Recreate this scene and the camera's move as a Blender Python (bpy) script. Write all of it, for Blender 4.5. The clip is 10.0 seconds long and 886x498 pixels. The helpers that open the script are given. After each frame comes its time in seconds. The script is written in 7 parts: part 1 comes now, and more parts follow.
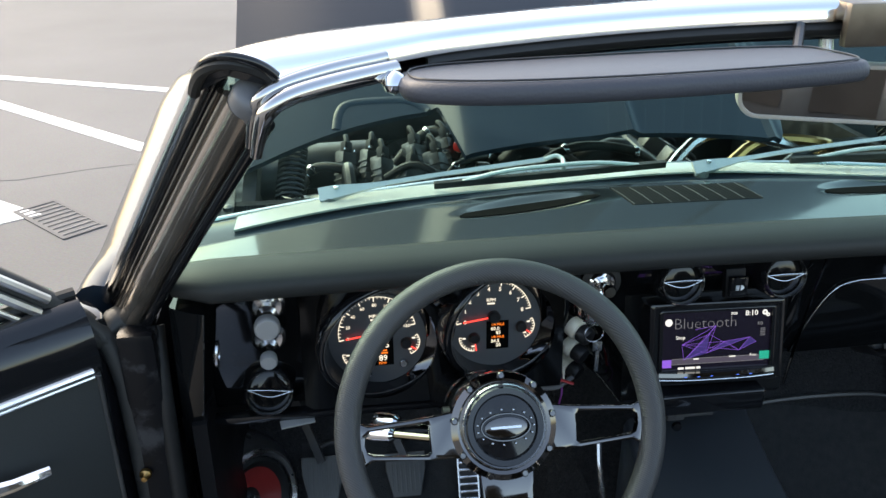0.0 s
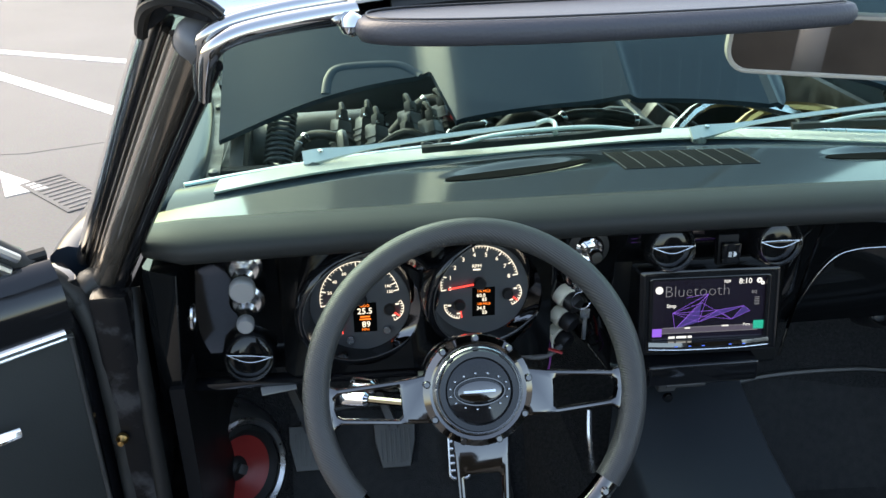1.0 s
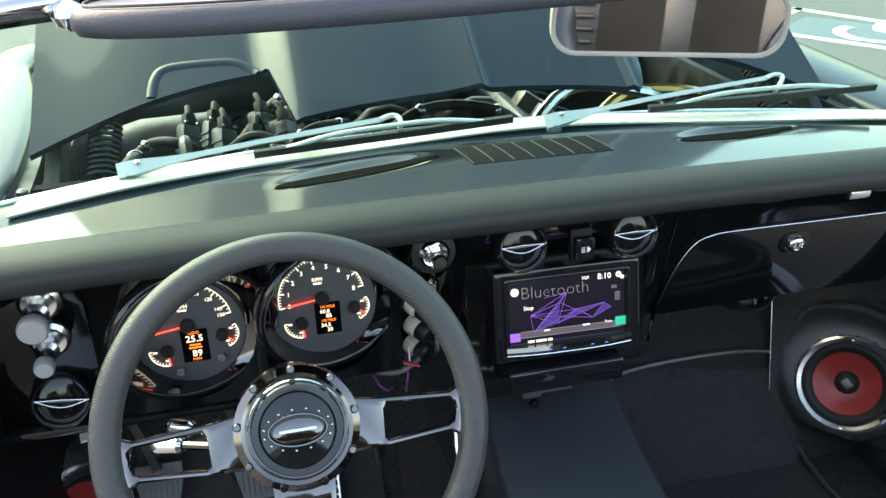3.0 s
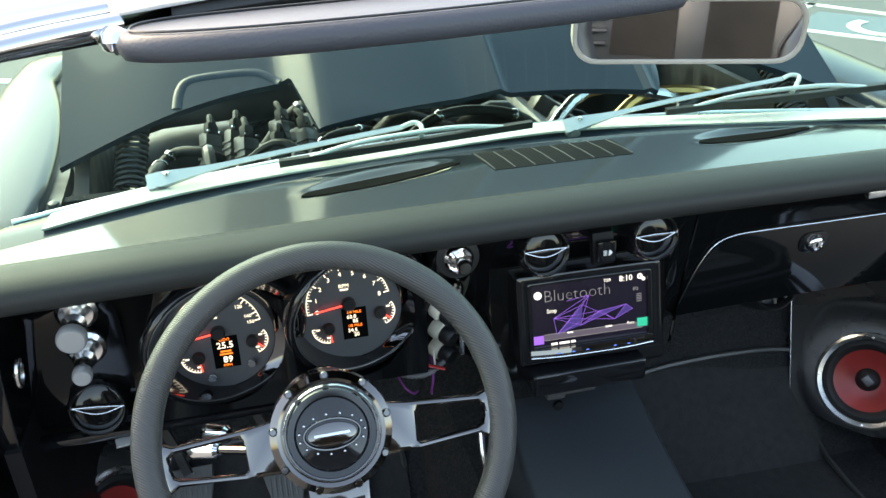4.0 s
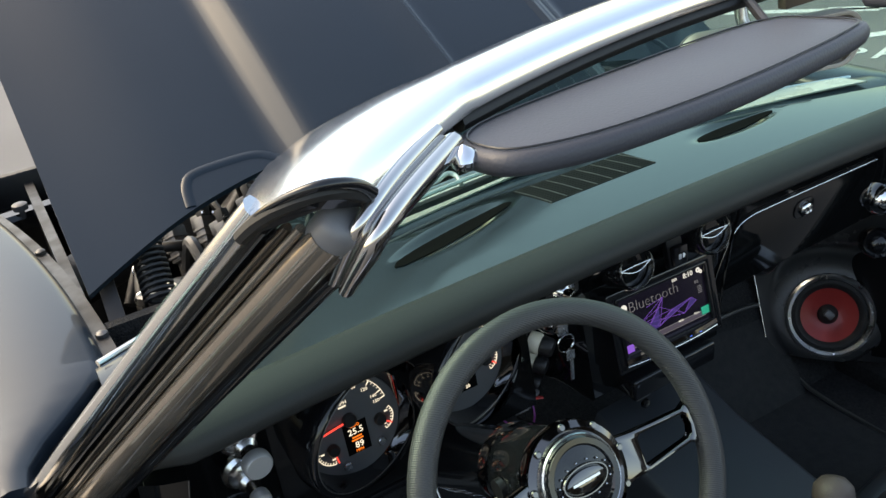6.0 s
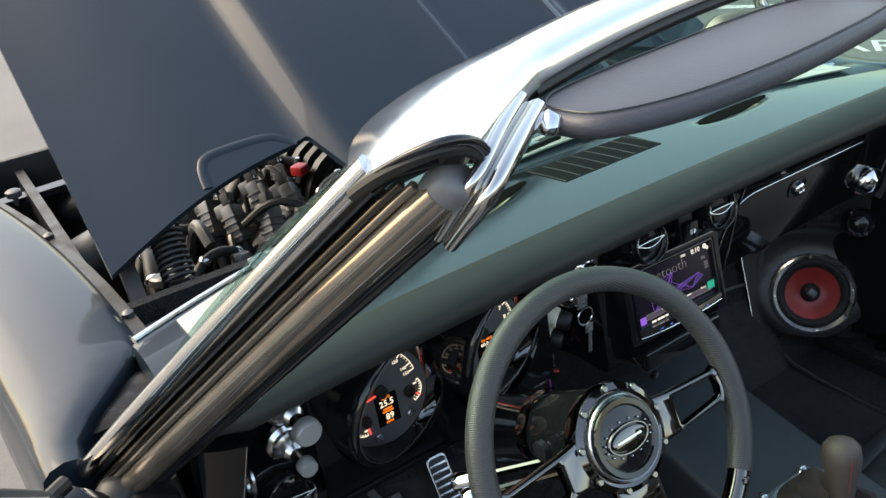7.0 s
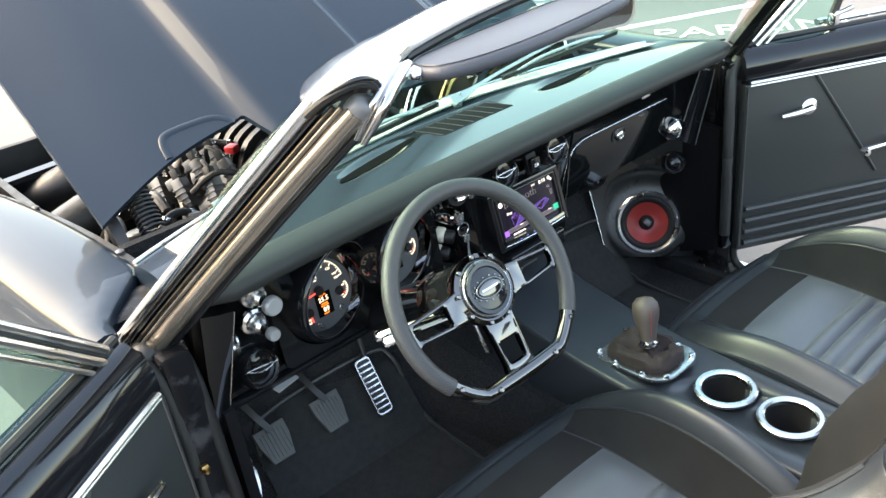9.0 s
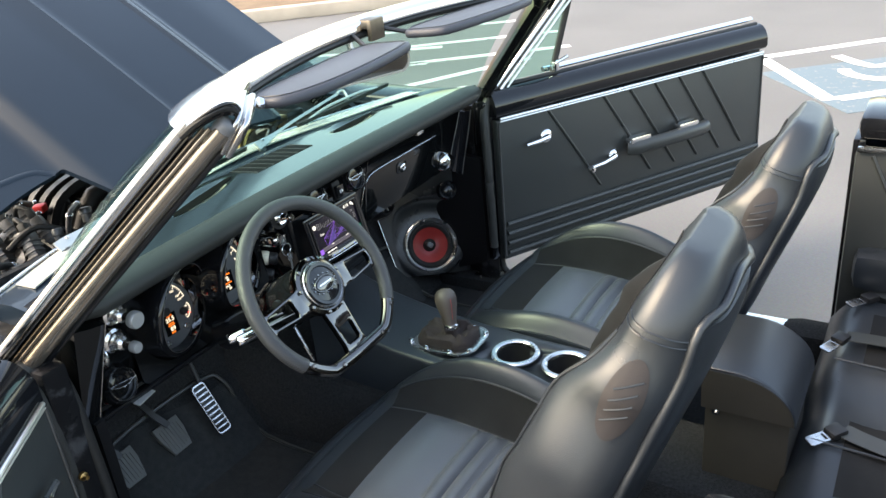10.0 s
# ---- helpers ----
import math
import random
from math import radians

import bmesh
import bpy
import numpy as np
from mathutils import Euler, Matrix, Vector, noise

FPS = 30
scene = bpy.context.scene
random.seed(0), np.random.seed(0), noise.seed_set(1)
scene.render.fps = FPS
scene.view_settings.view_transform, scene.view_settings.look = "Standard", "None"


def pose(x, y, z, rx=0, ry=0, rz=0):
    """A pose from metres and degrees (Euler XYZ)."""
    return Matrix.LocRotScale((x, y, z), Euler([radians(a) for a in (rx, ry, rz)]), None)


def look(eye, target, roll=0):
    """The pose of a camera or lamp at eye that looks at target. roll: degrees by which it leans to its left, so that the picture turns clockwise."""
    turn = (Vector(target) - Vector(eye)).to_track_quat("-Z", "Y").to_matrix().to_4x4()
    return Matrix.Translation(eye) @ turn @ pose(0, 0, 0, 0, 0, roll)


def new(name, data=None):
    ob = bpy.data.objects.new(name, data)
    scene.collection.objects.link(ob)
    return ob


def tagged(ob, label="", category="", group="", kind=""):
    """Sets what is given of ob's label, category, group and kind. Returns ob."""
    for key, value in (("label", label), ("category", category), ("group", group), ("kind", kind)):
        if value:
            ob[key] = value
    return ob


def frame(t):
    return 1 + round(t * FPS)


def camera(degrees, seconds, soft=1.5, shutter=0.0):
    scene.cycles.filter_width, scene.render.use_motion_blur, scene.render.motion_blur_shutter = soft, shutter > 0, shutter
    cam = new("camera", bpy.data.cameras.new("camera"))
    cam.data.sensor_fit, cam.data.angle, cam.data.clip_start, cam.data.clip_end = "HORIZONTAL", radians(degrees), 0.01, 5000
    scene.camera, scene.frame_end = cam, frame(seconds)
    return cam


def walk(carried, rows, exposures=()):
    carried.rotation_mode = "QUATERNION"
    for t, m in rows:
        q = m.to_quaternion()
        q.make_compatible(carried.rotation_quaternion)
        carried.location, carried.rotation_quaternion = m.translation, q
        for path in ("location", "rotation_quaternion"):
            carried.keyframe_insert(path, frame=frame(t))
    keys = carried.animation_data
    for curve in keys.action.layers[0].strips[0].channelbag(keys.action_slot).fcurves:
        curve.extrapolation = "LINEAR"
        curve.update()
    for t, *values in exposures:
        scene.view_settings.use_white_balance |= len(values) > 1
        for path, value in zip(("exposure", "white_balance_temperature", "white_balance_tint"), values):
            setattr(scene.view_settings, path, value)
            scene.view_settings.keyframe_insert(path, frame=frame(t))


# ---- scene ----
cam = camera(56.5, 10.0)
PATH = [
    (0, (-0.528, -0.723, 1.427), (-0.281, 1.068, 0.572), -0.0),
    (0.5, (-0.514, -0.711, 1.405), (-0.296, 1.069, 0.519), 1.5),
    (1, (-0.48, -0.712, 1.392), (-0.275, 1.064, 0.496), -0.2),
    (1.5, (-0.402, -0.646, 1.369), (-0.165, 1.122, 0.466), -2.5),
    (2, (-0.372, -0.619, 1.364), (-0.089, 1.139, 0.452), -2.7),
    (2.5, (-0.367, -0.626, 1.363), (0.046, 1.105, 0.45), -0.6),
    (4, (-0.384, -0.643, 1.379), (-0.004, 1.097, 0.47), -2.2),
    (4.5, (-0.429, -0.659, 1.398), (-0.048, 1.076, 0.479), -4.3),
    (5, (-0.516, -0.674, 1.442), (-0.055, 1.031, 0.504), -8.9),
    (5.5, (-0.63, -0.636, 1.505), (0.114, 0.992, 0.613), -8.6),
    (6, (-0.749, -0.513, 1.468), (0.08, 1.063, 0.558), -7.9),
    (6.2, (-0.764, -0.487, 1.455), (0.063, 1.084, 0.534), -8.0),
    (7.3, (-0.882, -0.506, 1.484), (0.058, 0.99, 0.548), -6.5),
    (7.5, (-0.894, -0.545, 1.494), (0.048, 0.948, 0.554), -6.5),
    (8, (-0.937, -0.705, 1.507), (-0.003, 0.793, 0.565), -6.6),
    (8.5, (-1.012, -0.827, 1.526), (-0.074, 0.67, 0.588), -7.6),
    (9, (-1.113, -0.855, 1.558), (-0.019, 0.524, 0.609), -7.7),
    (9.5, (-1.25, -0.88, 1.596), (0.206, 0.152, 0.693), -4.9),
    (10, (-1.427, -0.981, 1.586), (0.091, 0.002, 0.734), -5.6),
]
walk(cam, [(t, look(eye, target, roll)) for t, eye, target, roll in PATH],
     [(0.0, 2.20, 7900, 8), (1.0, 2.40, 7900, 8), (2.5, 2.92, 8600, 8), (4.5, 2.88, 8600, 7), (5.5, 2.55, 8500, 8), (6.0, 1.95, 8500, 8), (7.3, 2.30, 8500, 8), (8.0, 2.80, 8500, 8), (9.0, 3.20, 8700, 8), (9.5, 3.02, 8500, 8), (10.0, 2.65, 8400, 8)])

# ---- light ----
SUN_EL, SUN_AZ = 44.0, -40.0        # degrees above the horizon; to the right (left: minus) of straight ahead
world = bpy.data.worlds.new("sky")
scene.world = world
world.use_nodes = True
wn = world.node_tree.nodes
sky = wn.new("ShaderNodeTexSky")
sky.sky_type, sky.sun_disc = "NISHITA", False
sky.sun_elevation, sky.sun_rotation = radians(SUN_EL), radians(SUN_AZ)
sky.air_density, sky.dust_density, sky.ozone_density = 1.0, 2.6, 1.5
world.node_tree.links.new(sky.outputs[0], wn["Background"].inputs[0])
wn["Background"].inputs[1].default_value = 0.15
sun_data = bpy.data.lights.new("sun", "SUN")
sun_data.energy, sun_data.angle, sun_data.color = 0.36, radians(45), (0.94, 0.98, 1.0)
sun = new("sun", sun_data)
_el, _az = radians(SUN_EL), radians(SUN_AZ)
SUN_DIR = Vector((math.sin(_az) * math.cos(_el), math.cos(_az) * math.cos(_el), math.sin(_el)))
sun.matrix_world = look(SUN_DIR * 30, (0, 0, 0))


# ---- materials ----
def material(name, color, rough=0.5, metal=0.0, coat=0.0, grain=0.0, grain_scale=300.0, vary=0.0, vary_scale=6.0,
             rough_vary=0.0, sheen=0.0, weave=None, emit=None, spec=None):
    m = bpy.data.materials.new(name)
    m.use_nodes = True
    nt = m.node_tree
    b = nt.nodes["Principled BSDF"]
    b.inputs["Base Color"].default_value = (*color, 1)
    b.inputs["Roughness"].default_value = rough
    b.inputs["Metallic"].default_value = metal
    b.inputs["Coat Weight"].default_value = coat
    b.inputs["Coat Roughness"].default_value = 0.04
    if spec is not None:
        b.inputs["Specular IOR Level"].default_value = spec
    if sheen:
        b.inputs["Sheen Weight"].default_value = sheen
        b.inputs["Sheen Roughness"].default_value = 0.5
    if emit:
        b.inputs["Emission Color"].default_value = (*emit[:3], 1)
        b.inputs["Emission Strength"].default_value = emit[3]
    co = nt.nodes.new("ShaderNodeTexCoord")
    if vary or rough_vary:
        n = nt.nodes.new("ShaderNodeTexNoise")
        n.inputs["Scale"].default_value, n.inputs["Detail"].default_value = vary_scale, 8
        nt.links.new(co.outputs["Object"], n.inputs["Vector"])
        if vary:
            mix = nt.nodes.new("ShaderNodeMix")
            mix.data_type = "RGBA"
            mix.inputs[6].default_value = (*[max(0, c * (1 - vary)) for c in color], 1)
            mix.inputs[7].default_value = (*[min(1, c * (1 + vary)) for c in color], 1)
            nt.links.new(n.outputs["Fac"], mix.inputs[0])
            nt.links.new(mix.outputs[2], b.inputs["Base Color"])
        if rough_vary:
            mr = nt.nodes.new("ShaderNodeMapRange")
            mr.inputs["From Min"].default_value, mr.inputs["From Max"].default_value = 0.3, 0.7
            mr.inputs["To Min"].default_value = max(0.0, rough - rough_vary)
            mr.inputs["To Max"].default_value = min(1.0, rough + rough_vary)
            nt.links.new(n.outputs["Fac"], mr.inputs["Value"])
            nt.links.new(mr.outputs[0], b.inputs["Roughness"])
    if grain or weave:
        bump = nt.nodes.new("ShaderNodeBump")
        bump.inputs["Strength"].default_value, bump.inputs["Distance"].default_value = grain, 0.002
        if weave:
            w = nt.nodes.new("ShaderNodeTexWave")
            w.wave_type, w.bands_direction = "BANDS", "DIAGONAL"
            w.inputs["Scale"].default_value, w.inputs["Distortion"].default_value = weave, 0.6
            nt.links.new(co.outputs["Object"], w.inputs["Vector"])
            nt.links.new(w.outputs["Fac"], bump.inputs["Height"])
        else:
            v = nt.nodes.new("ShaderNodeTexVoronoi")
            v.inputs["Scale"].default_value = grain_scale
            nt.links.new(co.outputs["Object"], v.inputs["Vector"])
            nt.links.new(v.outputs["Distance"], bump.inputs["Height"])
        nt.links.new(bump.outputs[0], b.inputs["Normal"])
    return m


def glass_material(name, tint, gloss=0.03):
    m = bpy.data.materials.new(name)
    m.use_nodes = True
    nt = m.node_tree
    nt.nodes.remove(nt.nodes["Principled BSDF"])
    tr, gl = nt.nodes.new("ShaderNodeBsdfTransparent"), nt.nodes.new("ShaderNodeBsdfGlossy")
    tr.inputs[0].default_value = (*tint, 1)
    gl.inputs["Roughness"].default_value = gloss
    lw, mix = nt.nodes.new("ShaderNodeLayerWeight"), nt.nodes.new("ShaderNodeMixShader")
    ramp = nt.nodes.new("ShaderNodeMath")
    ramp.operation = "POWER"
    ramp.inputs[1].default_value = 5.0
    scale = nt.nodes.new("ShaderNodeMath")
    scale.operation = "MULTIPLY_ADD"
    scale.inputs[1].default_value, scale.inputs[2].default_value = 0.6, 0.03
    nt.links.new(lw.outputs["Facing"], ramp.inputs[0])
    nt.links.new(ramp.outputs[0], scale.inputs[0])
    nt.links.new(scale.outputs[0], mix.inputs[0])
    nt.links.new(tr.outputs[0], mix.inputs[1])
    nt.links.new(gl.outputs[0], mix.inputs[2])
    nt.links.new(mix.outputs[0], nt.nodes["Material Output"].inputs[0])
    return m


LEATHER = material("black_leather", (0.020, 0.024, 0.029), 0.33, grain=0.10, grain_scale=700, rough_vary=0.06, vary=0.2)
SEATLEATHER = material("soft_seat_leather", (0.068, 0.078, 0.092), 0.34, grain=0.09, grain_scale=700, rough_vary=0.06, vary=0.15)
SUEDE = material("black_suede", (0.016, 0.0168, 0.0176), 0.95, grain=0.2, grain_scale=900, vary=0.35, vary_scale=14, spec=0.12)
VINYL = material("dash_vinyl", (0.024, 0.0255, 0.0255), 0.52, grain=0.06, grain_scale=500, rough_vary=0.05, vary=0.1, vary_scale=9, spec=0.25)
VISOR_VINYL = material("visor_vinyl", (0.046, 0.049, 0.060), 0.48, spec=0.35, grain=0.1, grain_scale=380, vary=0.15)
PAINT = material("gloss_black_paint", (0.008, 0.0085, 0.010), 0.07, rough_vary=0.02, vary_scale=40)
BODY = material("dark_navy_car_paint", (0.012, 0.0195, 0.029), 0.35, coat=0.50, vary=0.15, vary_scale=3, spec=0.03)
PANEL = material("satin_black_panel", (0.038, 0.041, 0.040), 0.4, grain=0.1, grain_scale=420, rough_vary=0.08)
TRIM = material("dark_plastic", (0.013, 0.013, 0.014), 0.42, rough_vary=0.08, vary_scale=30)
CHROME = material("polished_chrome", (0.82, 0.82, 0.83), 0.07, metal=1.0, rough_vary=0.03, vary_scale=25)
SATIN = material("satin_aluminium", (0.62, 0.63, 0.64), 0.26, metal=1.0, rough_vary=0.02, vary_scale=60)
DARKCHROME = material("black_chrome", (0.122, 0.117, 0.114), 0.06, metal=1.0, coat=0.5, rough_vary=0.04, vary_scale=60)
COILGREY = material("cast_light_grey", (0.12, 0.12, 0.12), 0.42, metal=0.5, vary=0.3, vary_scale=40)
HEADERCHROME = material("bright_header_chrome", (0.9, 0.9, 0.89), 0.15, metal=1.0, rough_vary=0.04, vary_scale=12)
KNOBCHROME = material("satin_chrome", (0.72, 0.72, 0.72), 0.2, metal=1.0, rough_vary=0.03, vary_scale=40)
DASHFACE = material("black_dash_face", (0.004, 0.0045, 0.005), 0.06, spec=0.42, rough_vary=0.03)
CHANNEL = material("bronzed_channel_metal", (0.26, 0.225, 0.19), 0.13, metal=0.75, vary=0.35, vary_scale=18, rough_vary=0.08)
DARKBRONZE = material("dark_bronzed_metal", (0.10, 0.084, 0.068), 0.16, metal=0.85, vary=0.4, vary_scale=22, rough_vary=0.06)
GREYRUBBER = material("grey_rubber", (0.12, 0.12, 0.125), 0.42, vary=0.12, vary_scale=30)
WIPERMETAL = material("pale_wiper_metal", (0.55, 0.56, 0.55), 0.4, metal=0.55, vary=0.1, vary_scale=30)
BRIGHTTRIM = material("brushed_bright_trim", (0.85, 0.85, 0.84), 0.32, metal=1.0, rough_vary=0.08, vary_scale=20)
BLACKRUBBER = material("black_rubber", (0.01, 0.01, 0.01), 0.6, vary=0.3, vary_scale=40, grain=0.05)
CARPET = material("black_carpet", (0.026, 0.027, 0.028), 1.0, spec=0.1, grain=1.0, grain_scale=300, vary=0.75, vary_scale=170)
MAT = material("black_floor_mat", (0.030, 0.032, 0.033), 0.85, spec=0.15, grain=0.6, grain_scale=380, vary=0.4, vary_scale=60)
GRIP = material("carbon_weave_leather", (0.045, 0.045, 0.046), 0.40, grain=0.28, weave=170.0)
DARK = material("matt_black", (0.003, 0.003, 0.003), 0.9, spec=0.05)
GREYMETAL = material("cast_grey_metal", (0.12, 0.12, 0.12), 0.45, metal=0.6, vary=0.5, vary_scale=30, rough_vary=0.15)
ENGINEBLACK = material("engine_black", (0.007, 0.007, 0.008), 0.5, vary=0.5, vary_scale=25, rough_vary=0.15)
BRASS = material("aged_brass", (0.55, 0.33, 0.12), 0.3, metal=1.0, vary=0.3, vary_scale=50)
BROWN = material("knob_leather", (0.075, 0.058, 0.05), 0.5, grain=0.15, grain_scale=500, vary=0.3)
TAUPE = material("console_side_board", (0.032, 0.027, 0.02), 0.75, vary=0.25, vary_scale=15, grain=0.1)
BOOT = material("brown_suede", (0.050, 0.040, 0.037), 0.95, grain=0.25, grain_scale=900, vary=0.4, vary_scale=25, spec=0.1)
CONE = material("red_speaker_cone", (0.36, 0.035, 0.03), 0.34, vary=0.15, vary_scale=30)
IVORY = material("ivory_knob", (0.90, 0.84, 0.68), 0.4, vary=0.1)
REDPLASTIC = material("red_plastic", (0.5, 0.02, 0.02), 0.4)
PURPLEWIRE = material("purple_wire", (0.2, 0.03, 0.22), 0.45)
TAGYELLOW = material("yellow_plastic", (0.62, 0.50, 0.14), 0.4, vary=0.2, vary_scale=40)
PEDAL = material("pedal_rubber", (0.10, 0.105, 0.102), 0.6, grain=0.1, vary=0.2)
BRACKET = material("worn_bracket_metal", (0.16, 0.13, 0.1), 0.38, metal=0.8, vary=0.3, vary_scale=50)
# pale tone stands for bright sky mirrored in the navy cowl
COWLSHEEN = material("cowl_painted_sheen", (0.40, 0.395, 0.36), 0.24, vary=0.35, vary_scale=9, rough_vary=0.1)
WINDSCREEN = glass_material("green_tinted_glass", (0.77, 0.92, 0.875))
SIDEGLASS = glass_material("green_side_glass", (0.74, 0.92, 0.87))
FRAMEGREY = material("pale_frame_paint", (0.42, 0.40, 0.36), 0.45, vary=0.08)
DASHMETAL = material("dark_blue_black_metal", (0.011, 0.014, 0.017), 0.09, coat=0.12, rough_vary=0.04, vary_scale=8)
POD = material("satin_speaker_pod", (0.030, 0.031, 0.032), 0.28, grain=0.08, grain_scale=400, rough_vary=0.06)
MIRROR = material("mirror_glass", (0.78, 0.78, 0.78), 0.02, metal=1.0)
WELLMETAL = material("polished_well_metal", (0.13, 0.13, 0.135), 0.07, metal=1.0, rough_vary=0.02, vary_scale=60)
EDGECHROME = material("pillar_edge_chrome", (0.80, 0.79, 0.77), 0.14, metal=1.0, rough_vary=0.05, vary_scale=20)
# chrome with a darkened colour, for the dark surroundings the folds mirror
TRIMCHROME = material("shadowed_fold_chrome", (0.50, 0.49, 0.48), 0.08, metal=1.0, rough_vary=0.03, vary_scale=25)
MESHBLACK = material("black_grille_mesh", (0.012, 0.013, 0.014), 0.75, spec=0.08, vary=0.2, vary_scale=60)
DIAL = material("dial_face", (0.095, 0.099, 0.102), 0.42, vary=0.1)
GLOW_WHITE = material("dial_white", (0.5, 0.5, 0.47), 0.5, emit=(1.0, 0.93, 0.82, 0.26))
SCREEN_WHITE = material("screen_white", (0.3, 0.3, 0.3), 0.4, emit=(0.95, 0.97, 1.0, 0.2))
GLOW_ORANGE = material("dial_orange", (0.3, 0.08, 0.01), 0.5, emit=(1.0, 0.22, 0.03, 0.28))
GLOW_RED = material("dial_red", (0.4, 0.02, 0.02), 0.5, emit=(1.0, 0.07, 0.06, 0.42))
SCREEN = material("screen_face", (0.005, 0.004, 0.01), 0.16, emit=(0.010, 0.009, 0.020, 0.10))
GLOW_PURPLE = material("screen_purple", (0.02, 0.01, 0.05), 0.3, emit=(0.24, 0.10, 0.75, 0.26))
GLOW_DEEP = material("screen_deep_purple", (0.02, 0.01, 0.05), 0.3, emit=(0.07, 0.05, 0.34, 0.10))
GLOW_BLUE = material("screen_blue", (0.01, 0.01, 0.05), 0.3, emit=(0.05, 0.15, 0.8, 0.4))
GLOW_BAND = material("screen_band_grey", (0.02, 0.02, 0.03), 0.3, emit=(0.16, 0.14, 0.22, 0.10))
GLOW_TEAL = material("screen_teal", (0.0, 0.05, 0.04), 0.3, emit=(0.0, 0.36, 0.27, 0.25))
GLOW_GREY = material("screen_grey", (0.1, 0.1, 0.1), 0.3, emit=(0.26, 0.26, 0.30, 0.14))
PRINT = material("white_print", (0.85, 0.85, 0.85), 0.5)
EMBOSS = material("embroidery", (0.020, 0.016, 0.016), 0.7, grain=0.2, grain_scale=800)


# ---- geometry helpers ----
def V(*a):
    return Vector(a)


def basis(origin, x, y):
    """A matrix with its x along x, its y near y, and z square to both."""
    x = Vector(x).normalized()
    z = x.cross(Vector(y)).normalized()
    y = z.cross(x)
    return Matrix.Translation(origin) @ Matrix((x, y, z)).transposed().to_4x4()


def rings(sections, closed=True, caps=True, wrap=False):
    """A skin over rows of points."""
    bm = bmesh.new()
    rows = [[bm.verts.new(p) for p in s] for s in sections]
    n = len(rows[0])
    pairs = list(zip(rows, rows[1:])) + ([(rows[-1], rows[0])] if wrap else [])
    for a, b in pairs:
        for i in range(n if closed else n - 1):
            j = (i + 1) % n
            bm.faces.new((a[i], a[j], b[j], b[i]))
    if caps and closed and not wrap:
        bm.faces.new(rows[0][::-1])
        bm.faces.new(rows[-1])
    bmesh.ops.recalc_face_normals(bm, faces=bm.faces)
    return bm


def smooth_path(points, steps=6, closed=False):
    """A Catmull-Rom line through the points."""
    p = [Vector(q) for q in points]
    n = len(p)
    out = []
    for i in range(n if closed else n - 1):
        if closed:
            a, b, c, d = p[i - 1], p[i], p[(i + 1) % n], p[(i + 2) % n]
        else:
            a, b, c, d = p[max(i - 1, 0)], p[i], p[i + 1], p[min(i + 2, n - 1)]
        for k in range(steps):
            t = k / steps
            out.append(0.5 * (2 * b + (c - a) * t + (2 * a - 5 * b + 4 * c - d) * t * t + (3 * b - a - 3 * c + d) * t ** 3))
    if not closed:
        out.append(p[-1])
    return out


def sweep(path, profile, up=(0, 0, 1), closed=False, scales=None, caps=True):
    """The profile (list of side, up) carried along the path."""
    path = [Vector(p) for p in path]
    up = Vector(up)
    sections = []
    n = len(path)
    for i, p in enumerate(path):
        d = path[(i + 1) % n] - path[i - 1] if closed else path[min(i + 1, n - 1)] - path[max(i - 1, 0)]
        d.normalize()
        side = d.cross(up)
        if side.length < 1e-4:
            side = d.cross(Vector((0, 1, 0)))
        side.normalize()
        u = side.cross(d)
        k = scales[i] if scales else 1
        sections.append([p + side * a * k + u * b * k for a, b in profile])
    return rings(sections, True, caps, closed)


def circle(r, n=12, squash=1.0):
    return [(r * math.cos(2 * math.pi * i / n), r * squash * math.sin(2 * math.pi * i / n)) for i in range(n)]


def tube(path, r, n=10, closed=False, up=(0, 0, 1), scales=None, squash=1.0):
    return sweep(path, circle(r, n, squash), up, closed, scales)


def lathe(profile, m, n=32):
    """A turned body: profile of (radius, height) about the z axis of m."""
    sections = []
    for r, h in profile:
        sections.append([m @ V(max(r, 1e-5) * math.cos(2 * math.pi * i / n), max(r, 1e-5) * math.sin(2 * math.pi * i / n), h) for i in range(n)])
    bm = rings(sections, True, False)
    bmesh.ops.remove_doubles(bm, verts=bm.verts, dist=1e-5)
    return bm


def block(size, m, bevel=0.004, segments=2):
    """A box of that size about the origin of m, with rounded edges."""
    bm = bmesh.new()
    bmesh.ops.create_cube(bm, size=1)
    bmesh.ops.scale(bm, vec=size, verts=bm.verts)
    if bevel:
        bmesh.ops.bevel(bm, geom=bm.edges[:], offset=bevel, segments=segments, affect="EDGES", profile=0.6)
    bm.transform(m)
    return bm


def plate(outline, depth, m, bevel=0.0):
    """A flat outline (x, y in m) with depth along z."""
    bm = bmesh.new()
    low = [bm.verts.new((x, y, 0)) for x, y in outline]
    face = bm.faces.new(low)
    made = bmesh.ops.extrude_face_region(bm, geom=[face])
    bmesh.ops.translate(bm, vec=(0, 0, depth), verts=[g for g in made["geom"] if isinstance(g, bmesh.types.BMVert)])
    bmesh.ops.recalc_face_normals(bm, faces=bm.faces)
    if bevel:
        edges = [e for e in bm.edges if abs(e.verts[0].co.z - e.verts[1].co.z) < 1e-6]
        bmesh.ops.bevel(bm, geom=edges, offset=bevel, segments=2, affect="EDGES", profile=0.6)
    bm.transform(m)
    return bm


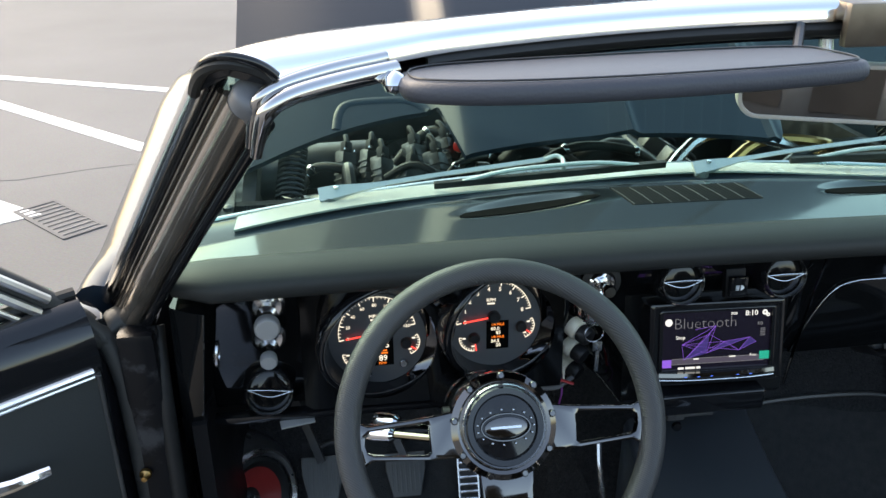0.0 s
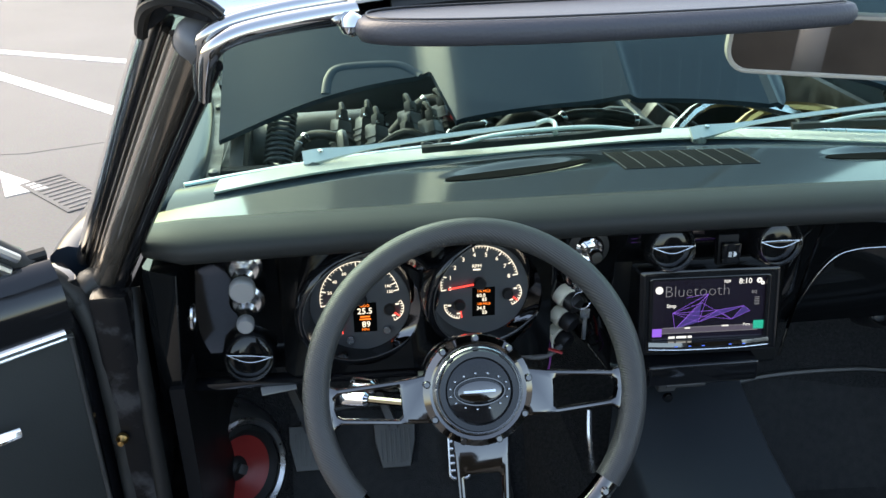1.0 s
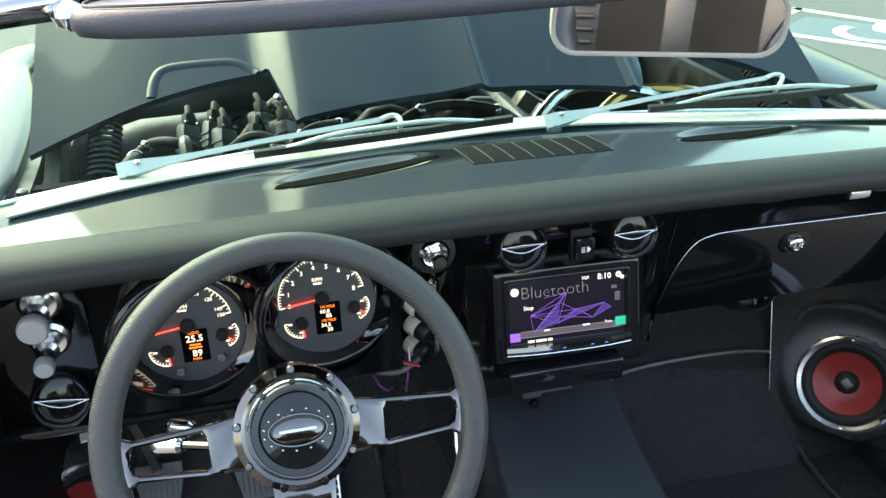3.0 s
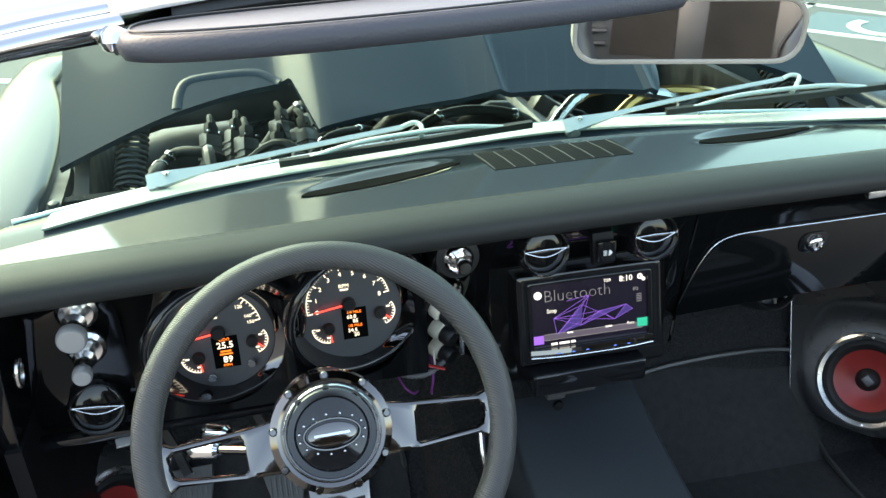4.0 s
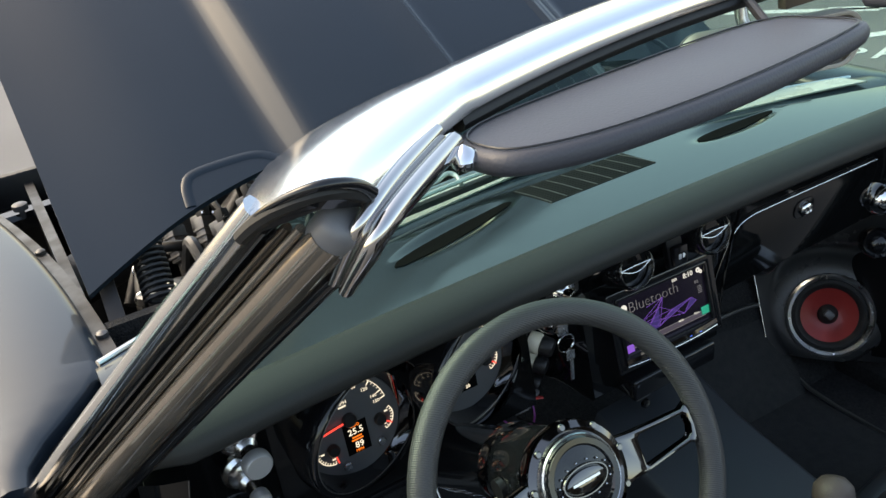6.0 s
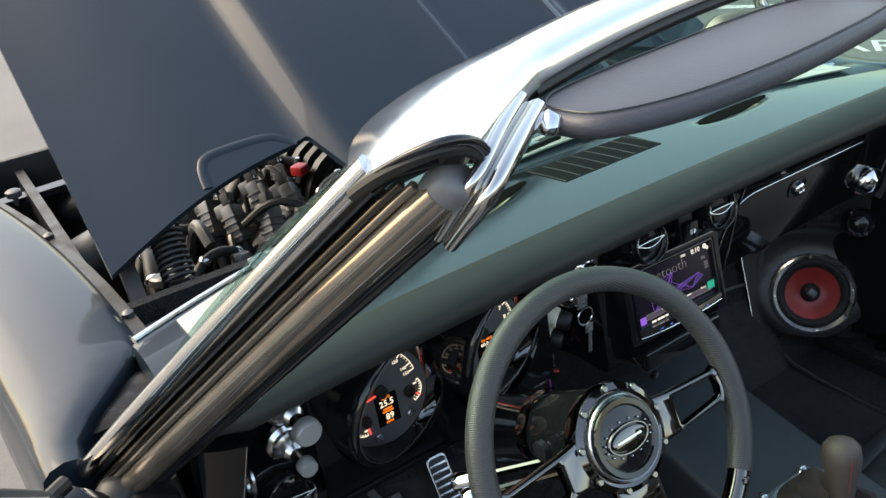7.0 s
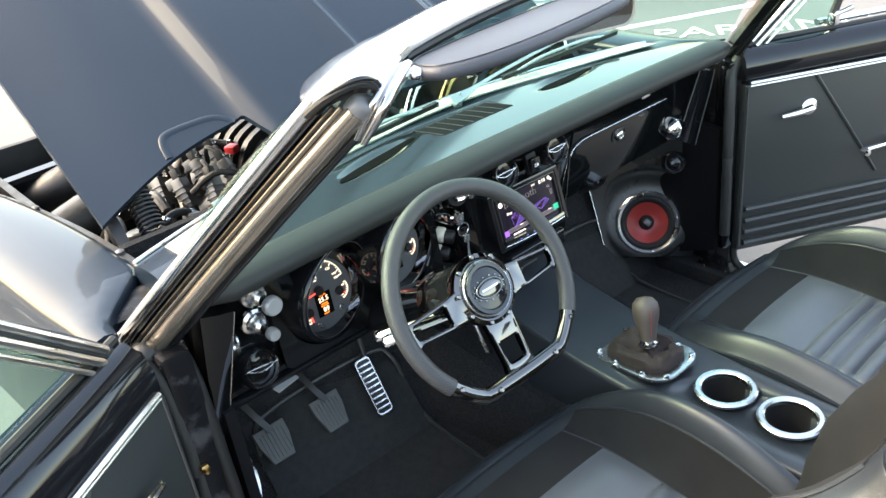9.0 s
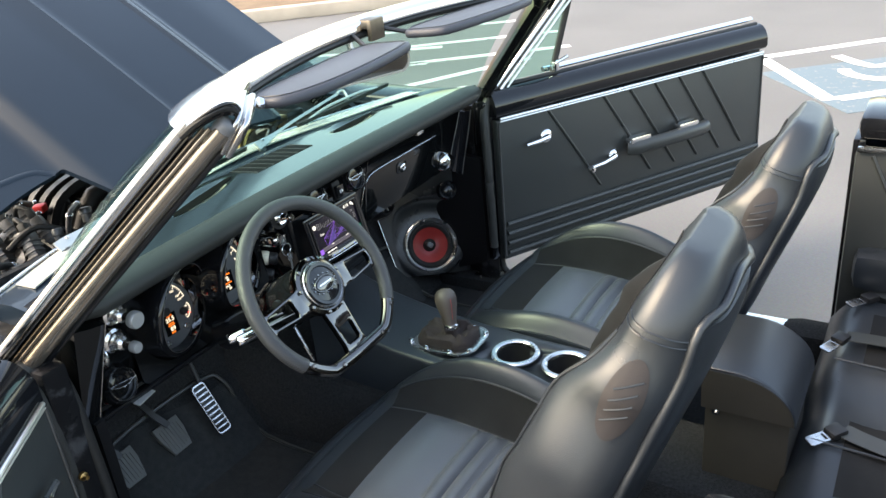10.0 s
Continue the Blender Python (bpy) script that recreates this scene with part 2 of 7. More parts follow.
def holed(outer, inner, depth, m, bevel=0.0):
    """A plate between two outlines that have the same number of points."""
    bm = bmesh.new()
    rows = []
    for pts, z in ((outer, 0), (outer, depth), (inner, depth), (inner, 0)):
        rows.append([bm.verts.new((x, y, z)) for x, y in pts])
    n = len(outer)
    for a, b in zip(rows, rows[1:] + rows[:1]):
        for i in range(n):
            bm.faces.new((a[i], a[(i + 1) % n], b[(i + 1) % n], b[i]))
    bmesh.ops.recalc_face_normals(bm, faces=bm.faces)
    if bevel:
        keep = set(zip([v.index for v in rows[0]], [0]))
        edges = [e for e in bm.edges if abs(e.verts[0].co.z - depth) < 1e-6 and abs(e.verts[1].co.z - depth) < 1e-6
                 and len({v for v in e.verts} & set(rows[1])) != 1]
        bmesh.ops.bevel(bm, geom=edges, offset=bevel, segments=2, affect="EDGES", profile=0.6)
    bm.transform(m)
    return bm


def rounded(w, h, r, n=5, cx=0.0, cy=0.0):
    """A rounded rectangle as an outline."""
    out = []
    for sx, sy, a0 in ((1, 1, 0), (-1, 1, 90), (-1, -1, 180), (1, -1, 270)):
        for k in range(n + 1):
            a = radians(a0 + 90 * k / n)
            out.append((cx + sx * (w / 2 - r) + r * math.cos(a), cy + sy * (h / 2 - r) + r * math.sin(a)))
    return out


def sheet(f, nu, nv, depth=None):
    """A surface f(u, v), u and v from 0 to 1; with depth (a vector) it is a closed slab."""
    top = [[f(i / nu, j / nv) for i in range(nu + 1)] for j in range(nv + 1)]
    if depth is None:
        return rings(top, False, False)
    bm = bmesh.new()
    d = Vector(depth)
    a = [[bm.verts.new(p) for p in row] for row in top]
    b = [[bm.verts.new(Vector(p) + d) for p in row] for row in top]
    for j in range(nv):
        for i in range(nu):
            bm.faces.new((a[j][i], a[j][i + 1], a[j + 1][i + 1], a[j + 1][i]))
            bm.faces.new((b[j][i], b[j + 1][i], b[j + 1][i + 1], b[j][i + 1]))
    for i in range(nu):
        bm.faces.new((a[0][i], b[0][i], b[0][i + 1], a[0][i + 1]))
        bm.faces.new((a[nv][i], a[nv][i + 1], b[nv][i + 1], b[nv][i]))
    for j in range(nv):
        bm.faces.new((a[j][0], a[j + 1][0], b[j + 1][0], b[j][0]))
        bm.faces.new((a[j][nu], b[j][nu], b[j + 1][nu], a[j + 1][nu]))
    bmesh.ops.recalc_face_normals(bm, faces=bm.faces)
    return bm


def merge(*bms):
    out = bmesh.new()
    for b in bms:
        me = bpy.data.meshes.new("piece")
        b.to_mesh(me)
        b.free()
        out.from_mesh(me)
        bpy.data.meshes.remove(me)
    return out


def to_mesh(name, bm, mat, angle=40):
    me = bpy.data.meshes.new(name)
    bm.to_mesh(me)
    bm.free()
    me.materials.append(mat)
    for p in me.polygons:
        p.use_smooth = True
    me.set_sharp_from_angle(angle=radians(angle))
    return me


def origin_of(ob):
    o = Vector((0, 0, 0))
    while ob:
        o = o + ob.location
        ob = ob.parent
    return o


def thing(name, at, label, category, group="", kind=""):
    """An Empty at the base of a thing that has parts."""
    ob = new(name)
    ob.location = at
    ob.empty_display_size = 0.05
    return tagged(ob, label, category, group, kind)


def part(name, bm, mat, parent, label="", angle=40):
    """One mesh, given in world places, under a thing or a part."""
    bm.transform(Matrix.Translation(-origin_of(parent)))
    ob = new(name, to_mesh(name, bm, mat, angle))
    ob.parent = parent
    return tagged(ob, label)


def solo(name, bm, mat, label, category, group="", kind="", angle=40):
    """A thing that is one mesh."""
    return tagged(new(name, to_mesh(name, bm, mat, angle)), label, category, group, kind)


def letters(text, size, m, align="CENTER", depth=0.0004, thin=0.0):
    """Flat raised writing in the x-y plane of m, as a bmesh."""
    cu = bpy.data.curves.new("writing", "FONT")
    cu.body, cu.size, cu.align_x, cu.align_y, cu.extrude = text, size, align, "CENTER", depth
    cu.resolution_u, cu.offset = 2, -thin
    ob = bpy.data.objects.new("writing", cu)
    me = bpy.data.meshes.new_from_object(ob)
    bm = bmesh.new()
    bm.from_mesh(me)
    bm.transform(m)
    bpy.data.objects.remove(ob)
    bpy.data.curves.remove(cu)
    bpy.data.meshes.remove(me)
    return bm


def smoothstep(a, b, x):
    t = min(1.0, max(0.0, (x - a) / (b - a)))
    return t * t * (3 - 2 * t)


def bar(cx, cy, w, h, m, d=0.0005):
    return block((w, h, d), m @ Matrix.Translation((cx, cy, d / 2)), 0)


# ---- the ground ----
def ground_material():
    m = material("asphalt", (0.2, 0.2, 0.2), 0.85, vary=0.0)
    nt = m.node_tree
    b = nt.nodes["Principled BSDF"]
    co = nt.nodes.new("ShaderNodeTexCoord")
    big, fine = nt.nodes.new("ShaderNodeTexNoise"), nt.nodes.new("ShaderNodeTexNoise")
    big.inputs["Scale"].default_value, big.inputs["Detail"].default_value = 0.6, 6
    fine.inputs["Scale"].default_value, fine.inputs["Detail"].default_value = 90, 4
    ramp = nt.nodes.new("ShaderNodeValToRGB")
    ramp.color_ramp.elements[0].position, ramp.color_ramp.elements[0].color = 0.3, (0.126, 0.125, 0.124, 1)
    ramp.color_ramp.elements[1].position, ramp.color_ramp.elements[1].color = 0.75, (0.170, 0.168, 0.167, 1)
    mix = nt.nodes.new("ShaderNodeMix")
    mix.data_type, mix.blend_type = "RGBA", "MULTIPLY"
    mix.inputs[0].default_value = 0.35
    bump = nt.nodes.new("ShaderNodeBump")
    bump.inputs["Strength"].default_value, bump.inputs["Distance"].default_value = 0.4, 0.004
    for n in (big, fine):
        nt.links.new(co.outputs["Object"], n.inputs["Vector"])
    nt.links.new(big.outputs["Fac"], ramp.inputs[0])
    nt.links.new(ramp.outputs[0], mix.inputs[6])
    nt.links.new(fine.outputs["Color"], mix.inputs[7])
    nt.links.new(mix.outputs[2], b.inputs["Base Color"])
    nt.links.new(fine.outputs["Fac"], bump.inputs["Height"])
    nt.links.new(bump.outputs[0], b.inputs["Normal"])
    return m


def worn_paint(name, color):
    m = material(name, color, 0.7, vary=0.0)
    nt = m.node_tree
    b = nt.nodes["Principled BSDF"]
    co, n = nt.nodes.new("ShaderNodeTexCoord"), nt.nodes.new("ShaderNodeTexNoise")
    n.inputs["Scale"].default_value, n.inputs["Detail"].default_value = 22, 10
    ramp = nt.nodes.new("ShaderNodeValToRGB")
    ramp.color_ramp.elements[0].position, ramp.color_ramp.elements[0].color = 0.33, (0.20, 0.20, 0.20, 1)
    ramp.color_ramp.elements[1].position, ramp.color_ramp.elements[1].color = 0.42, (*color, 1)
    nt.links.new(co.outputs["Object"], n.inputs["Vector"])
    nt.links.new(n.outputs["Fac"], ramp.inputs[0])
    nt.links.new(ramp.outputs[0], b.inputs["Base Color"])
    return m


ASPHALT = ground_material()
LINE_WHITE = worn_paint("white_road_paint", (0.56, 0.56, 0.55))
LINE_BLUE = worn_paint("blue_road_paint", (0.105, 0.145, 0.17))
CONCRETE = material("kerb_concrete", (0.42, 0.36, 0.29), 0.8, vary=0.25, vary_scale=3, grain=0.3, grain_scale=200)
SOIL = material("verge_soil", (0.16, 0.11, 0.07), 0.95, vary=0.5, vary_scale=4, grain=0.8, grain_scale=60)

bm = bmesh.new()
bmesh.ops.create_grid(bm, x_segments=40, y_segments=40, size=400)
solo("ground", bm, ASPHALT, "weathered light grey asphalt of a parking lot", "ground", kind="structure")


def stripe(name, a, b, width, mat=None, label="worn white painted parking line on the asphalt", lift=0.004):
    a, b = Vector((*a, 0)), Vector((*b, 0))
    m = basis((a + b) / 2 + V(0, 0, lift / 2), b - a, (-(b - a).y, (b - a).x, 0))
    return solo(name, block(((b - a).length, width, lift), m, 0), mat or LINE_WHITE, label, "road marking", group="parking lines", kind="structure")


def worn_black(name):
    """Black paint with rubbed grey patches."""
    m = material(name, (0.008, 0.008, 0.009), 0.26, rough_vary=0.08, spec=0.16)
    nt = m.node_tree
    co, n = nt.nodes.new("ShaderNodeTexCoord"), nt.nodes.new("ShaderNodeTexNoise")
    n.inputs["Scale"].default_value, n.inputs["Detail"].default_value, n.inputs["Roughness"].default_value = 11, 9, 0.62
    ramp = nt.nodes.new("ShaderNodeValToRGB")
    ramp.color_ramp.elements[0].position, ramp.color_ramp.elements[0].color = 0.545, (0.008, 0.008, 0.009, 1)
    ramp.color_ramp.elements[1].position, ramp.color_ramp.elements[1].color = 0.63, (0.045, 0.045, 0.047, 1)
    nt.links.new(co.outputs["Object"], n.inputs["Vector"])
    nt.links.new(n.outputs["Fac"], ramp.inputs[0])
    nt.links.new(ramp.outputs[0], nt.nodes["Principled BSDF"].inputs["Base Color"])
    return m


JAMB = worn_black("worn_black_jamb_paint")
KICK = material("black_kick_board", (0.009, 0.009, 0.010), 0.4, spec=0.1, rough_vary=0.08)
FLAP = material("dull_rubber_flap", (0.034, 0.035, 0.034), 0.5, spec=0.35, vary=0.3, vary_scale=20)
TAR = material("old_tar", (0.09, 0.09, 0.092), 0.8, vary=0.3, vary_scale=8)
crk = random.Random(21)
for x0, y0, ang, n in ((-3.2, 2.6, 60, 14), (-2.4, 3.3, 20, 12), (-3.6, 4.4, 95, 10), (3.4, 1.0, 130, 14), (2.6, -0.2, 80, 10), (-2.0, 2.2, 150, 9)):
    p, a, line = V(x0, y0, 0.0), radians(ang), []
    for k in range(n):
        line.append(V(p.x, p.y, 0.0012))
        a += crk.uniform(-0.45, 0.45)
        p += V(0.11 * math.cos(a), 0.11 * math.sin(a), 0)
    solo("asphalt_crack", sweep(line, [(-0.004, -0.001), (0.004, -0.001), (0.003, 0.0006), (-0.003, 0.0006)], scales=[0.4 + crk.random() for k in range(n)]), TAR, "thin dark crack in the asphalt", "crack", group="asphalt cracks", kind="structure")
grate = thing("drain_grate", V(-1.74, 2.80, 0.0), "small worn metal drain grate set in the asphalt", "drain grate")
gr = pose(-1.74, 2.80, 0.0, 0, 0, -48)
part("frame", holed(rounded(0.46, 0.20, 0.01), rounded(0.42, 0.16, 0.008), 0.006, gr, 0.001), TAR, grate)
part("bed", block((0.42, 0.16, 0.002), gr @ Matrix.Translation((0, 0, 0.0012)), 0), TAR, grate, "dark bed under the bars")
for k in range(9):
    part("bar", block((0.016, 0.16, 0.005), gr @ pose(-0.18 + 0.045 * k, 0, 0.003), 0.001), ASPHALT, grate, "worn pale bar")
stripe_tip = plate([(-2.12, 3.10), (-1.98, 2.77), (-1.83, 2.86)], 0.004, Matrix.Identity(4))
solo("line_end", stripe_tip, LINE_WHITE, "worn white tip of a painted line on the asphalt", "road marking", kind="structure")
LOT = Vector((0.62, -0.785))        # the way in which the parking lot's lines run
for a, b, w in (((-4.6, 6.3), (-1.2, 4.85), 0.1), ((-4.4, 6.5), (-1.2, 3.42), 0.1), ((-3.4, 4.0), (-2.30, 3.05), 0.17),
                ((4.85, 0.62), (6.4, -1.05), 0.1), ((5.2, 0.26), (4.13, -0.38), 0.1), ((4.17, -0.42), (5.2, -1.62), 0.1),
                ((3.3, 2.95), (4.9, 2.07), 0.09), ((3.74, 5.14), (4.1, 5.4), 0.09), ((4.05, 5.4), (5.2, 3.1), 0.09), ((3.35, 4.75), (4.6, 2.9), 0.09),
                ((5.05, 3.6), (6.0, 2.25), 0.09), ((4.45, 3.18), (5.4, 1.9), 0.09), ((5.7, 4.1), (6.6, 2.7), 0.09)):
    stripe("parking_line", a, b, w)
m = basis(V(4.72, -0.7, 0.0015), (LOT.x, LOT.y, 0), (0.785, 0.62, 0))
solo("blue_bay_marking", block((1.35, 1.1, 0.003), m, 0), LINE_BLUE, "faded blue painted panel on the parking bay", "road marking", kind="structure")
m2 = basis(V(4.05, 4.35, 0.0015), (LOT.x, LOT.y, 0), (0.785, 0.62, 0))
solo("blue_bay_marking", block((1.3, 0.75, 0.003), m2, 0), LINE_BLUE, "faded blue painted panel on the parking bay", "road marking", kind="structure")


def wheel_sign(m):
    """The white bay sign: an open ring with a bent bar."""
    ring = [m @ V(0.26 * math.cos(a), 0.26 * math.sin(a), 0.005) for a in [radians(d) for d in range(150, 400, 12)]]
    bent = [m @ V(*p, 0.005) for p in ((-0.06, 0.5), (-0.02, 0.12), (0.22, 0.1), (0.36, -0.22), (0.46, -0.2))]
    flat = [(-0.045, -0.002), (0.045, -0.002), (0.045, 0.002), (-0.045, 0.002)]
    return merge(sweep(ring, flat), sweep(smooth_path(bent, 3), flat))


for at in ((4.95, -0.62, 0.002), (4.05, 4.4, 0.002)):
    solo("bay_sign", wheel_sign(basis(at, (LOT.x, LOT.y, 0), (0.785, 0.62, 0))), LINE_WHITE, "worn white bay sign painted on blue", "road marking", group="bay signs", kind="structure")
m = basis(V(3.56, 2.47, 0.003), (LOT.x, LOT.y, 0), (0.785, 0.62, 0))
solo("ground_lettering", letters("PARKING", 0.34, m, "LEFT", 0.001), LINE_WHITE, "worn white capital letters painted on asphalt", "road marking", kind="structure")
k0, kd, kw = V(6.35, 5.87, 0), V(LOT.x, LOT.y, 0), V(0.785, 0.62, 0)
m = basis(k0 + kw * 0.09 + V(0, 0, 0.075), kd, kw)
solo("kerb", block((26, 0.18, 0.15), m, 0.02), CONCRETE, "pale tan concrete kerb along the lot", "kerb", kind="structure")
m = basis(k0 + kw * 3.2 + V(0, 0, 0.06), kd, kw)
solo("verge", block((26, 6.0, 0.12), m, 0.03), SOIL, "bare brown soil verge behind the kerb", "verge", kind="structure")


# ---- the car's outer body ----
HOOD_A = radians(31.5)


def hdr_y(x):
    return 0.085 - 0.385 * x * x


def hdr_z(x):
    return 1.287 - 0.03 * x * x


def base_y(x):
    return 0.505 - 0.30 * x * x


def pillar(side):
    """One windscreen pillar with its strips; side -1 is the driver's."""
    s = side
    a, b = V(s * 0.820, 0.294, 0.864), V(s * 0.596, -0.070, 1.257)
    across = V(-s * 0.791, -0.175, -0.587).normalized()       # from the outer to the inner edge
    d = (b - a).normalized()
    face = V(s * 0.486, -0.762, -0.428)                        # out of the strips, towards the door opening
    face = (face - d * face.dot(d)).normalized()
    ob = thing("windscreen_pillar", a, "windscreen pillar with chrome edge and grooved bronzed weatherstrip", "car pillar", group="windscreen pillars")
    path = smooth_path([a, a.lerp(b, 0.3) + V(s * 0.001, 0.001, 0.001), a.lerp(b, 0.7) + V(s * 0.001, 0.001, 0.001), b], 6)

    def band(name, prof, mat, label="", stop=0.0, angle=60):
        pts = [p for p in path if (p - b).dot(d) < -stop - 0.012] + [b - d * stop]
        return part(name, rings([[p + across * x + face * y for x, y in prof] for p in pts]), mat, ob, label, angle)

    def bead(name, c, f, r, mat, label="", stop=0.0, squash=1.0):
        return band(name, [(c + r * math.cos(q), f + squash * r * math.sin(q)) for q in [k * math.pi / 7 for k in range(14)]], mat, label, stop)
    part("post", rings([[p + across * x + face * y for x, y in ((-0.036, -0.022), (-0.034, -0.014), (-0.010, -0.006), (0.026, 0.002), (0.028, -0.018), (0.0, -0.024))] for p in path[:-2]]), PAINT, ob, "gloss black pillar core")
    band("black_face", [(-0.029, -0.016), (-0.0285, -0.008), (-0.025, -0.005), (-0.021, -0.007), (-0.020, -0.014)], PAINT, "gloss black flat of the pillar", 0.010)
    bead("seal_lip", -0.0190, -0.0015, 0.0034, DARKBRONZE, "dark bronzed flute", 0.012)
    bead("seal_lip", -0.0125, 0.0015, 0.0036, CHANNEL, "bronzed channel lip", 0.006)
    bead("weatherstrip", 0.0050, 0.0075, 0.0150, CHANNEL, "rolled bronzed weatherstrip channel", -0.002, 0.85)
    bead("inner_edge", 0.0258, 0.0080, 0.0068, PAINT, "gloss black inner edge", 0.0)
    cap = b + across * 0.006 + face * 0.003
    part("end_plug", tube([cap - d * 0.006, cap, cap + d * 0.012, cap + d * 0.018, cap + d * 0.020], 0.0168, 22, up=face, scales=[0.95, 1, 1, 0.9, 0.6]), GREYRUBBER, ob, "rounded grey rubber plug", 60)
    # chrome outer edge, from the foot up round the corner under the header
    edge = path[:-1]
    prof = [(-0.043, -0.021), (-0.0465, -0.016), (-0.0465, -0.012), (-0.0445, -0.0075), (-0.040, -0.0045), (-0.034, -0.004), (-0.029, -0.007), (-0.0285, -0.018)]
    part("chrome_edge", rings([[p + across * x + face * y for x, y in prof] for p in edge]), EDGECHROME, ob, "bright chromed pillar edge", 70)
    return ob


pillar(-1)
pillar(1)

header = thing("windscreen_header", V(0, 0.1, 1.25), "polished chrome windscreen header of a convertible, roof down", "windscreen frame")
secs = []


def header_row(u):
    """One section of the header, u from -1 to 1; its ends turn round the corners."""
    s, a = (1 if u > 0 else -1), abs(u)
    if a < 0.7:
        x = a / 0.7 * 0.43
        r = V(s * x, hdr_y(x), hdr_z(x) - 0.012)
        f = V(s * x, hdr_y(x) + 0.098, hdr_z(x) - 0.016)
        n = V(0, 0, 1)
        bulge = V(0, 0, 0)
    else:
        e = (a - 0.7) / 0.3
        rear = (V(0.43, 0.0138, 1.269), V(0.51, -0.036, 1.269), V(0.564, -0.087, 1.268))
        front = (V(0.43, 0.1118, 1.2655), V(0.606, 0.078, 1.270), V(0.639, -0.040, 1.261))
        r, f = ((p[0] * (1 - e) ** 2 + p[1] * 2 * e * (1 - e) + p[2] * e * e) for p in (rear, front))
        r, f = V(s * r.x, r.y, r.z), V(s * f.x, f.y, f.z)
        n = V(s * 0.45 * e, -0.2 * e, 1).normalized()
        bulge = V(0, -0.026, 0.010) * e * e
    out = []
    for t, h in ((0.0, 0.0), (0.0, 0.012), (0.06, 0.019), (0.2, 0.024), (0.42, 0.025), (0.66, 0.020), (0.85, 0.011), (1.0, 0.0), (0.97, -0.006), (0.5, 0.006)):
        out.append(r.lerp(f, t) + n * h + bulge * math.sin(math.pi * t))
    return out


part("chrome_cap", rings([header_row(-1 + 2 * i / 80) for i in range(81)]), HEADERCHROME, header, "bright polished chrome header cap", 60)
for u in (-1, 1):
    row = header_row(u)
    lip = smooth_path(row[1:8], 4)
    part("end_lip", tube([p - V(0, 0.001, 0.001) for p in lip], 0.0046, 10, scales=[1.0 - 0.55 * i / 24 for i in range(len(lip))]), PAINT, header, "dark polished lip round the chrome end")
    part("end_face", rings([row, [p + V(0, -0.0016, -0.0004) for p in row]]), PAINT, header, "black inside of the header end")
    part("end_seal", tube([p + V(0, 0.004, -0.007) for p in lip], 0.0055, 8), BLACKRUBBER, header, "black rubber under the lip")
secs = []
for i in range(41):
    x = -0.44 + 0.88 * i / 40
    secs.append([V(x, hdr_y(x) + 0.012 + 0.012 * math.cos(a), hdr_z(x) - 0.02 + 0.009 * math.sin(a)) for a in [k * math.pi / 5 for k in range(10)]])
part("rubber_roll", rings(secs), BLACKRUBBER, header, "black rubber roof seal")
secs = []
for i in range(41):
    x = -0.58 + 1.16 * i / 40
    secs.append([V(x, hdr_y(x) + y, hdr_z(x) + z) for y, z in ((0.02, -0.024), (0.085, -0.02), (0.085, -0.034), (0.03, -0.036))])
part("inner_trim", rings(secs), PAINT, header)
for s in (-1, 1):
    pts = smooth_path([V(s * 0.476, -0.024, 1.271), V(s * 0.525, -0.064, 1.271), V(s * 0.562, -0.093, 1.268), V(s * 0.580, -0.100, 1.258), V(s * 0.588, -0.088, 1.238), V(s * 0.594, -0.070, 1.213)], 6)
    fold = [(-0.016, -0.005), (-0.0155, 0.001), (-0.013, 0.005), (-0.008, 0.0075), (-0.003, 0.007), (0.000, 0.003), (0.002, -0.001), (0.004, 0.002), (0.008, 0.0045), (0.012, 0.004), (0.0145, 0.002), (0.016, -0.001), (0.015, -0.005)]
    part("corner_trim", sweep(pts, fold, up=(s * 0.45, -0.78, 0.42), scales=[0.9 - 0.12 * smoothstep(0.15, 0.5, i / 30) - 0.18 * smoothstep(0.7, 1, i / 30) for i in range(len(pts))]), TRIMCHROME, header, "folded chrome corner trim", 75)
    for q in (0.0, 0.035):
        at = V(s * (0.452 + q), hdr_y(0.452 + q) + 0.004, 1.282)
        part("rivet", lathe([(0.0055, -0.002), (0.005, 0.002), (0.003, 0.004), (0, 0.004)], Matrix.Translation(at), 10), BRASS, header)
lm = basis(V(0.02, hdr_y(0) + 0.002, 1.282), (1, 0, 0), (0, 1, 0))
latch = thing("roof_latch", V(0.02, 0.09, 1.28), "worn metal roof latch bracket with bolt holes", "latch")
part("bracket", merge(block((0.046, 0.05, 0.02), lm @ Matrix.Translation((0, 0.01, 0.004)), 0.005), block((0.05, 0.012, 0.045), lm @ Matrix.Translation((0, -0.016, -0.008)), 0.004)), BRACKET, latch)
for q in (-0.012, 0.012):
    part("bolt_hole", lathe([(0.0, 0.0), (0.0045, 0.0005), (0.0045, -0.003)], lm @ Matrix.Translation((q, -0.0215, -0.004)) @ pose(0, 0, 0, 90), 10), DARK, latch)


def glass_at(u, v):
    w = 0.797 * (1 - v) + 0.618 * v
    x = (2 * u - 1) * w
    y0, y1 = base_y(x), hdr_y(x) + 0.09
    y = y0 * (1 - v) + y1 * v + 0.018 * math.sin(math.pi * v) - 0.042 * abs(2 * u - 1) ** 9
    return V(x, y, 0.935 + (1.262 - 0.935) * v + 0.012 * math.sin(math.pi * v))


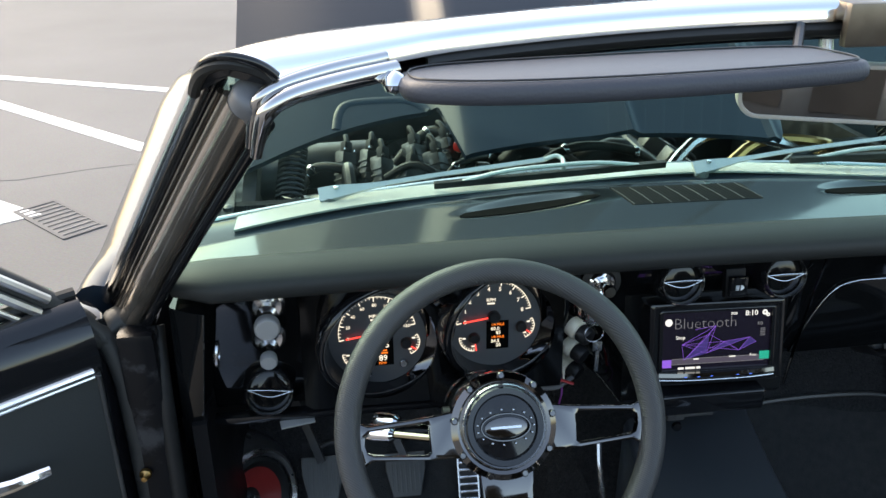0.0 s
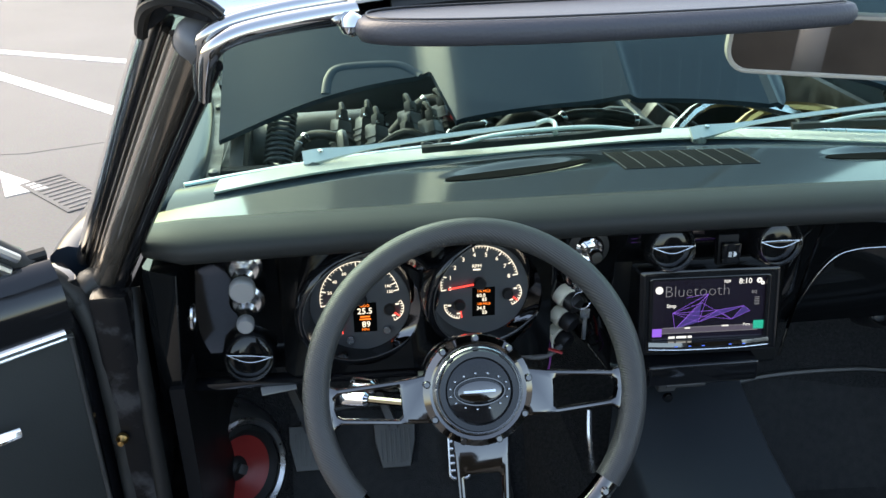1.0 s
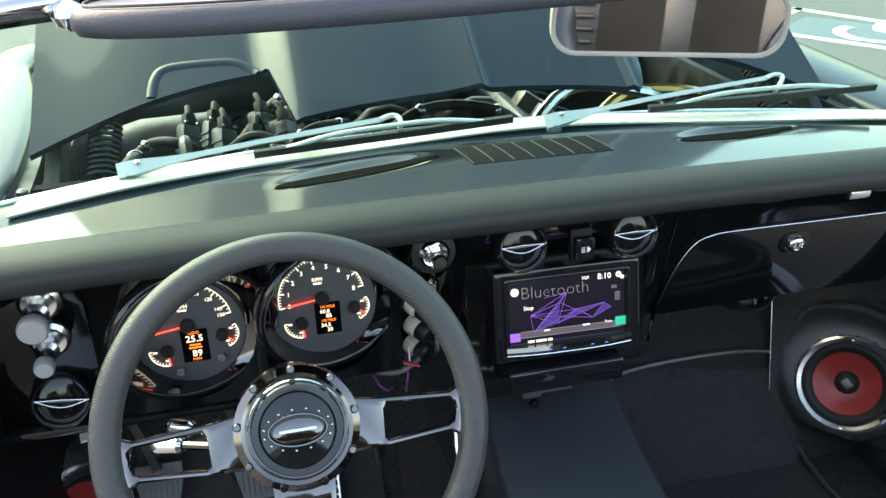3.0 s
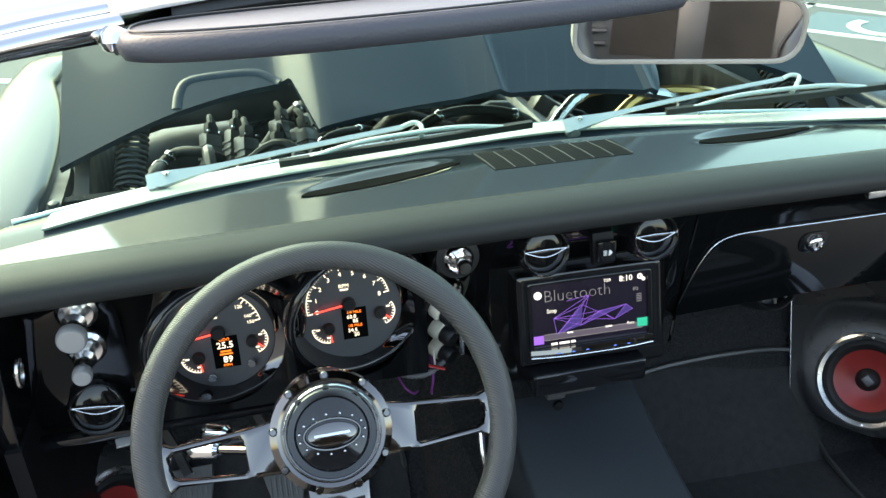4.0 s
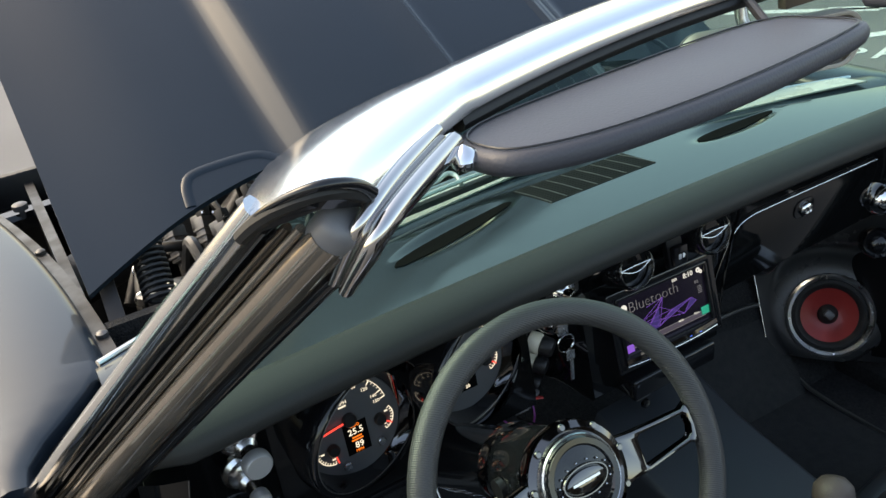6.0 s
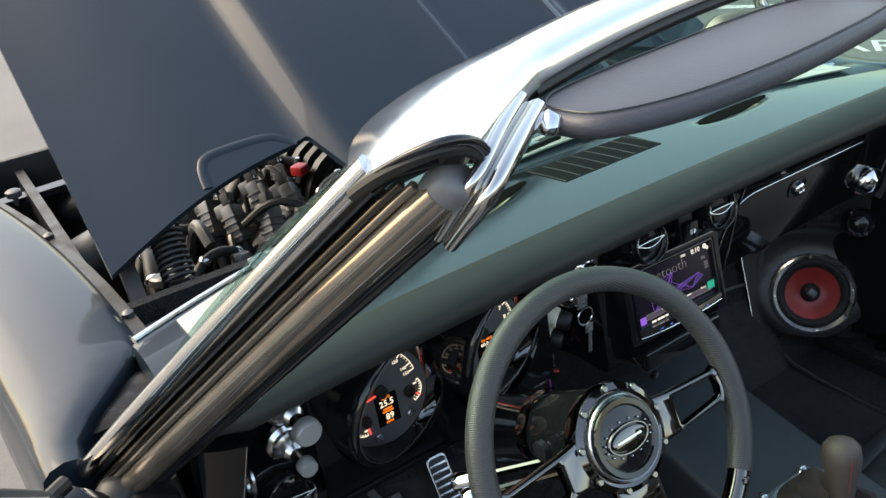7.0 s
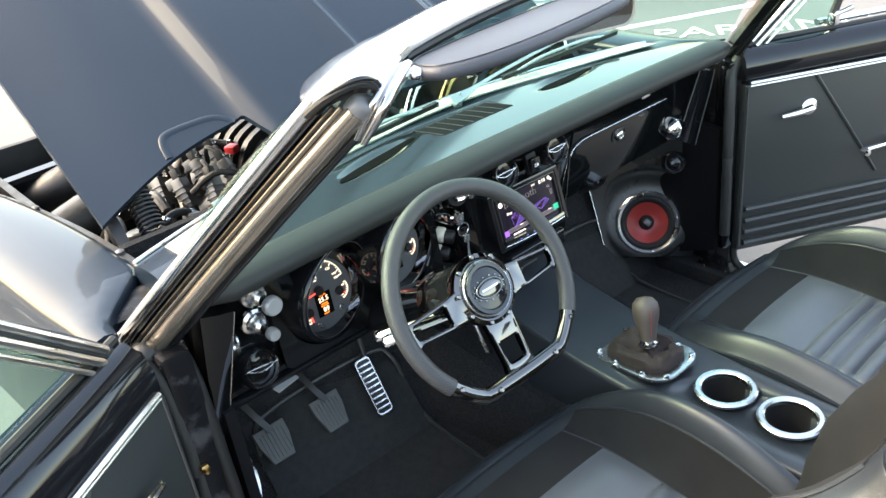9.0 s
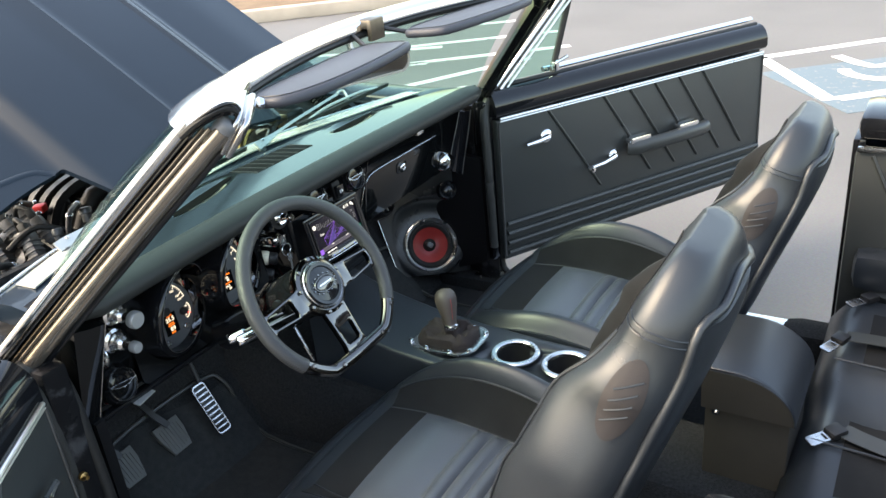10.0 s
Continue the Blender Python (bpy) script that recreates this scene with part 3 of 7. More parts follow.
solo("window_1", sheet(glass_at, 40, 14, (0, 0.0035, 0.0025)), WINDSCREEN, "green-tinted curved windscreen glass", "windscreen", kind="structure")
pts = [glass_at(i / 40, 0) + V(0, 0.006, 0.001) for i in range(41)]
solo("windscreen_moulding", tube(pts, 0.003, 8), GREYMETAL, "bright metal moulding along the windscreen base", "trim", kind="structure")

# cowl between windscreen and hood
secs = []
for i in range(41):
    x = -0.74 + 1.48 * i / 40
    y = base_y(x)
    secs.append([V(x, y + 0.005, 0.93), V(x, y + 0.05, 0.934), V(x, y + 0.10, 0.93), V(x, y + 0.13, 0.921), V(x, y + 0.14, 0.905), V(x, y + 0.135, 0.8), V(x, y + 0.005, 0.8)])
solo("cowl_panel", rings(secs), BODY, "dark navy painted cowl panel below the windscreen", "car body", kind="structure")


# added strip: the cowl's sky reflection, put into its pale colour
solo("cowl_sky_strip", sheet(lambda u, v: V(-0.68 + 1.36 * u, base_y(-0.68 + 1.36 * u) + 0.040 + 0.06 * v, 0.9385 - 0.004 * v + 0.003 * math.sin(14 * u)), 40, 4, (0, 0, -0.003)), COWLSHEEN, "pale strip on the navy cowl, sky reflection put into its colour", "car body", kind="structure")
solo("hood_seal", tube([V(x, base_y(x) + 0.137, 0.922) for x in [-0.735 + 1.47 * i / 30 for i in range(31)]], 0.0045, 8), BRIGHTTRIM, "bright metal edge strip along the cowl", "trim", kind="structure")


def wiper(px, label):
    p = V(px, 0.507 if px < 0 else 0.545, 0.938)
    ob = thing("wiper", p, label, "windscreen wiper", group="windscreen wipers")
    part("pivot", lathe([(0.013, -0.012), (0.013, 0.0), (0.011, 0.006), (0.0, 0.007)], Matrix.Translation(p), 16), GREYMETAL, ob)
    e = p + V(0.36 if px < 0 else 0.40, 0.045, 0.035)
    arm = [p + V(-0.015, 0, 0.008), p + V(0.03, 0.002, 0.014), p + V(0.16, 0.02, 0.024), e]
    part("arm", sweep(smooth_path(arm, 5), [(-0.013, -0.002), (0.013, -0.002), (0.011, 0.005), (-0.011, 0.005)], up=(0, -0.75, 0.66), scales=[1.0 - 0.68 * smoothstep(0.2, 0.55, i / 15) for i in range(16)]), WIPERMETAL, ob, "satin metal wiper arm")
    part("screw", lathe([(0.005, 0), (0.005, 0.003), (0, 0.004)], Matrix.Translation(p + V(0.012, 0.001, 0.019)), 10), CHROME, ob)
    b0, b1 = p + V(0.17, 0.015, 0.012), p + V(0.56, 0.015 if px < 0 else -0.03, 0.03)
    mid = b0.lerp(b1, 0.5)
    hook = smooth_path([e, e + V(0.02, 0.004, 0.004), e + V(0.03, -0.005, 0.0), mid + V(0.02, 0, 0.006)], 4)
    part("hook", tube(hook, 0.004, 8), WIPERMETAL, ob)
    part("bridge", tube(smooth_path([b0.lerp(b1, 0.12), b0.lerp(b1, 0.3) + V(0, 0, 0.011), mid + V(0, 0, 0.013), b0.lerp(b1, 0.7) + V(0, 0, 0.011), b0.lerp(b1, 0.88)], 4), 0.004, 8), WIPERMETAL, ob)
    part("blade", sweep([b0, b0.lerp(b1, 0.33), b0.lerp(b1, 0.66), b1], [(-0.003, -0.008), (0.003, -0.008), (0.006, 0.003), (-0.006, 0.003)]), BLACKRUBBER, ob, "black rubber wiper blade")
    return ob


wiper(-0.541, "satin metal windscreen wiper parked before the steering wheel")
wiper(0.096, "satin metal windscreen wiper parked at the cowl's centre")


# hood, hinged open at its rear edge
def hood_h(x, s):
    a = abs(x)
    rise = 0.036 * (1 - smoothstep(0.285, 0.36, a)) * (1 - 0.5 * smoothstep(0.3, 1.2, s))
    crease = 0.013 * max(0.0, 1 - abs(x - 0.007) / (0.075 if x < 0.007 else 0.022)) ** 1.4      # centre ridge
    crease += 0.006 * max(0.0, 1 - abs(x - 0.276) / 0.012)                                      # sharp far edge of the scoop
    crown = 0.02 * (1 - (a / 0.71) ** 2) - 0.010 * smoothstep(0.5, 0.71, a)
    return rise + crown + crease


def hood_rear(x):
    """How far the hood's rear edge is cut back from the hinge line."""
    a = abs(x)
    if x > 0.30:
        a = 0.30 + (a - 0.30) * 1.2
    if a < 0.30:
        return -0.02 + 0.028 * (1 - (a / 0.30) ** 2)
    return 0.12 * (1 - ((a - 0.30) / 0.42) ** 1.8) * smoothstep(0.30, 0.335, a)


def hood_pt(x, s, lift=0.0):
    h = hood_h(x, s) + lift
    return V(x, 0.68 + s * math.cos(HOOD_A) - h * math.sin(HOOD_A), 0.925 + s * math.sin(HOOD_A) + h * math.cos(HOOD_A))


xs = sorted({round(-0.71 + 0.02 * i, 3) for i in range(71)} | {-0.30, 0.30, -0.365, 0.365, -0.335, 0.335, 0.0, 0.007, 0.014, 0.022, 0.264, 0.276, 0.282, 0.288})
HOODL = 1.25
def hood_grid(u, v):
    k = u * (len(xs) - 1)
    i = min(int(k), len(xs) - 2)
    x = xs[i] + (xs[i + 1] - xs[i]) * (k - i)
    r = hood_rear(x)
    return hood_pt(x, r + (HOODL - 0.06 * (x / 0.72) ** 2 - r) * v)


hood = thing("hood", V(0, 0.7, 0.92), "dark navy painted hood standing open, with raised cowl scoop", "car hood")
HOOD_N = V(0, -math.sin(HOOD_A), math.cos(HOOD_A))
part("skin", sheet(hood_grid, len(xs) - 1, 40, -HOOD_N * 0.012), BODY, hood, "dark navy satin painted hood skin", 25)
ob_pts = [hood_pt(x, s, 0.0005) for x, s in ((-0.522, 0.088), (-0.515, 0.128), (-0.495, 0.15), (-0.43, 0.153), (-0.385, 0.148), (-0.358, 0.128), (-0.348, 0.118))]
part("pressed_outline", tube(smooth_path(ob_pts, 5), 0.0085, 8, up=HOOD_N, squash=0.3), BODY, hood, "raised pressed rib")
ob_pts = [hood_pt(-x, s, 0.0005) for x, s in ((-0.522, 0.088), (-0.515, 0.128), (-0.495, 0.15), (-0.43, 0.153), (-0.385, 0.148), (-0.358, 0.128), (-0.348, 0.118))]
part("pressed_outline", tube(smooth_path(ob_pts, 5), 0.0085, 8, up=HOOD_N, squash=0.3), BODY, hood)
part("brace", merge(*[sweep([hood_pt(x, 0.2, -0.03), hood_pt(x, 1.15, -0.03)], [(-0.03, -0.015), (0.03, -0.015), (0.03, 0.015), (-0.03, 0.015)]) for x in (-0.6, -0.2, 0.2, 0.6)]), ENGINEBLACK, hood, "black underside bracing")
for s in (-1, 1):
    lo, hi = V(s * 0.66, 0.70, 0.83), V(s * 0.60, 0.98, 0.99)
    part("hinge_arm", sweep([V(s * 0.69, 0.62, 0.80), V(s * 0.68, 0.74, 0.9), V(s * 0.66, 0.98, 1.06)], [(-0.012, -0.02), (0.012, -0.02), (0.012, 0.02), (-0.012, 0.02)]), ENGINEBLACK, hood)
    coil = []
    c0, c1 = V(s * 0.615, 0.70, 0.86), V(s * 0.60, 0.80, 0.955)
    ax = (c1 - c0).normalized()
    q = ax.orthogonal().normalized()
    w = ax.cross(q)
    for k in range(14 * 10 + 1):
        a = 2 * math.pi * k / 10
        coil.append(c0.lerp(c1, k / 140) + q * 0.024 * math.cos(a) + w * 0.024 * math.sin(a))
    part("hinge_spring", tube(coil, 0.0035, 6), ENGINEBLACK, hood, "coiled hinge spring")


def fender(s):
    ob = thing("fender", V(s * 0.85, 1.2, 0.5), "glossy dark front fender reflecting the bright sky", "car fender", group="front fenders")
    secs = []
    for i in range(41):
        t = i / 40
        y = 0.312 + 1.48 * t
        k = min(1.0, max(0.0, (y - 0.5) / 0.85))
        xi = 0.724 + 0.11 * k * k + 0.115 * (1 - smoothstep(0.33, 0.52, y))
        xo = 0.896 + 0.062 * min(0.9, y - 0.4)
        fall = -0.03 * smoothstep(1.5, 1.8, y)
        tip = 0.0
        row = []
        for u, z in ((0.0, 0.60), (0.0, 0.893), (0.02, 0.902), (0.10, 0.907), (0.4, 0.910), (0.7, 0.906), (0.88, 0.897), (0.96, 0.880), (1.0, 0.855), (1.03, 0.80), (1.05, 0.70), (1.02, 0.55), (0.95, 0.42)):
            zz = z + (fall if z > 0.84 else 0) - (0.028 * tip * (0.4 + 0.6 * u) if z > 0.84 else 0)
            row.append(V(s * (xi + (xo - xi) * u), y - 0.055 * tip * smoothstep(0.1, 1.0, u), zz))
        secs.append(row)
    part("skin", rings(secs), BODY, ob, "", 50)
    part("inner_flange", sweep([V(s * (0.715 + 0.11 * min(1, max(0, (y - 0.5) / 0.85)) ** 2), y, 0.882) for y in [0.5 + 0.08 * i for i in range(14)]], [(-0.012, -0.002), (0.012, -0.002), (0.012, 0.002), (-0.012, 0.002)]), ENGINEBLACK, ob, "black inner flange")
    for y in (0.62, 1.0, 1.4):
        part("flange_bolt", lathe([(0.009, 0), (0.009, 0.006), (0.004, 0.009), (0, 0.009)], pose(s * (0.712 + 0.11 * min(1, (y - 0.5) / 0.85) ** 2), y, 0.884), 8), GREYMETAL, ob)
    return ob


fender(-1)
fender(1)

# engine bay
bay = solo("engine_bay", merge(block((1.4, 0.02, 0.42), pose(0, 0.69, 0.62), 0), block((0.02, 0.94, 0.34), pose(-0.72, 1.16, 0.66), 0), block((0.02, 0.94, 0.34), pose(0.72, 1.16, 0.66), 0),
           block((1.45, 0.95, 0.02), pose(0, 1.16, 0.36), 0), block((1.62, 0.03, 0.50), pose(0, 1.63, 0.61), 0.01)), ENGINEBLACK, "black engine bay walls and firewall", "engine bay", kind="structure")
rail = thing("radiator_support", V(0, 1.5, 0.7), "glossy black radiator support across the engine bay", "car body")
part("rail", sweep([V(-0.82, 1.47, 0.80), V(0, 1.53, 0.80), V(0.82, 1.47, 0.80)], [(-0.02, -0.03), (0.012, -0.03), (0.02, 0.0), (0.012, 0.012), (-0.02, 0.014)]), PAINT, rail, "gloss black rail", 30)
part("shelf", block((1.6, 0.13, 0.012), pose(0, 1.56, 0.775), 0.003), PAINT, rail)
for s in (-1, 1):
    part("hood_bumper", lathe([(0.006, 0), (0.006, 0.02), (0.016, 0.021), (0.017, 0.034), (0.012, 0.037), (0, 0.037)], pose(s * 0.755, 1.46, 0.80), 14), GREYRUBBER, rail, "grey rubber hood stop on a threaded stud")
part("duct", tube([V(-0.72, 1.20, 0.72), V(-0.60, 1.22, 0.745), V(-0.45, 1.25, 0.74)], 0.055, 20), GREYMETAL, rail, "grey metal air duct")
for x, y in ((-0.7, 1.4), (-0.64, 1.44), (-0.52, 1.42), (0.6, 1.42)):
    part("rail_bolt", lathe([(0.007, 0), (0.006, 0.005), (0, 0.006)], pose(x, y + 0.11, 0.782), 8), SATIN, rail)
engine = thing("engine", V(0, 1.2, 0.4), "black and grey V8 engine with coil packs and hoses", "engine")
part("block", block((0.5, 0.62, 0.3), pose(0, 1.25, 0.53), 0.03), ENGINEBLACK, engine)
part("intake", block((0.22, 0.55, 0.12), pose(0, 1.25, 0.75), 0.03), ENGINEBLACK, engine, "black intake manifold")
for s in (-1, 1):
    for k in range(4):
        part("intake_runner", tube(smooth_path([V(s * 0.02, 1.0 + 0.14 * k, 0.80), V(s * 0.12, 1.0 + 0.14 * k, 0.83), V(s * 0.2, 1.0 + 0.14 * k, 0.72)], 4), 0.026, 10), ENGINEBLACK, engine)
rnd = random.Random(4)
for s in (-1, 1):
    part("valve_cover", block((0.14, 0.56, 0.07), pose(s * 0.29, 1.25, 0.69, 0, s * 35), 0.02), GREYMETAL, engine)
    for k in range(4):
        y = 1.02 + 0.14 * k
        m = pose(s * 0.32, y, 0.735, 0, s * 35)
        part("coil_pack", block((0.07, 0.05, 0.05), m, 0.008), GREYMETAL, engine)
        part("coil_cap", block((0.045, 0.035, 0.03), m @ Matrix.Translation((s * 0.05, 0, 0.012)), 0.005), GREYMETAL, engine)
        part("plug_lead", tube(smooth_path([V(s * 0.37, y, 0.72), V(s * 0.43, y - 0.02, 0.70), V(s * 0.45, y - 0.01, 0.6)], 4), 0.007, 8), BLACKRUBBER, engine)
for k in range(9):
    a = V(rnd.uniform(-0.5, -0.1), rnd.uniform(0.78, 1.3), rnd.uniform(0.74, 0.82))
    b = a + V(rnd.uniform(-0.15, 0.3), rnd.uniform(-0.25, 0.25), rnd.uniform(-0.08, 0.02))
    part("hose", tube(smooth_path([a, a.lerp(b, 0.4) + V(0, 0, 0.05), b], 5), rnd.choice((0.008, 0.012, 0.018)), 8), rnd.choice((BLACKRUBBER, ENGINEBLACK, GREYMETAL)), engine)


def stick_coil(m):
    """A stick coil: stem, ribbed body, plug and two bolt heads."""
    cp = part("coil_pack", block((0.040, 0.030, 0.080), m @ Matrix.Translation((0, 0, 0.01)), 0.007), COILGREY, engine, "grey ribbed ignition coil")
    for z in (-0.018, -0.004, 0.010, 0.024):
        part("coil_rib", block((0.044, 0.034, 0.005), m @ Matrix.Translation((0, 0, z)), 0.0015), COILGREY, cp)
    part("coil_head", block((0.026, 0.036, 0.028), m @ Matrix.Translation((0.004, 0.016, 0.046)), 0.005), COILGREY, cp)
    part("coil_stem", lathe([(0.010, -0.10), (0.013, -0.09), (0.013, -0.03), (0.016, -0.028)], m, 12), BLACKRUBBER, cp)
    part("coil_plug", block((0.022, 0.020, 0.026), m @ Matrix.Translation((0.0, 0.0, 0.064)), 0.004), BLACKRUBBER, cp, "black connector")
    for dx in (-0.014, 0.014):
        part("coil_bolt", lathe([(0.0045, 0), (0.0045, 0.004), (0, 0.005)], m @ Matrix.Translation((dx, -0.016, 0.052)), 8), SATIN, cp)
    part("coil_lead", tube(smooth_path([m @ V(0, 0, 0.075), m @ V(0.012, 0.02, 0.10), m @ V(0.05, 0.05, 0.07), m @ V(0.07, 0.08, 0.0)], 4), 0.006, 8), BLACKRUBBER, cp)


for x, y, z in ((-0.505, 1.10, 0.765), (-0.452, 1.045, 0.785), (-0.425, 0.975, 0.790), (-0.375, 0.915, 0.790), (-0.345, 1.03, 0.80), (-0.30, 0.965, 0.80), (-0.26, 1.10, 0.79)):
    stick_coil(pose(x, y, z, -28, 24, rnd.uniform(20, 50)))
for k in range(7):
    y = 1.06 + 0.05 * k
    part("manifold_rib", sweep(smooth_path([V(-0.24, y, 0.74), V(-0.19, y, 0.83), V(-0.08, y, 0.865), V(0.06, y, 0.86)], 5), [(-0.012, -0.012), (0.012, -0.012), (0.012, 0.010), (-0.012, 0.010)], up=(0, 1, 0)), ENGINEBLACK, engine, "rounded black intake rib")
for pts, r in (([(-0.64, 0.98, 0.74), (-0.58, 1.04, 0.80), (-0.50, 1.02, 0.80), (-0.44, 1.10, 0.72)], 0.011), ([(-0.60, 0.80, 0.76), (-0.54, 0.83, 0.82), (-0.47, 0.86, 0.80), (-0.42, 0.84, 0.72)], 0.009),
               ([(-0.62, 1.10, 0.70), (-0.60, 1.0, 0.79), (-0.62, 0.9, 0.78), (-0.63, 0.82, 0.70)], 0.014), ([(-0.35, 0.82, 0.78), (-0.28, 0.88, 0.85), (-0.20, 0.96, 0.84), (-0.16, 1.06, 0.80)], 0.008),
               ([(-0.40, 1.16, 0.74), (-0.30, 1.18, 0.83), (-0.22, 1.12, 0.82)], 0.016), ([(-0.18, 0.84, 0.80), (-0.05, 0.87, 0.88), (0.10, 0.86, 0.87), (0.2, 0.9, 0.78)], 0.010)):
    part("hose", tube(smooth_path([V(*p) for p in pts], 6), r, 10), BLACKRUBBER, engine, "bent black rubber hose")
    for q in (1, 2):
        part("hose_clamp", lathe([(r * 1.12, -0.005), (r * 1.2, -0.004), (r * 1.2, 0.004), (r * 1.12, 0.005)], basis(V(*pts[q]), (V(*pts[q - 1]) - V(*pts[q])).orthogonal(), (V(*pts[q - 1]) - V(*pts[q])).cross((V(*pts[q - 1]) - V(*pts[q])).orthogonal())), 14), SATIN, engine)
for x, y, z, r in ((-0.61, 0.835, 0.80, 0.03), (-0.475, 0.835, 0.79, 0.018), (-0.33, 0.87, 0.82, 0.014), (-0.22, 0.90, 0.83, 0.016)):
    part("filler_cap", lathe([(r * 0.8, -0.02), (r * 0.8, 0), (r, 0.002), (r, 0.014), (r * 0.85, 0.018), (0, 0.018)], pose(x, y, z, -12, 8), 20), GREYMETAL, engine)
part("fuse_cover", block((0.032, 0.030, 0.022), pose(-0.236, 1.075, 0.828, 0, 0, 30), 0.006), REDPLASTIC, engine, "small red plastic cover")
part("air_tube", tube(smooth_path([V(-0.66, 1.5, 0.72), V(-0.5, 1.42, 0.78), V(-0.2, 1.45, 0.8)], 6), 0.055, 16), ENGINEBLACK, engine)
res = thing("brake_reservoir", V(-0.575, 0.95, 0.66), "brake fluid reservoir with oval capped lid beside the firewall", "reservoir")
part("body", block((0.11, 0.16, 0.10), pose(-0.575, 0.93, 0.705), 0.02), ENGINEBLACK, res)
part("lid", lathe([(0.045, 0), (0.048, 0.006), (0.04, 0.014), (0, 0.016)], pose(-0.575, 0.93, 0.755), 24), COILGREY, res)
part("badge", lathe([(0.022, 0), (0.02, 0.003), (0, 0.003)], pose(-0.575, 0.93, 0.7712), 20), IVORY, res, "small yellow oval badge")
part("booster", lathe([(0.0, 0), (0.10, 0.01), (0.11, 0.04), (0.1, 0.08), (0.04, 0.10)], pose(-0.50, 0.72, 0.68, -90), 28), ENGINEBLACK, res)
for k in range(3):
    t = thing("bay_pipe", V(0.3 + 0.1 * k, 1.0, 0.8), "bent pale metal pipe in the engine bay", "pipe", group="bay pipes")
    part("pipe", tube(smooth_path([V(0.12 + 0.12 * k, 0.80, 0.80), V(0.25 + 0.12 * k, 0.86, 0.9 - 0.02 * k), V(0.45 + 0.08 * k, 0.85, 0.87), V(0.6, 0.95 + 0.05 * k, 0.78)], 5), 0.012, 8), (SATIN, BRASS, GREYMETAL)[k], t)


# ---- inside the car: shell ----
solo("floor", merge(block((1.5, 1.75, 0.02), pose(0, -0.45, 0.24), 0), sheet(lambda u, v: V(-0.74 + 1.48 * u, 0.42 + 0.26 * v, 0.25 + 0.42 * v), 4, 6, (0, 0.02, -0.01))), CARPET, "black loop carpet on the car floor and toe board", "car floor", kind="structure")
solo("firewall", block((1.5, 0.02, 0.26), pose(0, 0.655, 0.75), 0), CARPET, "black carpeted firewall", "firewall", kind="structure")
secs = []
for y, w, z in ((-1.0, 0.16, 0.40), (-0.2, 0.16, 0.42), (0.25, 0.17, 0.44), (0.5, 0.2, 0.5), (0.67, 0.24, 0.56)):
    secs.append([V(x * w, y, zz) for x, zz in ((-1, 0.24), (-0.92, z - 0.08), (-0.7, z - 0.02), (0, z), (0.7, z - 0.02), (0.92, z - 0.08), (1, 0.24))])
solo("transmission_tunnel", rings(secs), CARPET, "black carpeted transmission tunnel", "tunnel", kind="structure")
for s in (-1, 1):
    solo("door_sill", block((0.10, 1.46, 0.10), pose(s * 0.76, -0.295, 0.243), 0.02), CARPET, "black carpeted inner door sill", "door sill", group="door sills", kind="structure")
    solo("scuff_plate", merge(block((0.075, 1.2, 0.006), pose(s * 0.765, -0.30, 0.296), 0.002), block((0.012, 1.2, 0.02), pose(s * 0.805, -0.30, 0.286), 0.003)), SATIN, "bright metal scuff plate on the door sill", "scuff plate", group="scuff plates")
    solo("hinge_pillar", merge(block((0.05, 0.22, 0.62), pose(s * 0.795, 0.33, 0.57), 0.012), block((0.16, 0.10, 0.30), pose(s * 0.80, 0.42, 0.74), 0.02)), JAMB, "gloss black door hinge pillar with rubbed grey patches", "car body", group="hinge pillars", kind="structure")
    pts = smooth_path([V(s * 0.775, 0.262, 0.87), V(s * 0.772, 0.236, 0.80), V(s * 0.772, 0.222, 0.62), V(s * 0.772, 0.21, 0.40), V(s * 0.76, 0.17, 0.305), V(s * 0.738, -0.1, 0.300)], 6)
    solo("door_seal", tube(pts, 0.011, 10), BLACKRUBBER, "black rubber door opening seal", "seal", group="door seals")
    # kick panel with a round speaker pod
    # facing the cabin and rising to the dash
    kp = [V(s * 0.745, 0.24, 0.36), V(s * 0.745, 0.24, 0.72), V(s * 0.735, 0.5, 0.76), V(s * 0.735, 0.6, 0.45), V(s * 0.735, 0.5, 0.27)]
    solo("kick_panel", rings([kp, [p - V(s * 0.02, 0, 0) for p in kp]]), KICK, "satin black kick panel beside the footwell", "kick panel", group="kick panels", kind="structure")
for s in (-1, 1):
    foot = smooth_path([V(s * 0.792, 0.290, 0.862), V(s * 0.822, 0.272, 0.878), V(s * 0.846, 0.246, 0.866), V(s * 0.866, 0.226, 0.878), V(s * 0.885, 0.212, 0.868)], 5)
    crumple = random.Random(17)
    solo("corner_seal", tube(foot, 0.020, 12, scales=[0.8 + 0.45 * crumple.random() for k in foot], squash=0.75), FLAP, "crumpled black rubber seal at the pillar's foot", "seal", group="corner seals")
solo("jamb_bolt", lathe([(0.008, 0), (0.008, 0.006), (0.005, 0.009), (0.004, 0.015), (0, 0.016)], basis(V(-0.81, 0.217, 0.665), (1, 0, 0), (0, 0, 1)), 12), BRASS, "brass door switch in the door jamb", "switch")
solo("jamb_plate", block((0.03, 0.006, 0.06), pose(-0.80, 0.217, 0.46), 0.002), SATIN, "small metal plate on the door jamb", "plate")


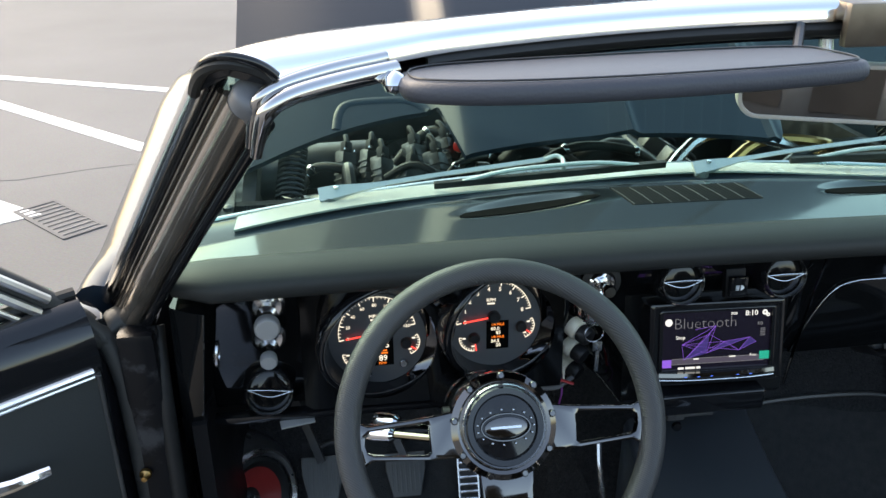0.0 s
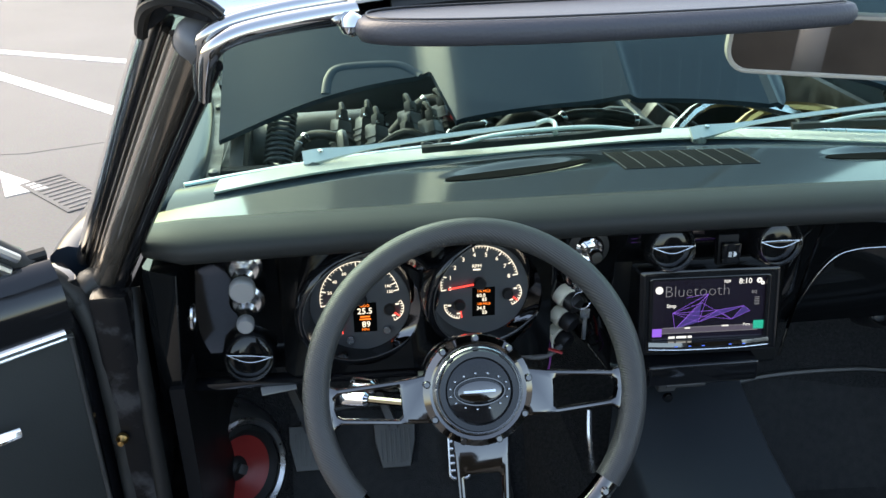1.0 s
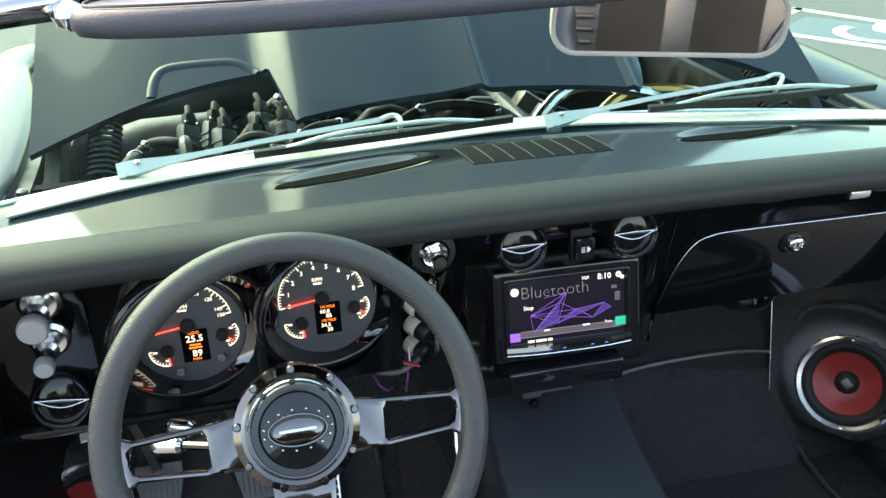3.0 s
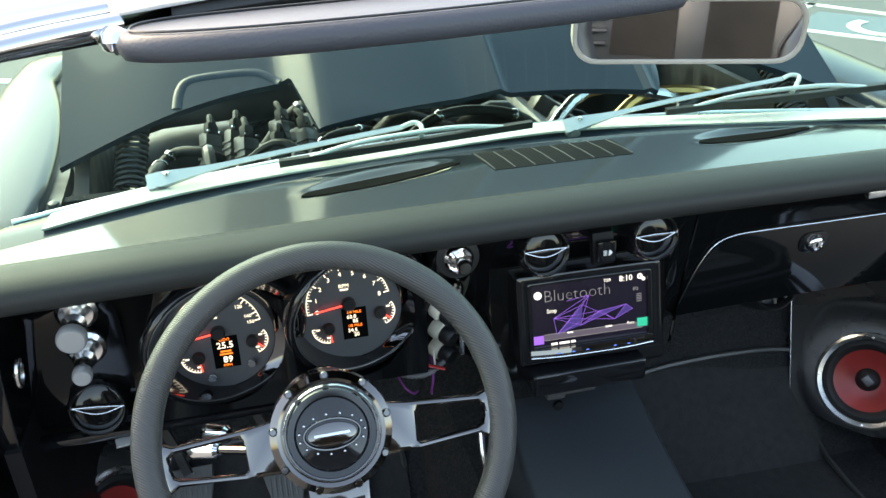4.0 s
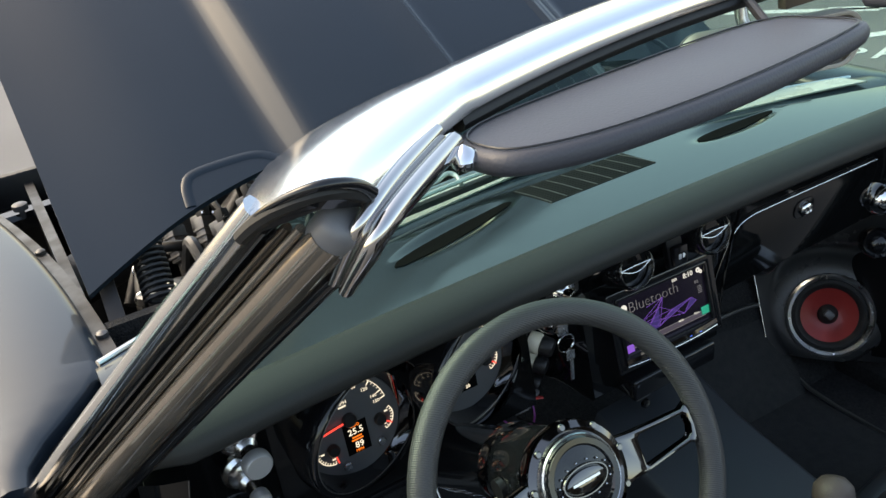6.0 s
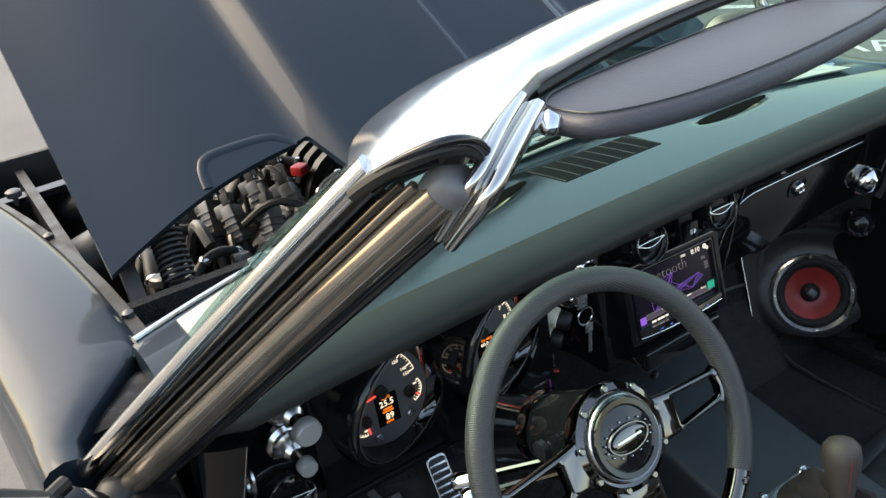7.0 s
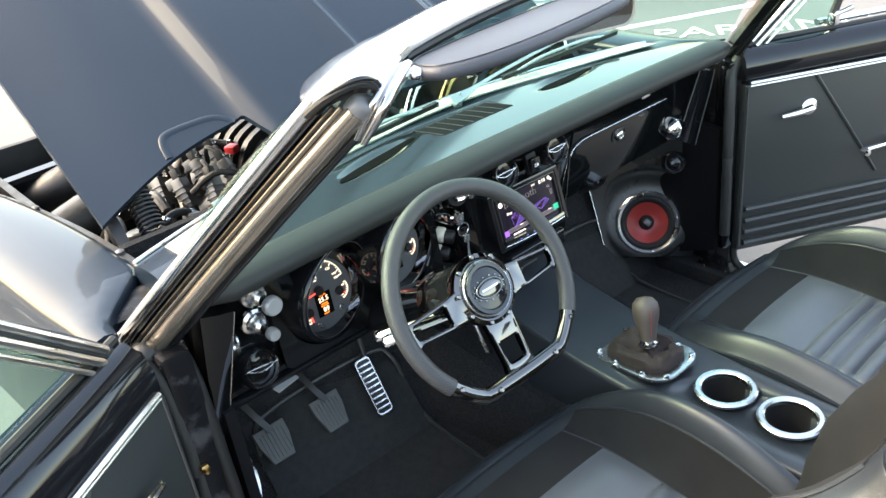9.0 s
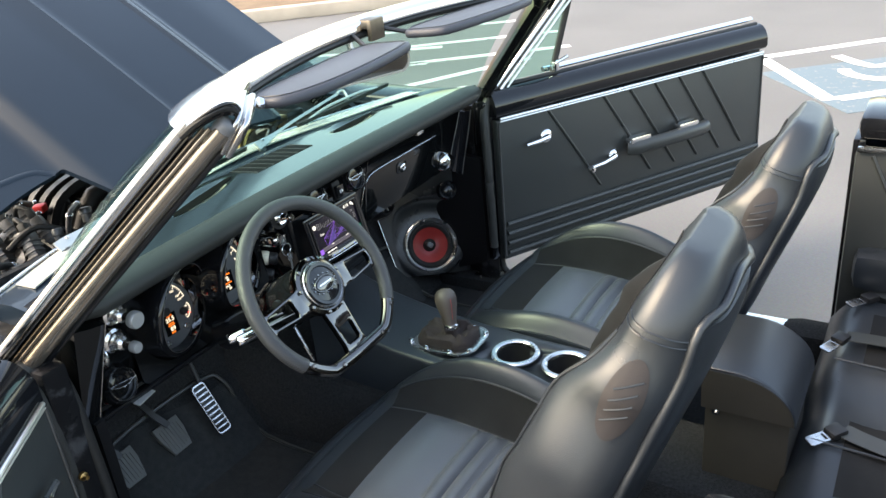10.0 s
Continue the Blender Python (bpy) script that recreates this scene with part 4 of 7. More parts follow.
def speaker(s, c, n, label):
    m = basis(c, Vector(n).orthogonal(), Vector(n).cross(Vector(n).orthogonal()))
    ob = thing("kick_speaker", Vector(c), label, "speaker", group="kick panel speakers")
    if s > 0:
        nn = Vector(n).normalized()

        def board(u, v):
            """The moulded board: a bent sheet that swells up to the speaker's ring."""
            p = V(0.548, 0.480, 0.340).lerp(V(0.800, 0.290, 0.290), u).lerp(V(0.575, 0.572, 0.565).lerp(V(0.745, 0.300, 0.735), u), v)
            p = p - nn * (0.055 * smoothstep(0.72, 1.0, u) ** 1.5 * (1 - 0.6 * v))        # rolled back outboard
            q = p - Vector(c)
            h = q.dot(nn)
            d = (q - nn * h).length
            goal = -0.004 if d > 0.087 else -0.036
            reach = 0.024 + 0.042 * smoothstep(-0.05, 0.09, 0.6 * q.x + 0.8 * q.z)       # the swelling lies above and outboard
            return p + nn * ((goal - h) * math.sqrt(max(0.0, 1 - (max(0.0, d - 0.094) / reach) ** 2)))
        part("pod", sheet(board, 64, 64, nn * -0.01), POD, ob, "satin black moulded speaker board", 50)
        part("board_edge", tube([board(k / 16, 1.0) for k in range(17)], 0.003, 6), PAINT, ob)
        part("board_edge", tube([board(0.0, k / 12) for k in range(13)], 0.0013, 6), SATIN, ob, "fine bright board edge")
    else:
        part("pod", lathe([(0.125, -0.09), (0.122, -0.05), (0.112, -0.018), (0.098, -0.002), (0.09, 0.0), (0.088, -0.03), (0.0, -0.034)], m, 40), POD, ob, "satin black moulded speaker pod")
    part("basket_ring", lathe([(0.090, -0.004), (0.091, 0.007), (0.086, 0.011), (0.079, 0.006), (0.078, -0.006), (0.082, -0.011)], m, 40), BRIGHTTRIM, ob, "silver basket ring")
    part("surround", lathe([(0.080, -0.004), (0.077, 0.003), (0.070, 0.006), (0.061, 0.002), (0.056, -0.008), (0.07, -0.012)], m, 40), BLACKRUBBER, ob, "black rubber surround")
    part("cone", lathe([(0.059, -0.002), (0.042, -0.011), (0.024, -0.02), (0.0, -0.021)], m, 40), CONE, ob, "red woven speaker cone")
    part("dust_cap", lathe([(0.022, -0.019), (0.018, -0.012), (0.011, -0.008), (0.0, -0.006)], m, 20), BLACKRUBBER, ob)
    part("phase_plug", block((0.017, 0.020, 0.010), m @ Matrix.Translation((0, 0, -0.004)), 0.004), GREYMETAL, ob)
    for k in range(4):
        a = math.pi / 4 + k * math.pi / 2
        part("screw", lathe([(0.0035, 0.006), (0.003, 0.0095), (0, 0.01)], m @ Matrix.Translation((0.0845 * math.cos(a), 0.0845 * math.sin(a), 0)), 8), CHROME, ob)
    return ob


speaker(1, (0.655, 0.415, 0.425), (-0.62, -0.66, 0.42), "round speaker with red cone in the passenger's kick panel")
speaker(-1, (-0.70, 0.44, 0.40), (0.72, -0.62, 0.3), "round speaker with red cone in the driver's kick panel")
tw = basis(V(0.663, 0.333, 0.629), Vector((-0.62, -0.7, 0.35)).orthogonal(), Vector((-0.62, -0.7, 0.35)).cross(Vector((-0.62, -0.7, 0.35)).orthogonal()))
solo("tweeter", lathe([(0.031, -0.03), (0.031, 0.002), (0.028, 0.006), (0.022, 0.002), (0.017, 0.006), (0.010, 0.010), (0.0, 0.011)], tw, 28), PAINT, "small black tweeter above the speaker", "speaker")

# ---- dashboard ----
XL, XR = -0.738, 0.70
dash = thing("dashboard", V(0, 0.3, 0.7), "custom gloss black dashboard under a padded vinyl top", "dashboard")


def end_round(x):
    return smoothstep(XL, XL + 0.05, x) * smoothstep(-XR, -XR + 0.05, -x)


pad = [(0.210, 0.929), (0.200, 0.939), (0.199, 0.951), (0.208, 0.961), (0.228, 0.967), (0.248, 0.969), (0.262, 0.967), (0.269, 0.960), (0.270, 0.946), (0.255, 0.925), (0.23, 0.921)]
secs = []
for i in range(61):
    t = i / 60
    x = XL + (XR - XL) * t
    e = end_round(x)
    bow = 0.02 * (1 - (2 * t - 1) ** 2) - 0.012
    secs.append([V(x, y + bow + (0.27 - y) * 0.25 * (1 - e), 0.953 + (z - 0.953) * (0.72 + 0.28 * e)) for y, z in pad])
part("padded_top", rings(secs), VINYL, dash, "smooth dark vinyl dash pad", 60)


SLOTS = ((-0.232, 0.117, 0.26), (0.345, 0.098, 0.08))       # centre, half length and slant of the defroster slots


def slot_uv(c, half, slant, x, y):
    """Place along (-1 to 1) and across (in half widths of the dish) a slot."""
    p = (x - c) / half
    return p, (y - 0.428 - slant * (x - c) - 0.008 * (1 - p * p)) / 0.036


def top_pt(u, v):
    x = -0.745 + 1.455 * u
    y0, y1 = 0.250, base_y(x) - 0.005
    y = y0 + (y1 - y0) * v
    z = 0.957 - 0.015 * v
    for c, half, slant in SLOTS:
        p, q = slot_uv(c, half * 1.22, slant, x, y)
        z -= 0.0075 * (1 - smoothstep(0.25, 1.0, math.hypot(p, q if q > 0 else q * 0.75)))
    return V(x, y, z)


part("top_panel", sheet(top_pt, 150, 40, (0, 0, -0.012)), DASHMETAL, dash, "glossy blue-black metal dash top", 60)
for c, half, slant in SLOTS:
    rows_ = []
    for i in range(25):
        q = i / 24
        x = c - half + 2 * half * q
        p = 2 * q - 1
        y = 0.428 + slant * (x - c) + 0.008 * (1 - p * p) - 0.006
        wd = 0.003 + 0.0155 * math.sin(math.pi * q ** 0.8) ** 0.55
        zs = lambda yy: top_pt((x + 0.745) / 1.455, (yy - 0.250) / (base_y(x) - 0.255)).z + 0.0012
        rows_.append([V(x, y - wd, zs(y - wd)), V(x, y, zs(y) + 0.0008), V(x, y + wd, zs(y + wd)), V(x, y, zs(y) - 0.006)])
    part("defroster_slot", rings(rows_), DARK, dash, "dark defroster slot", 60)
# speaker grille: slanted mesh panels with fine bright dividers, flush with the metal top
GM = pose(0.020, 0.440, 0.9452, -3.4)
part("grille_bed", plate([(-0.098, -0.043), (0.112, -0.043), (0.112, 0.036), (-0.108, 0.044)], 0.0012, GM, 0.0003), MESHBLACK, dash, "dark mesh speaker grille")
for k in range(8):
    x0 = -0.097 + 0.0297 * k
    part("grille_divider", sweep([GM @ V(x0, -0.042, 0.0016), GM @ V(x0 - 0.003, 0.0, 0.0016), GM @ V(x0 - 0.009, 0.040 - 0.0008 * k, 0.0016)], [(-0.0005, -0.001), (0.0005, -0.001), (0.0005, 0.0005), (-0.0005, 0.0005)]), GREYMETAL, dash)
holes = bmesh.new()
for k in range(7):
    for j in range(13):
        for i in range(4):
            x, y = -0.0915 + 0.0297 * k + 0.0062 * i - 0.0006 * j, -0.038 + 0.006 * j
            holes.faces.new([holes.verts.new(GM @ V(x + 0.0016 * math.cos(a), y + 0.0018 * math.sin(a), 0.0015)) for a in [q * math.pi / 3 for q in range(6)]])
tagged(part("grille_perforation", holes, DARK, dash), kind="stuff")

# face: a loft from the pad down to the lower edge, driver's part set deeper
face = []
for i in range(73):
    x = XL + 0.008 + (XR - XL - 0.016) * i / 72
    stack = smoothstep(-0.135, -0.118, x) * (1 - smoothstep(0.150, 0.162, x))
    right = smoothstep(0.150, 0.162, x)
    y_top = 0.236
    y_mid = 0.30 * (1 - stack - right) + 0.268 * stack + 0.312 * right
    y_low = 0.315 * (1 - stack - right) + 0.268 * stack + 0.330 * right
    z_low = 0.69 * (1 - stack - right) + 0.672 * stack + 0.70 * right
    y_up = 0.246 * stack + 0.258 * (1 - stack)
    clus = smoothstep(-0.590, -0.575, x) * (1 - smoothstep(-0.215, -0.200, x))
    y_a, y_b = (y_up + y_mid) / 2, y_mid
    z_a, z_b, z_c, y_c = 0.90, 0.86 - 0.012 * stack, 0.77, (y_mid + y_low) / 2
    y_b, y_c = y_b + 0.026 * stack, y_c + 0.014 * stack
    y_a, z_a = y_a + (0.40 - y_a) * clus, z_a + 0.004 * clus
    y_b, z_b = y_b + (0.40 - y_b) * clus, z_b + 0.012 * clus
    y_c = y_c + (0.39 - y_c) * clus
    y_low = y_low + (0.31 - y_low) * clus
    nook = smoothstep(-0.215, -0.205, x) * (1 - smoothstep(-0.150, -0.138, x))
    y_b, y_c, y_low = y_b + 0.012 * nook, y_c + (0.352 - y_c) * nook, y_low + (0.388 - y_low) * nook
    face.append([V(x, y_top, 0.935), V(x, y_up, 0.925), V(x, y_a, z_a), V(x, y_b, z_b), V(x, y_c, z_c), V(x, y_low, z_low + 0.008), V(x, y_low + 0.006, z_low), V(x, y_low + 0.03, z_low), V(x, 0.45, 0.75), V(x, 0.45, 0.93)])
part("face_panel", rings(face), DASHFACE, dash, "gloss black dash face", 35)
part("stack_edge", tube([V(0.157, 0.243, 0.925), V(0.16, 0.262, 0.86), V(0.158, 0.278, 0.75), V(0.155, 0.284, 0.675)], 0.0022, 6), DARKCHROME, dash, "fine bright edge line")
part("bright_bracket", block((0.05, 0.016, 0.003), pose(-0.605, 0.288, 0.676, 6, 0, 12), 0.001), WIPERMETAL, dash, "bright metal bracket under the dash")
part("lower_lip", block((0.36, 0.02, 0.012), pose(-0.56, 0.30, 0.684), 0.004), PAINT, dash)
part("drop_shelf", merge(block((0.168, 0.05, 0.03), pose(0.010, 0.262, 0.690), 0.005), block((0.168, 0.014, 0.036), pose(0.010, 0.236, 0.690), 0.006, 3)), PAINT, dash, "gloss black shelf below the screen")
part("shelf_hinge", merge(block((0.028, 0.02, 0.016), pose(-0.028, 0.27, 0.647), 0.003), tube([V(-0.03, 0.262, 0.65), V(0.03, 0.262, 0.65)], 0.005, 10), block((0.02, 0.015, 0.012), pose(0.02, 0.27, 0.648), 0.003)), GREYMETAL, dash)
part("shelf_screw", lathe([(0.008, 0), (0.007, 0.005), (0, 0.006)], basis(V(-0.025, 0.262, 0.628), (1, 0, 0), (0, 0, 1)), 14), DARKCHROME, dash)

# gloss black end panel beside the driver's door, with a fine bright edge
ep = []
for k in range(9):
    t = k / 8
    p, q = V(-0.700, 0.192, 0.919).lerp(V(-0.738, 0.264, 0.667), t), V(-0.745, 0.216, 0.920).lerp(V(-0.762, 0.262, 0.667), t)
    ep.append([p, p.lerp(q, 0.5) + V(0, -0.003, 0), q, q + V(0.004, 0.05, 0), p + V(0.006, 0.07, 0)])
part("end_panel", rings(ep), DASHFACE, dash, "gloss black dash end panel", 40)
part("panel_edge", tube([r_[0] + V(0.0005, -0.0008, 0) for r_ in ep], 0.0009, 6), SATIN, dash, "fine bright panel edge")
gm_ = basis(V(-0.701, 0.232, 0.838), (0, 1, 0), (0.1, 0.25, 1))
part("grommet", lathe([(0.010, 0.0), (0.013, 0.003), (0.013, 0.006), (0.009, 0.007), (0.008, 0.001)], gm_ @ Matrix.Diagonal((1.0, 1.5, 1.0, 1.0)), 20), SATIN, dash, "small oval bright grommet")

# curved end beam of the dash, with fine bright edges
ends = [(V(0.702, 0.290, 0.880), V(0.748, 0.276, 0.872)), (V(0.686, 0.297, 0.830), V(0.738, 0.282, 0.815)), (V(0.664, 0.304, 0.772), V(0.718, 0.289, 0.745)), (V(0.642, 0.310, 0.708), V(0.700, 0.296, 0.675))]
rim_a, rim_b = smooth_path([p for p, q in ends], 5), smooth_path([q for p, q in ends], 5)
part("end_beam", rings([[p, p.lerp(q, 0.3) + V(-0.002, -0.005, 0), p.lerp(q, 0.7) + V(-0.002, -0.005, 0), q, q + V(0.004, 0.03, 0), p + V(0.004, 0.03, 0)] for p, q in zip(rim_a, rim_b)]), PAINT, dash, "gloss black curved dash end", 60)
for side_ in (rim_a, rim_b):
    part("end_edge", tube([p + V(0, -0.001, 0) for p in side_], 0.0015, 6), GREYMETAL, dash, "fine bright edge line")

# glove box
gb = thing("glove_box", V(0.42, 0.3, 0.72), "gloss black glove box door with chrome lock", "glove box")
gm = basis(V(0.405, 0.322, 0.79), (1, 0.0, 0), (0, -0.10, 1))
outl = [(-0.224, -0.085), (0.170, -0.080), (0.192, 0.028), (0.186, 0.045), (-0.10, 0.047), (-0.146, 0.045), (-0.174, 0.033), (-0.198, -0.006)]
part("door", plate(outl, 0.006, gm, 0.002), DASHFACE, gb, "gloss black glove box door")
seam_ = smooth_path([V(-0.224, -0.085, 0.0055), V(-0.200, -0.008, 0.0055), V(-0.176, 0.034, 0.0055), V(-0.146, 0.047, 0.0055), V(-0.10, 0.049, 0.0055), V(0.05, 0.048, 0.0055), V(0.186, 0.047, 0.0055)], 4)
part("edge_line", tube([gm @ p for p in seam_], 0.0008, 6), SATIN, gb, "fine bright gap line")
part("lock_recess", plate(rounded(0.05, 0.036, 0.016, 5), 0.004, gm @ Matrix.Translation((-0.009, 0.016, 0.0045)), 0.0015), PAINT, gb)
lk = part("lock", lathe([(0.014, 0), (0.014, 0.005), (0.011, 0.009), (0.008, 0.010), (0.007, 0.008), (0, 0.008)], gm @ Matrix.Translation((-0.009, 0.016, 0.008)), 20), CHROME, gb, "chrome lock")
part("key_slot", block((0.0015, 0.007, 0.001), gm @ Matrix.Translation((-0.009, 0.016, 0.0166)), 0), DARK, lk)
solo("passenger_vent_ball", lathe([(0.034, -0.02), (0.034, 0.0), (0.031, 0.013), (0.021, 0.025), (0.0, 0.031)], basis(V(0.640, 0.325, 0.738), Vector((-0.25, -0.95, 0.2)).orthogonal(), Vector((-0.25, -0.95, 0.2)).cross(Vector((-0.25, -0.95, 0.2)).orthogonal())), 28), CHROME, "chrome ball vent at the dash end", "air vent")
solo("dash_button", block((0.035, 0.012, 0.012), pose(0.464, 0.286, 0.888), 0.003), SATIN, "small bright button under the dash pad", "button")
under = thing("heater_duct", V(0.40, 0.40, 0.66), "round black air duct outlet below the glove box", "air duct")
um = basis(V(0.400, 0.400, 0.690), (1, 0, 0), (0, 0.5, 1))
part("collar", lathe([(0.05, -0.05), (0.05, 0.0), (0.045, 0.006), (0.04, 0.0), (0.04, -0.02), (0.0, -0.02)], um, 28), TRIM, under)
for k in range(5):
    part("spoke", block((0.006, 0.075, 0.004), um @ pose(0, 0, 0.001, 0, 0, 36 * k), 0.001), TRIM, under)


def air_vent(at, normal, r=0.036, parent=None, spin=0.0):
    n = Vector(normal).normalized()
    m = basis(at, V(1, 0, 0) - n * n.x, n.cross(V(1, 0, 0) - n * n.x)) @ pose(0, 0, 0, 0, 0, spin)
    ob = thing("air_vent", Vector(at), "round black air vent with polished rim and crossbar", "air vent", group="dash air vents")
    part("housing", lathe([(r * 1.14, -0.03), (r * 1.14, 0.004), (r * 1.02, 0.012), (r * 0.96, 0.010), (r * 0.94, -0.02), (0, -0.02)], m, 36), PAINT, ob)
    part("rim", lathe([(r * 1.0, 0.006), (r * 1.0, 0.0135), (r * 0.975, 0.0145), (r * 0.95, 0.0125), (r * 0.94, 0.004)], m, 36), SATIN, ob, "thin polished rim")
    part("flap", lathe([(r * 0.93, 0.002), (r * 0.8, 0.0035), (r * 0.4, 0.0042), (0.0, 0.0045)], m, 40), DASHFACE, ob)
    low = [(-r * 0.93 + r * 1.86 * k / 14, 0.0026 - 0.0088 * math.sin(math.pi * k / 14) ** 1.2) for k in range(15)]
    part("crossbar", plate(low + [(r * 0.5, 0.0030), (0.0, 0.0034), (-r * 0.5, 0.0030)], 0.005, m @ Matrix.Translation((0, 0, 0.005)), 0.0008), PAINT, ob, "crossbar")
    for pts in ([(-r * 0.93, 0.0026), (0.0, 0.0036), (r * 0.93, 0.0026)], low):
        part("crossbar_edge", tube([m @ V(x, y, 0.0102) for x, y in pts], 0.0007, 6), SATIN, ob, "bright crossbar edge")
    return ob


air_vent((-0.056, 0.252, 0.889), (0, -0.97, 0.22), 0.0305)
air_vent((0.095, 0.250, 0.890), (0, -0.97, 0.22), 0.0305)
air_vent((-0.642, 0.298, 0.728), (0.12, -0.95, 0.3), 0.033, spin=-8)
sw = thing("headlight_switch", V(0.025, 0.25, 0.88), "black rocker switch with headlight symbol", "switch")
sm = basis(V(0.025, 0.251, 0.884), (1, 0, 0), (0, 0.22, 0.97))
part("body", block((0.03, 0.044, 0.012), sm @ Matrix.Translation((0, -0.002, -0.002)), 0.003), KICK, sw)
part("rocker", block((0.026, 0.030, 0.01), sm @ pose(0.001, -0.005, 0.008, 10), 0.003), PAINT, sw)
ic = sm @ pose(0.003, -0.006, 0.0135, 10)
part("symbol", merge(*[bar(-0.005, 0.003 - 0.002 * k, 0.005, 0.0009, ic) for k in range(4)], plate([(0, 0.004), (0.003, 0.003), (0.005, 0), (0.003, -0.003), (0, -0.004)], 0.0004, ic)), PRINT, sw)

# head unit
hu = thing("car_stereo", V(0.026, 0.27, 0.7), "double height touchscreen car stereo showing the bluetooth page", "car stereo")
tilt = V(0, 0.24, 1)
HM = basis(V(0.0165, 0.262, 0.778), (1, -0.03, 0), tilt)
part("bezel", holed(rounded(0.206, 0.126, 0.004), rounded(0.176, 0.104, 0.004), 0.034, HM @ Matrix.Translation((0, 0, -0.028)), 0.002), PAINT, hu, "black bezel")
part("frame", holed(rounded(0.178, 0.106, 0.004), rounded(0.166, 0.09, 0.002, cy=0.004), 0.008, HM, 0.001), PAINT, hu)
scr = part("screen", block((0.168, 0.092, 0.003), HM @ Matrix.Translation((0, 0.004, 0.002)), 0), SCREEN, hu, "lit touchscreen")
lip_ = smooth_path([HM @ V(-0.0885, -0.0465, 0.006), HM @ V(-0.04, -0.0475, 0.0105), HM @ V(0.04, -0.0475, 0.0105), HM @ V(0.0885, -0.0465, 0.006)], 6)
part("button_bar", sweep(lip_, [(-0.006, -0.007), (0.007, -0.007), (0.006, 0.002), (0.001, 0.005), (-0.005, 0.004)], up=HM.to_3x3() @ V(0, 0, 1)), DARKCHROME, hu, "gloss black curved button bar")
part("bar_edge", tube([p + HM.to_3x3() @ V(0, -0.0058, 0.0035) for p in lip_], 0.0010, 6), SATIN, hu, "bright lower edge")
SM = HM @ Matrix.Translation((0, 0.004, 0.0037))
part("small_writing", letters("EQ", 0.006, SM @ Matrix.Translation((0.063, 0.022, 0)), "LEFT"), GLOW_GREY, scr)
part("writing", letters("Bluetooth", 0.0242, SM @ Matrix.Translation((-0.066, 0.0265, 0)), "LEFT", thin=0.0007), GLOW_GREY, scr, "grey word on the screen")
part("clock", letters("8:10", 0.0115, SM @ Matrix.Translation((0.053, 0.0385, 0))), SCREEN_WHITE, scr, "white clock figures")
part("date", letters("7/29", 0.0058, SM @ Matrix.Translation((0.026, 0.039, 0))), SCREEN_WHITE, scr)
part("state_word", letters("Stop", 0.0078, SM @ Matrix.Translation((-0.062, 0.006, 0)), "LEFT"), SCREEN_WHITE, scr)
part("menu_word", letters("Func", 0.0055, SM @ Matrix.Translation((0.053, -0.0265, 0)), "LEFT"), SCREEN_WHITE, scr)
for cx_, cy_, w_, h_ in ((-0.03, -0.028, 0.008, 0.002), (0.026, -0.027, 0.010, 0.002)):
    part("writing_bar", bar(cx_, cy_, w_, h_, SM), SCREEN_WHITE, scr)
for k in range(5):
    part("level_bar", bar(0.0715, 0.014 - 0.0026 * k, 0.0075, 0.0008, SM), GLOW_GREY, scr)
for cx_, cy_, r_ in ((-0.0735, 0.030, 0.0056), (0.0735, 0.039, 0.0040), (0.0785, 0.035, 0.0028)):
    part("icon", lathe([(r_, 0), (r_, 0.0005), (r_ * 0.35, 0.0005), (r_ * 0.35, 0.0)] if cx_ > 0 else [(r_, 0), (r_, 0.0005), (0, 0.0005)], SM @ Matrix.Translation((cx_, cy_, 0)), 18), SCREEN_WHITE, scr)
for cx_, w_ in ((-0.053, 0.009), (-0.0385, 0.015), (-0.026, 0.006)):
    part("writing_bar", bar(cx_, -0.0415, w_, 0.0032, SM), SCREEN_WHITE, scr)
part("call_button", bar(0.076, -0.0275, 0.016, 0.0125, SM), GLOW_TEAL, scr, "green call button")
part("mode_button", bar(-0.0755, -0.0335, 0.015, 0.012, SM), GLOW_PURPLE, scr, "violet mode button")
nodes_2d = [(-0.0525, -0.005), (-0.001, 0.022), (-0.0105, 0.009), (0.0143, -0.003), (0.0525, 0.0017), (-0.0487, -0.0290), (-0.0143, -0.020), (0.0353, -0.0177), (-0.033, 0.0173), (0.062, -0.006)]
lines = []
for i, j in ((0, 1), (0, 2), (0, 3), (0, 5), (0, 6), (5, 1), (5, 3), (6, 4), (3, 4), (7, 4), (8, 1), (2, 1), (6, 1), (3, 7), (4, 9), (7, 9), (5, 2), (6, 3), (0, 7), (2, 7)):
    a, b = Vector(nodes_2d[i]), Vector(nodes_2d[j])
    d = b - a
    mm = SM @ Matrix.Translation(((a.x + b.x) / 2, (a.y + b.y) / 2, 0.0001)) @ pose(0, 0, 0, 0, 0, math.degrees(math.atan2(d.y, d.x)))
    lines.append(block((d.length, 0.00035, 0.0002), mm, 0))
part("violet_lines", merge(*lines), GLOW_PURPLE, scr, "violet line pattern")
part("violet_facets", merge(*[plate([nodes_2d[i] for i in tri_], 0.0001, SM) for tri_ in ((6, 4, 3), (7, 9, 4), (5, 6, 2))]), GLOW_DEEP, scr)
part("info_band", bar(0.0, -0.0310, 0.166, 0.0072, SM, 0.0002), GLOW_BAND, scr, "grey information band")
part("grey_band", merge(bar(0.0, -0.0268, 0.134, 0.0006, SM), bar(0.0, -0.0352, 0.150, 0.0006, SM)), GLOW_GREY, scr)
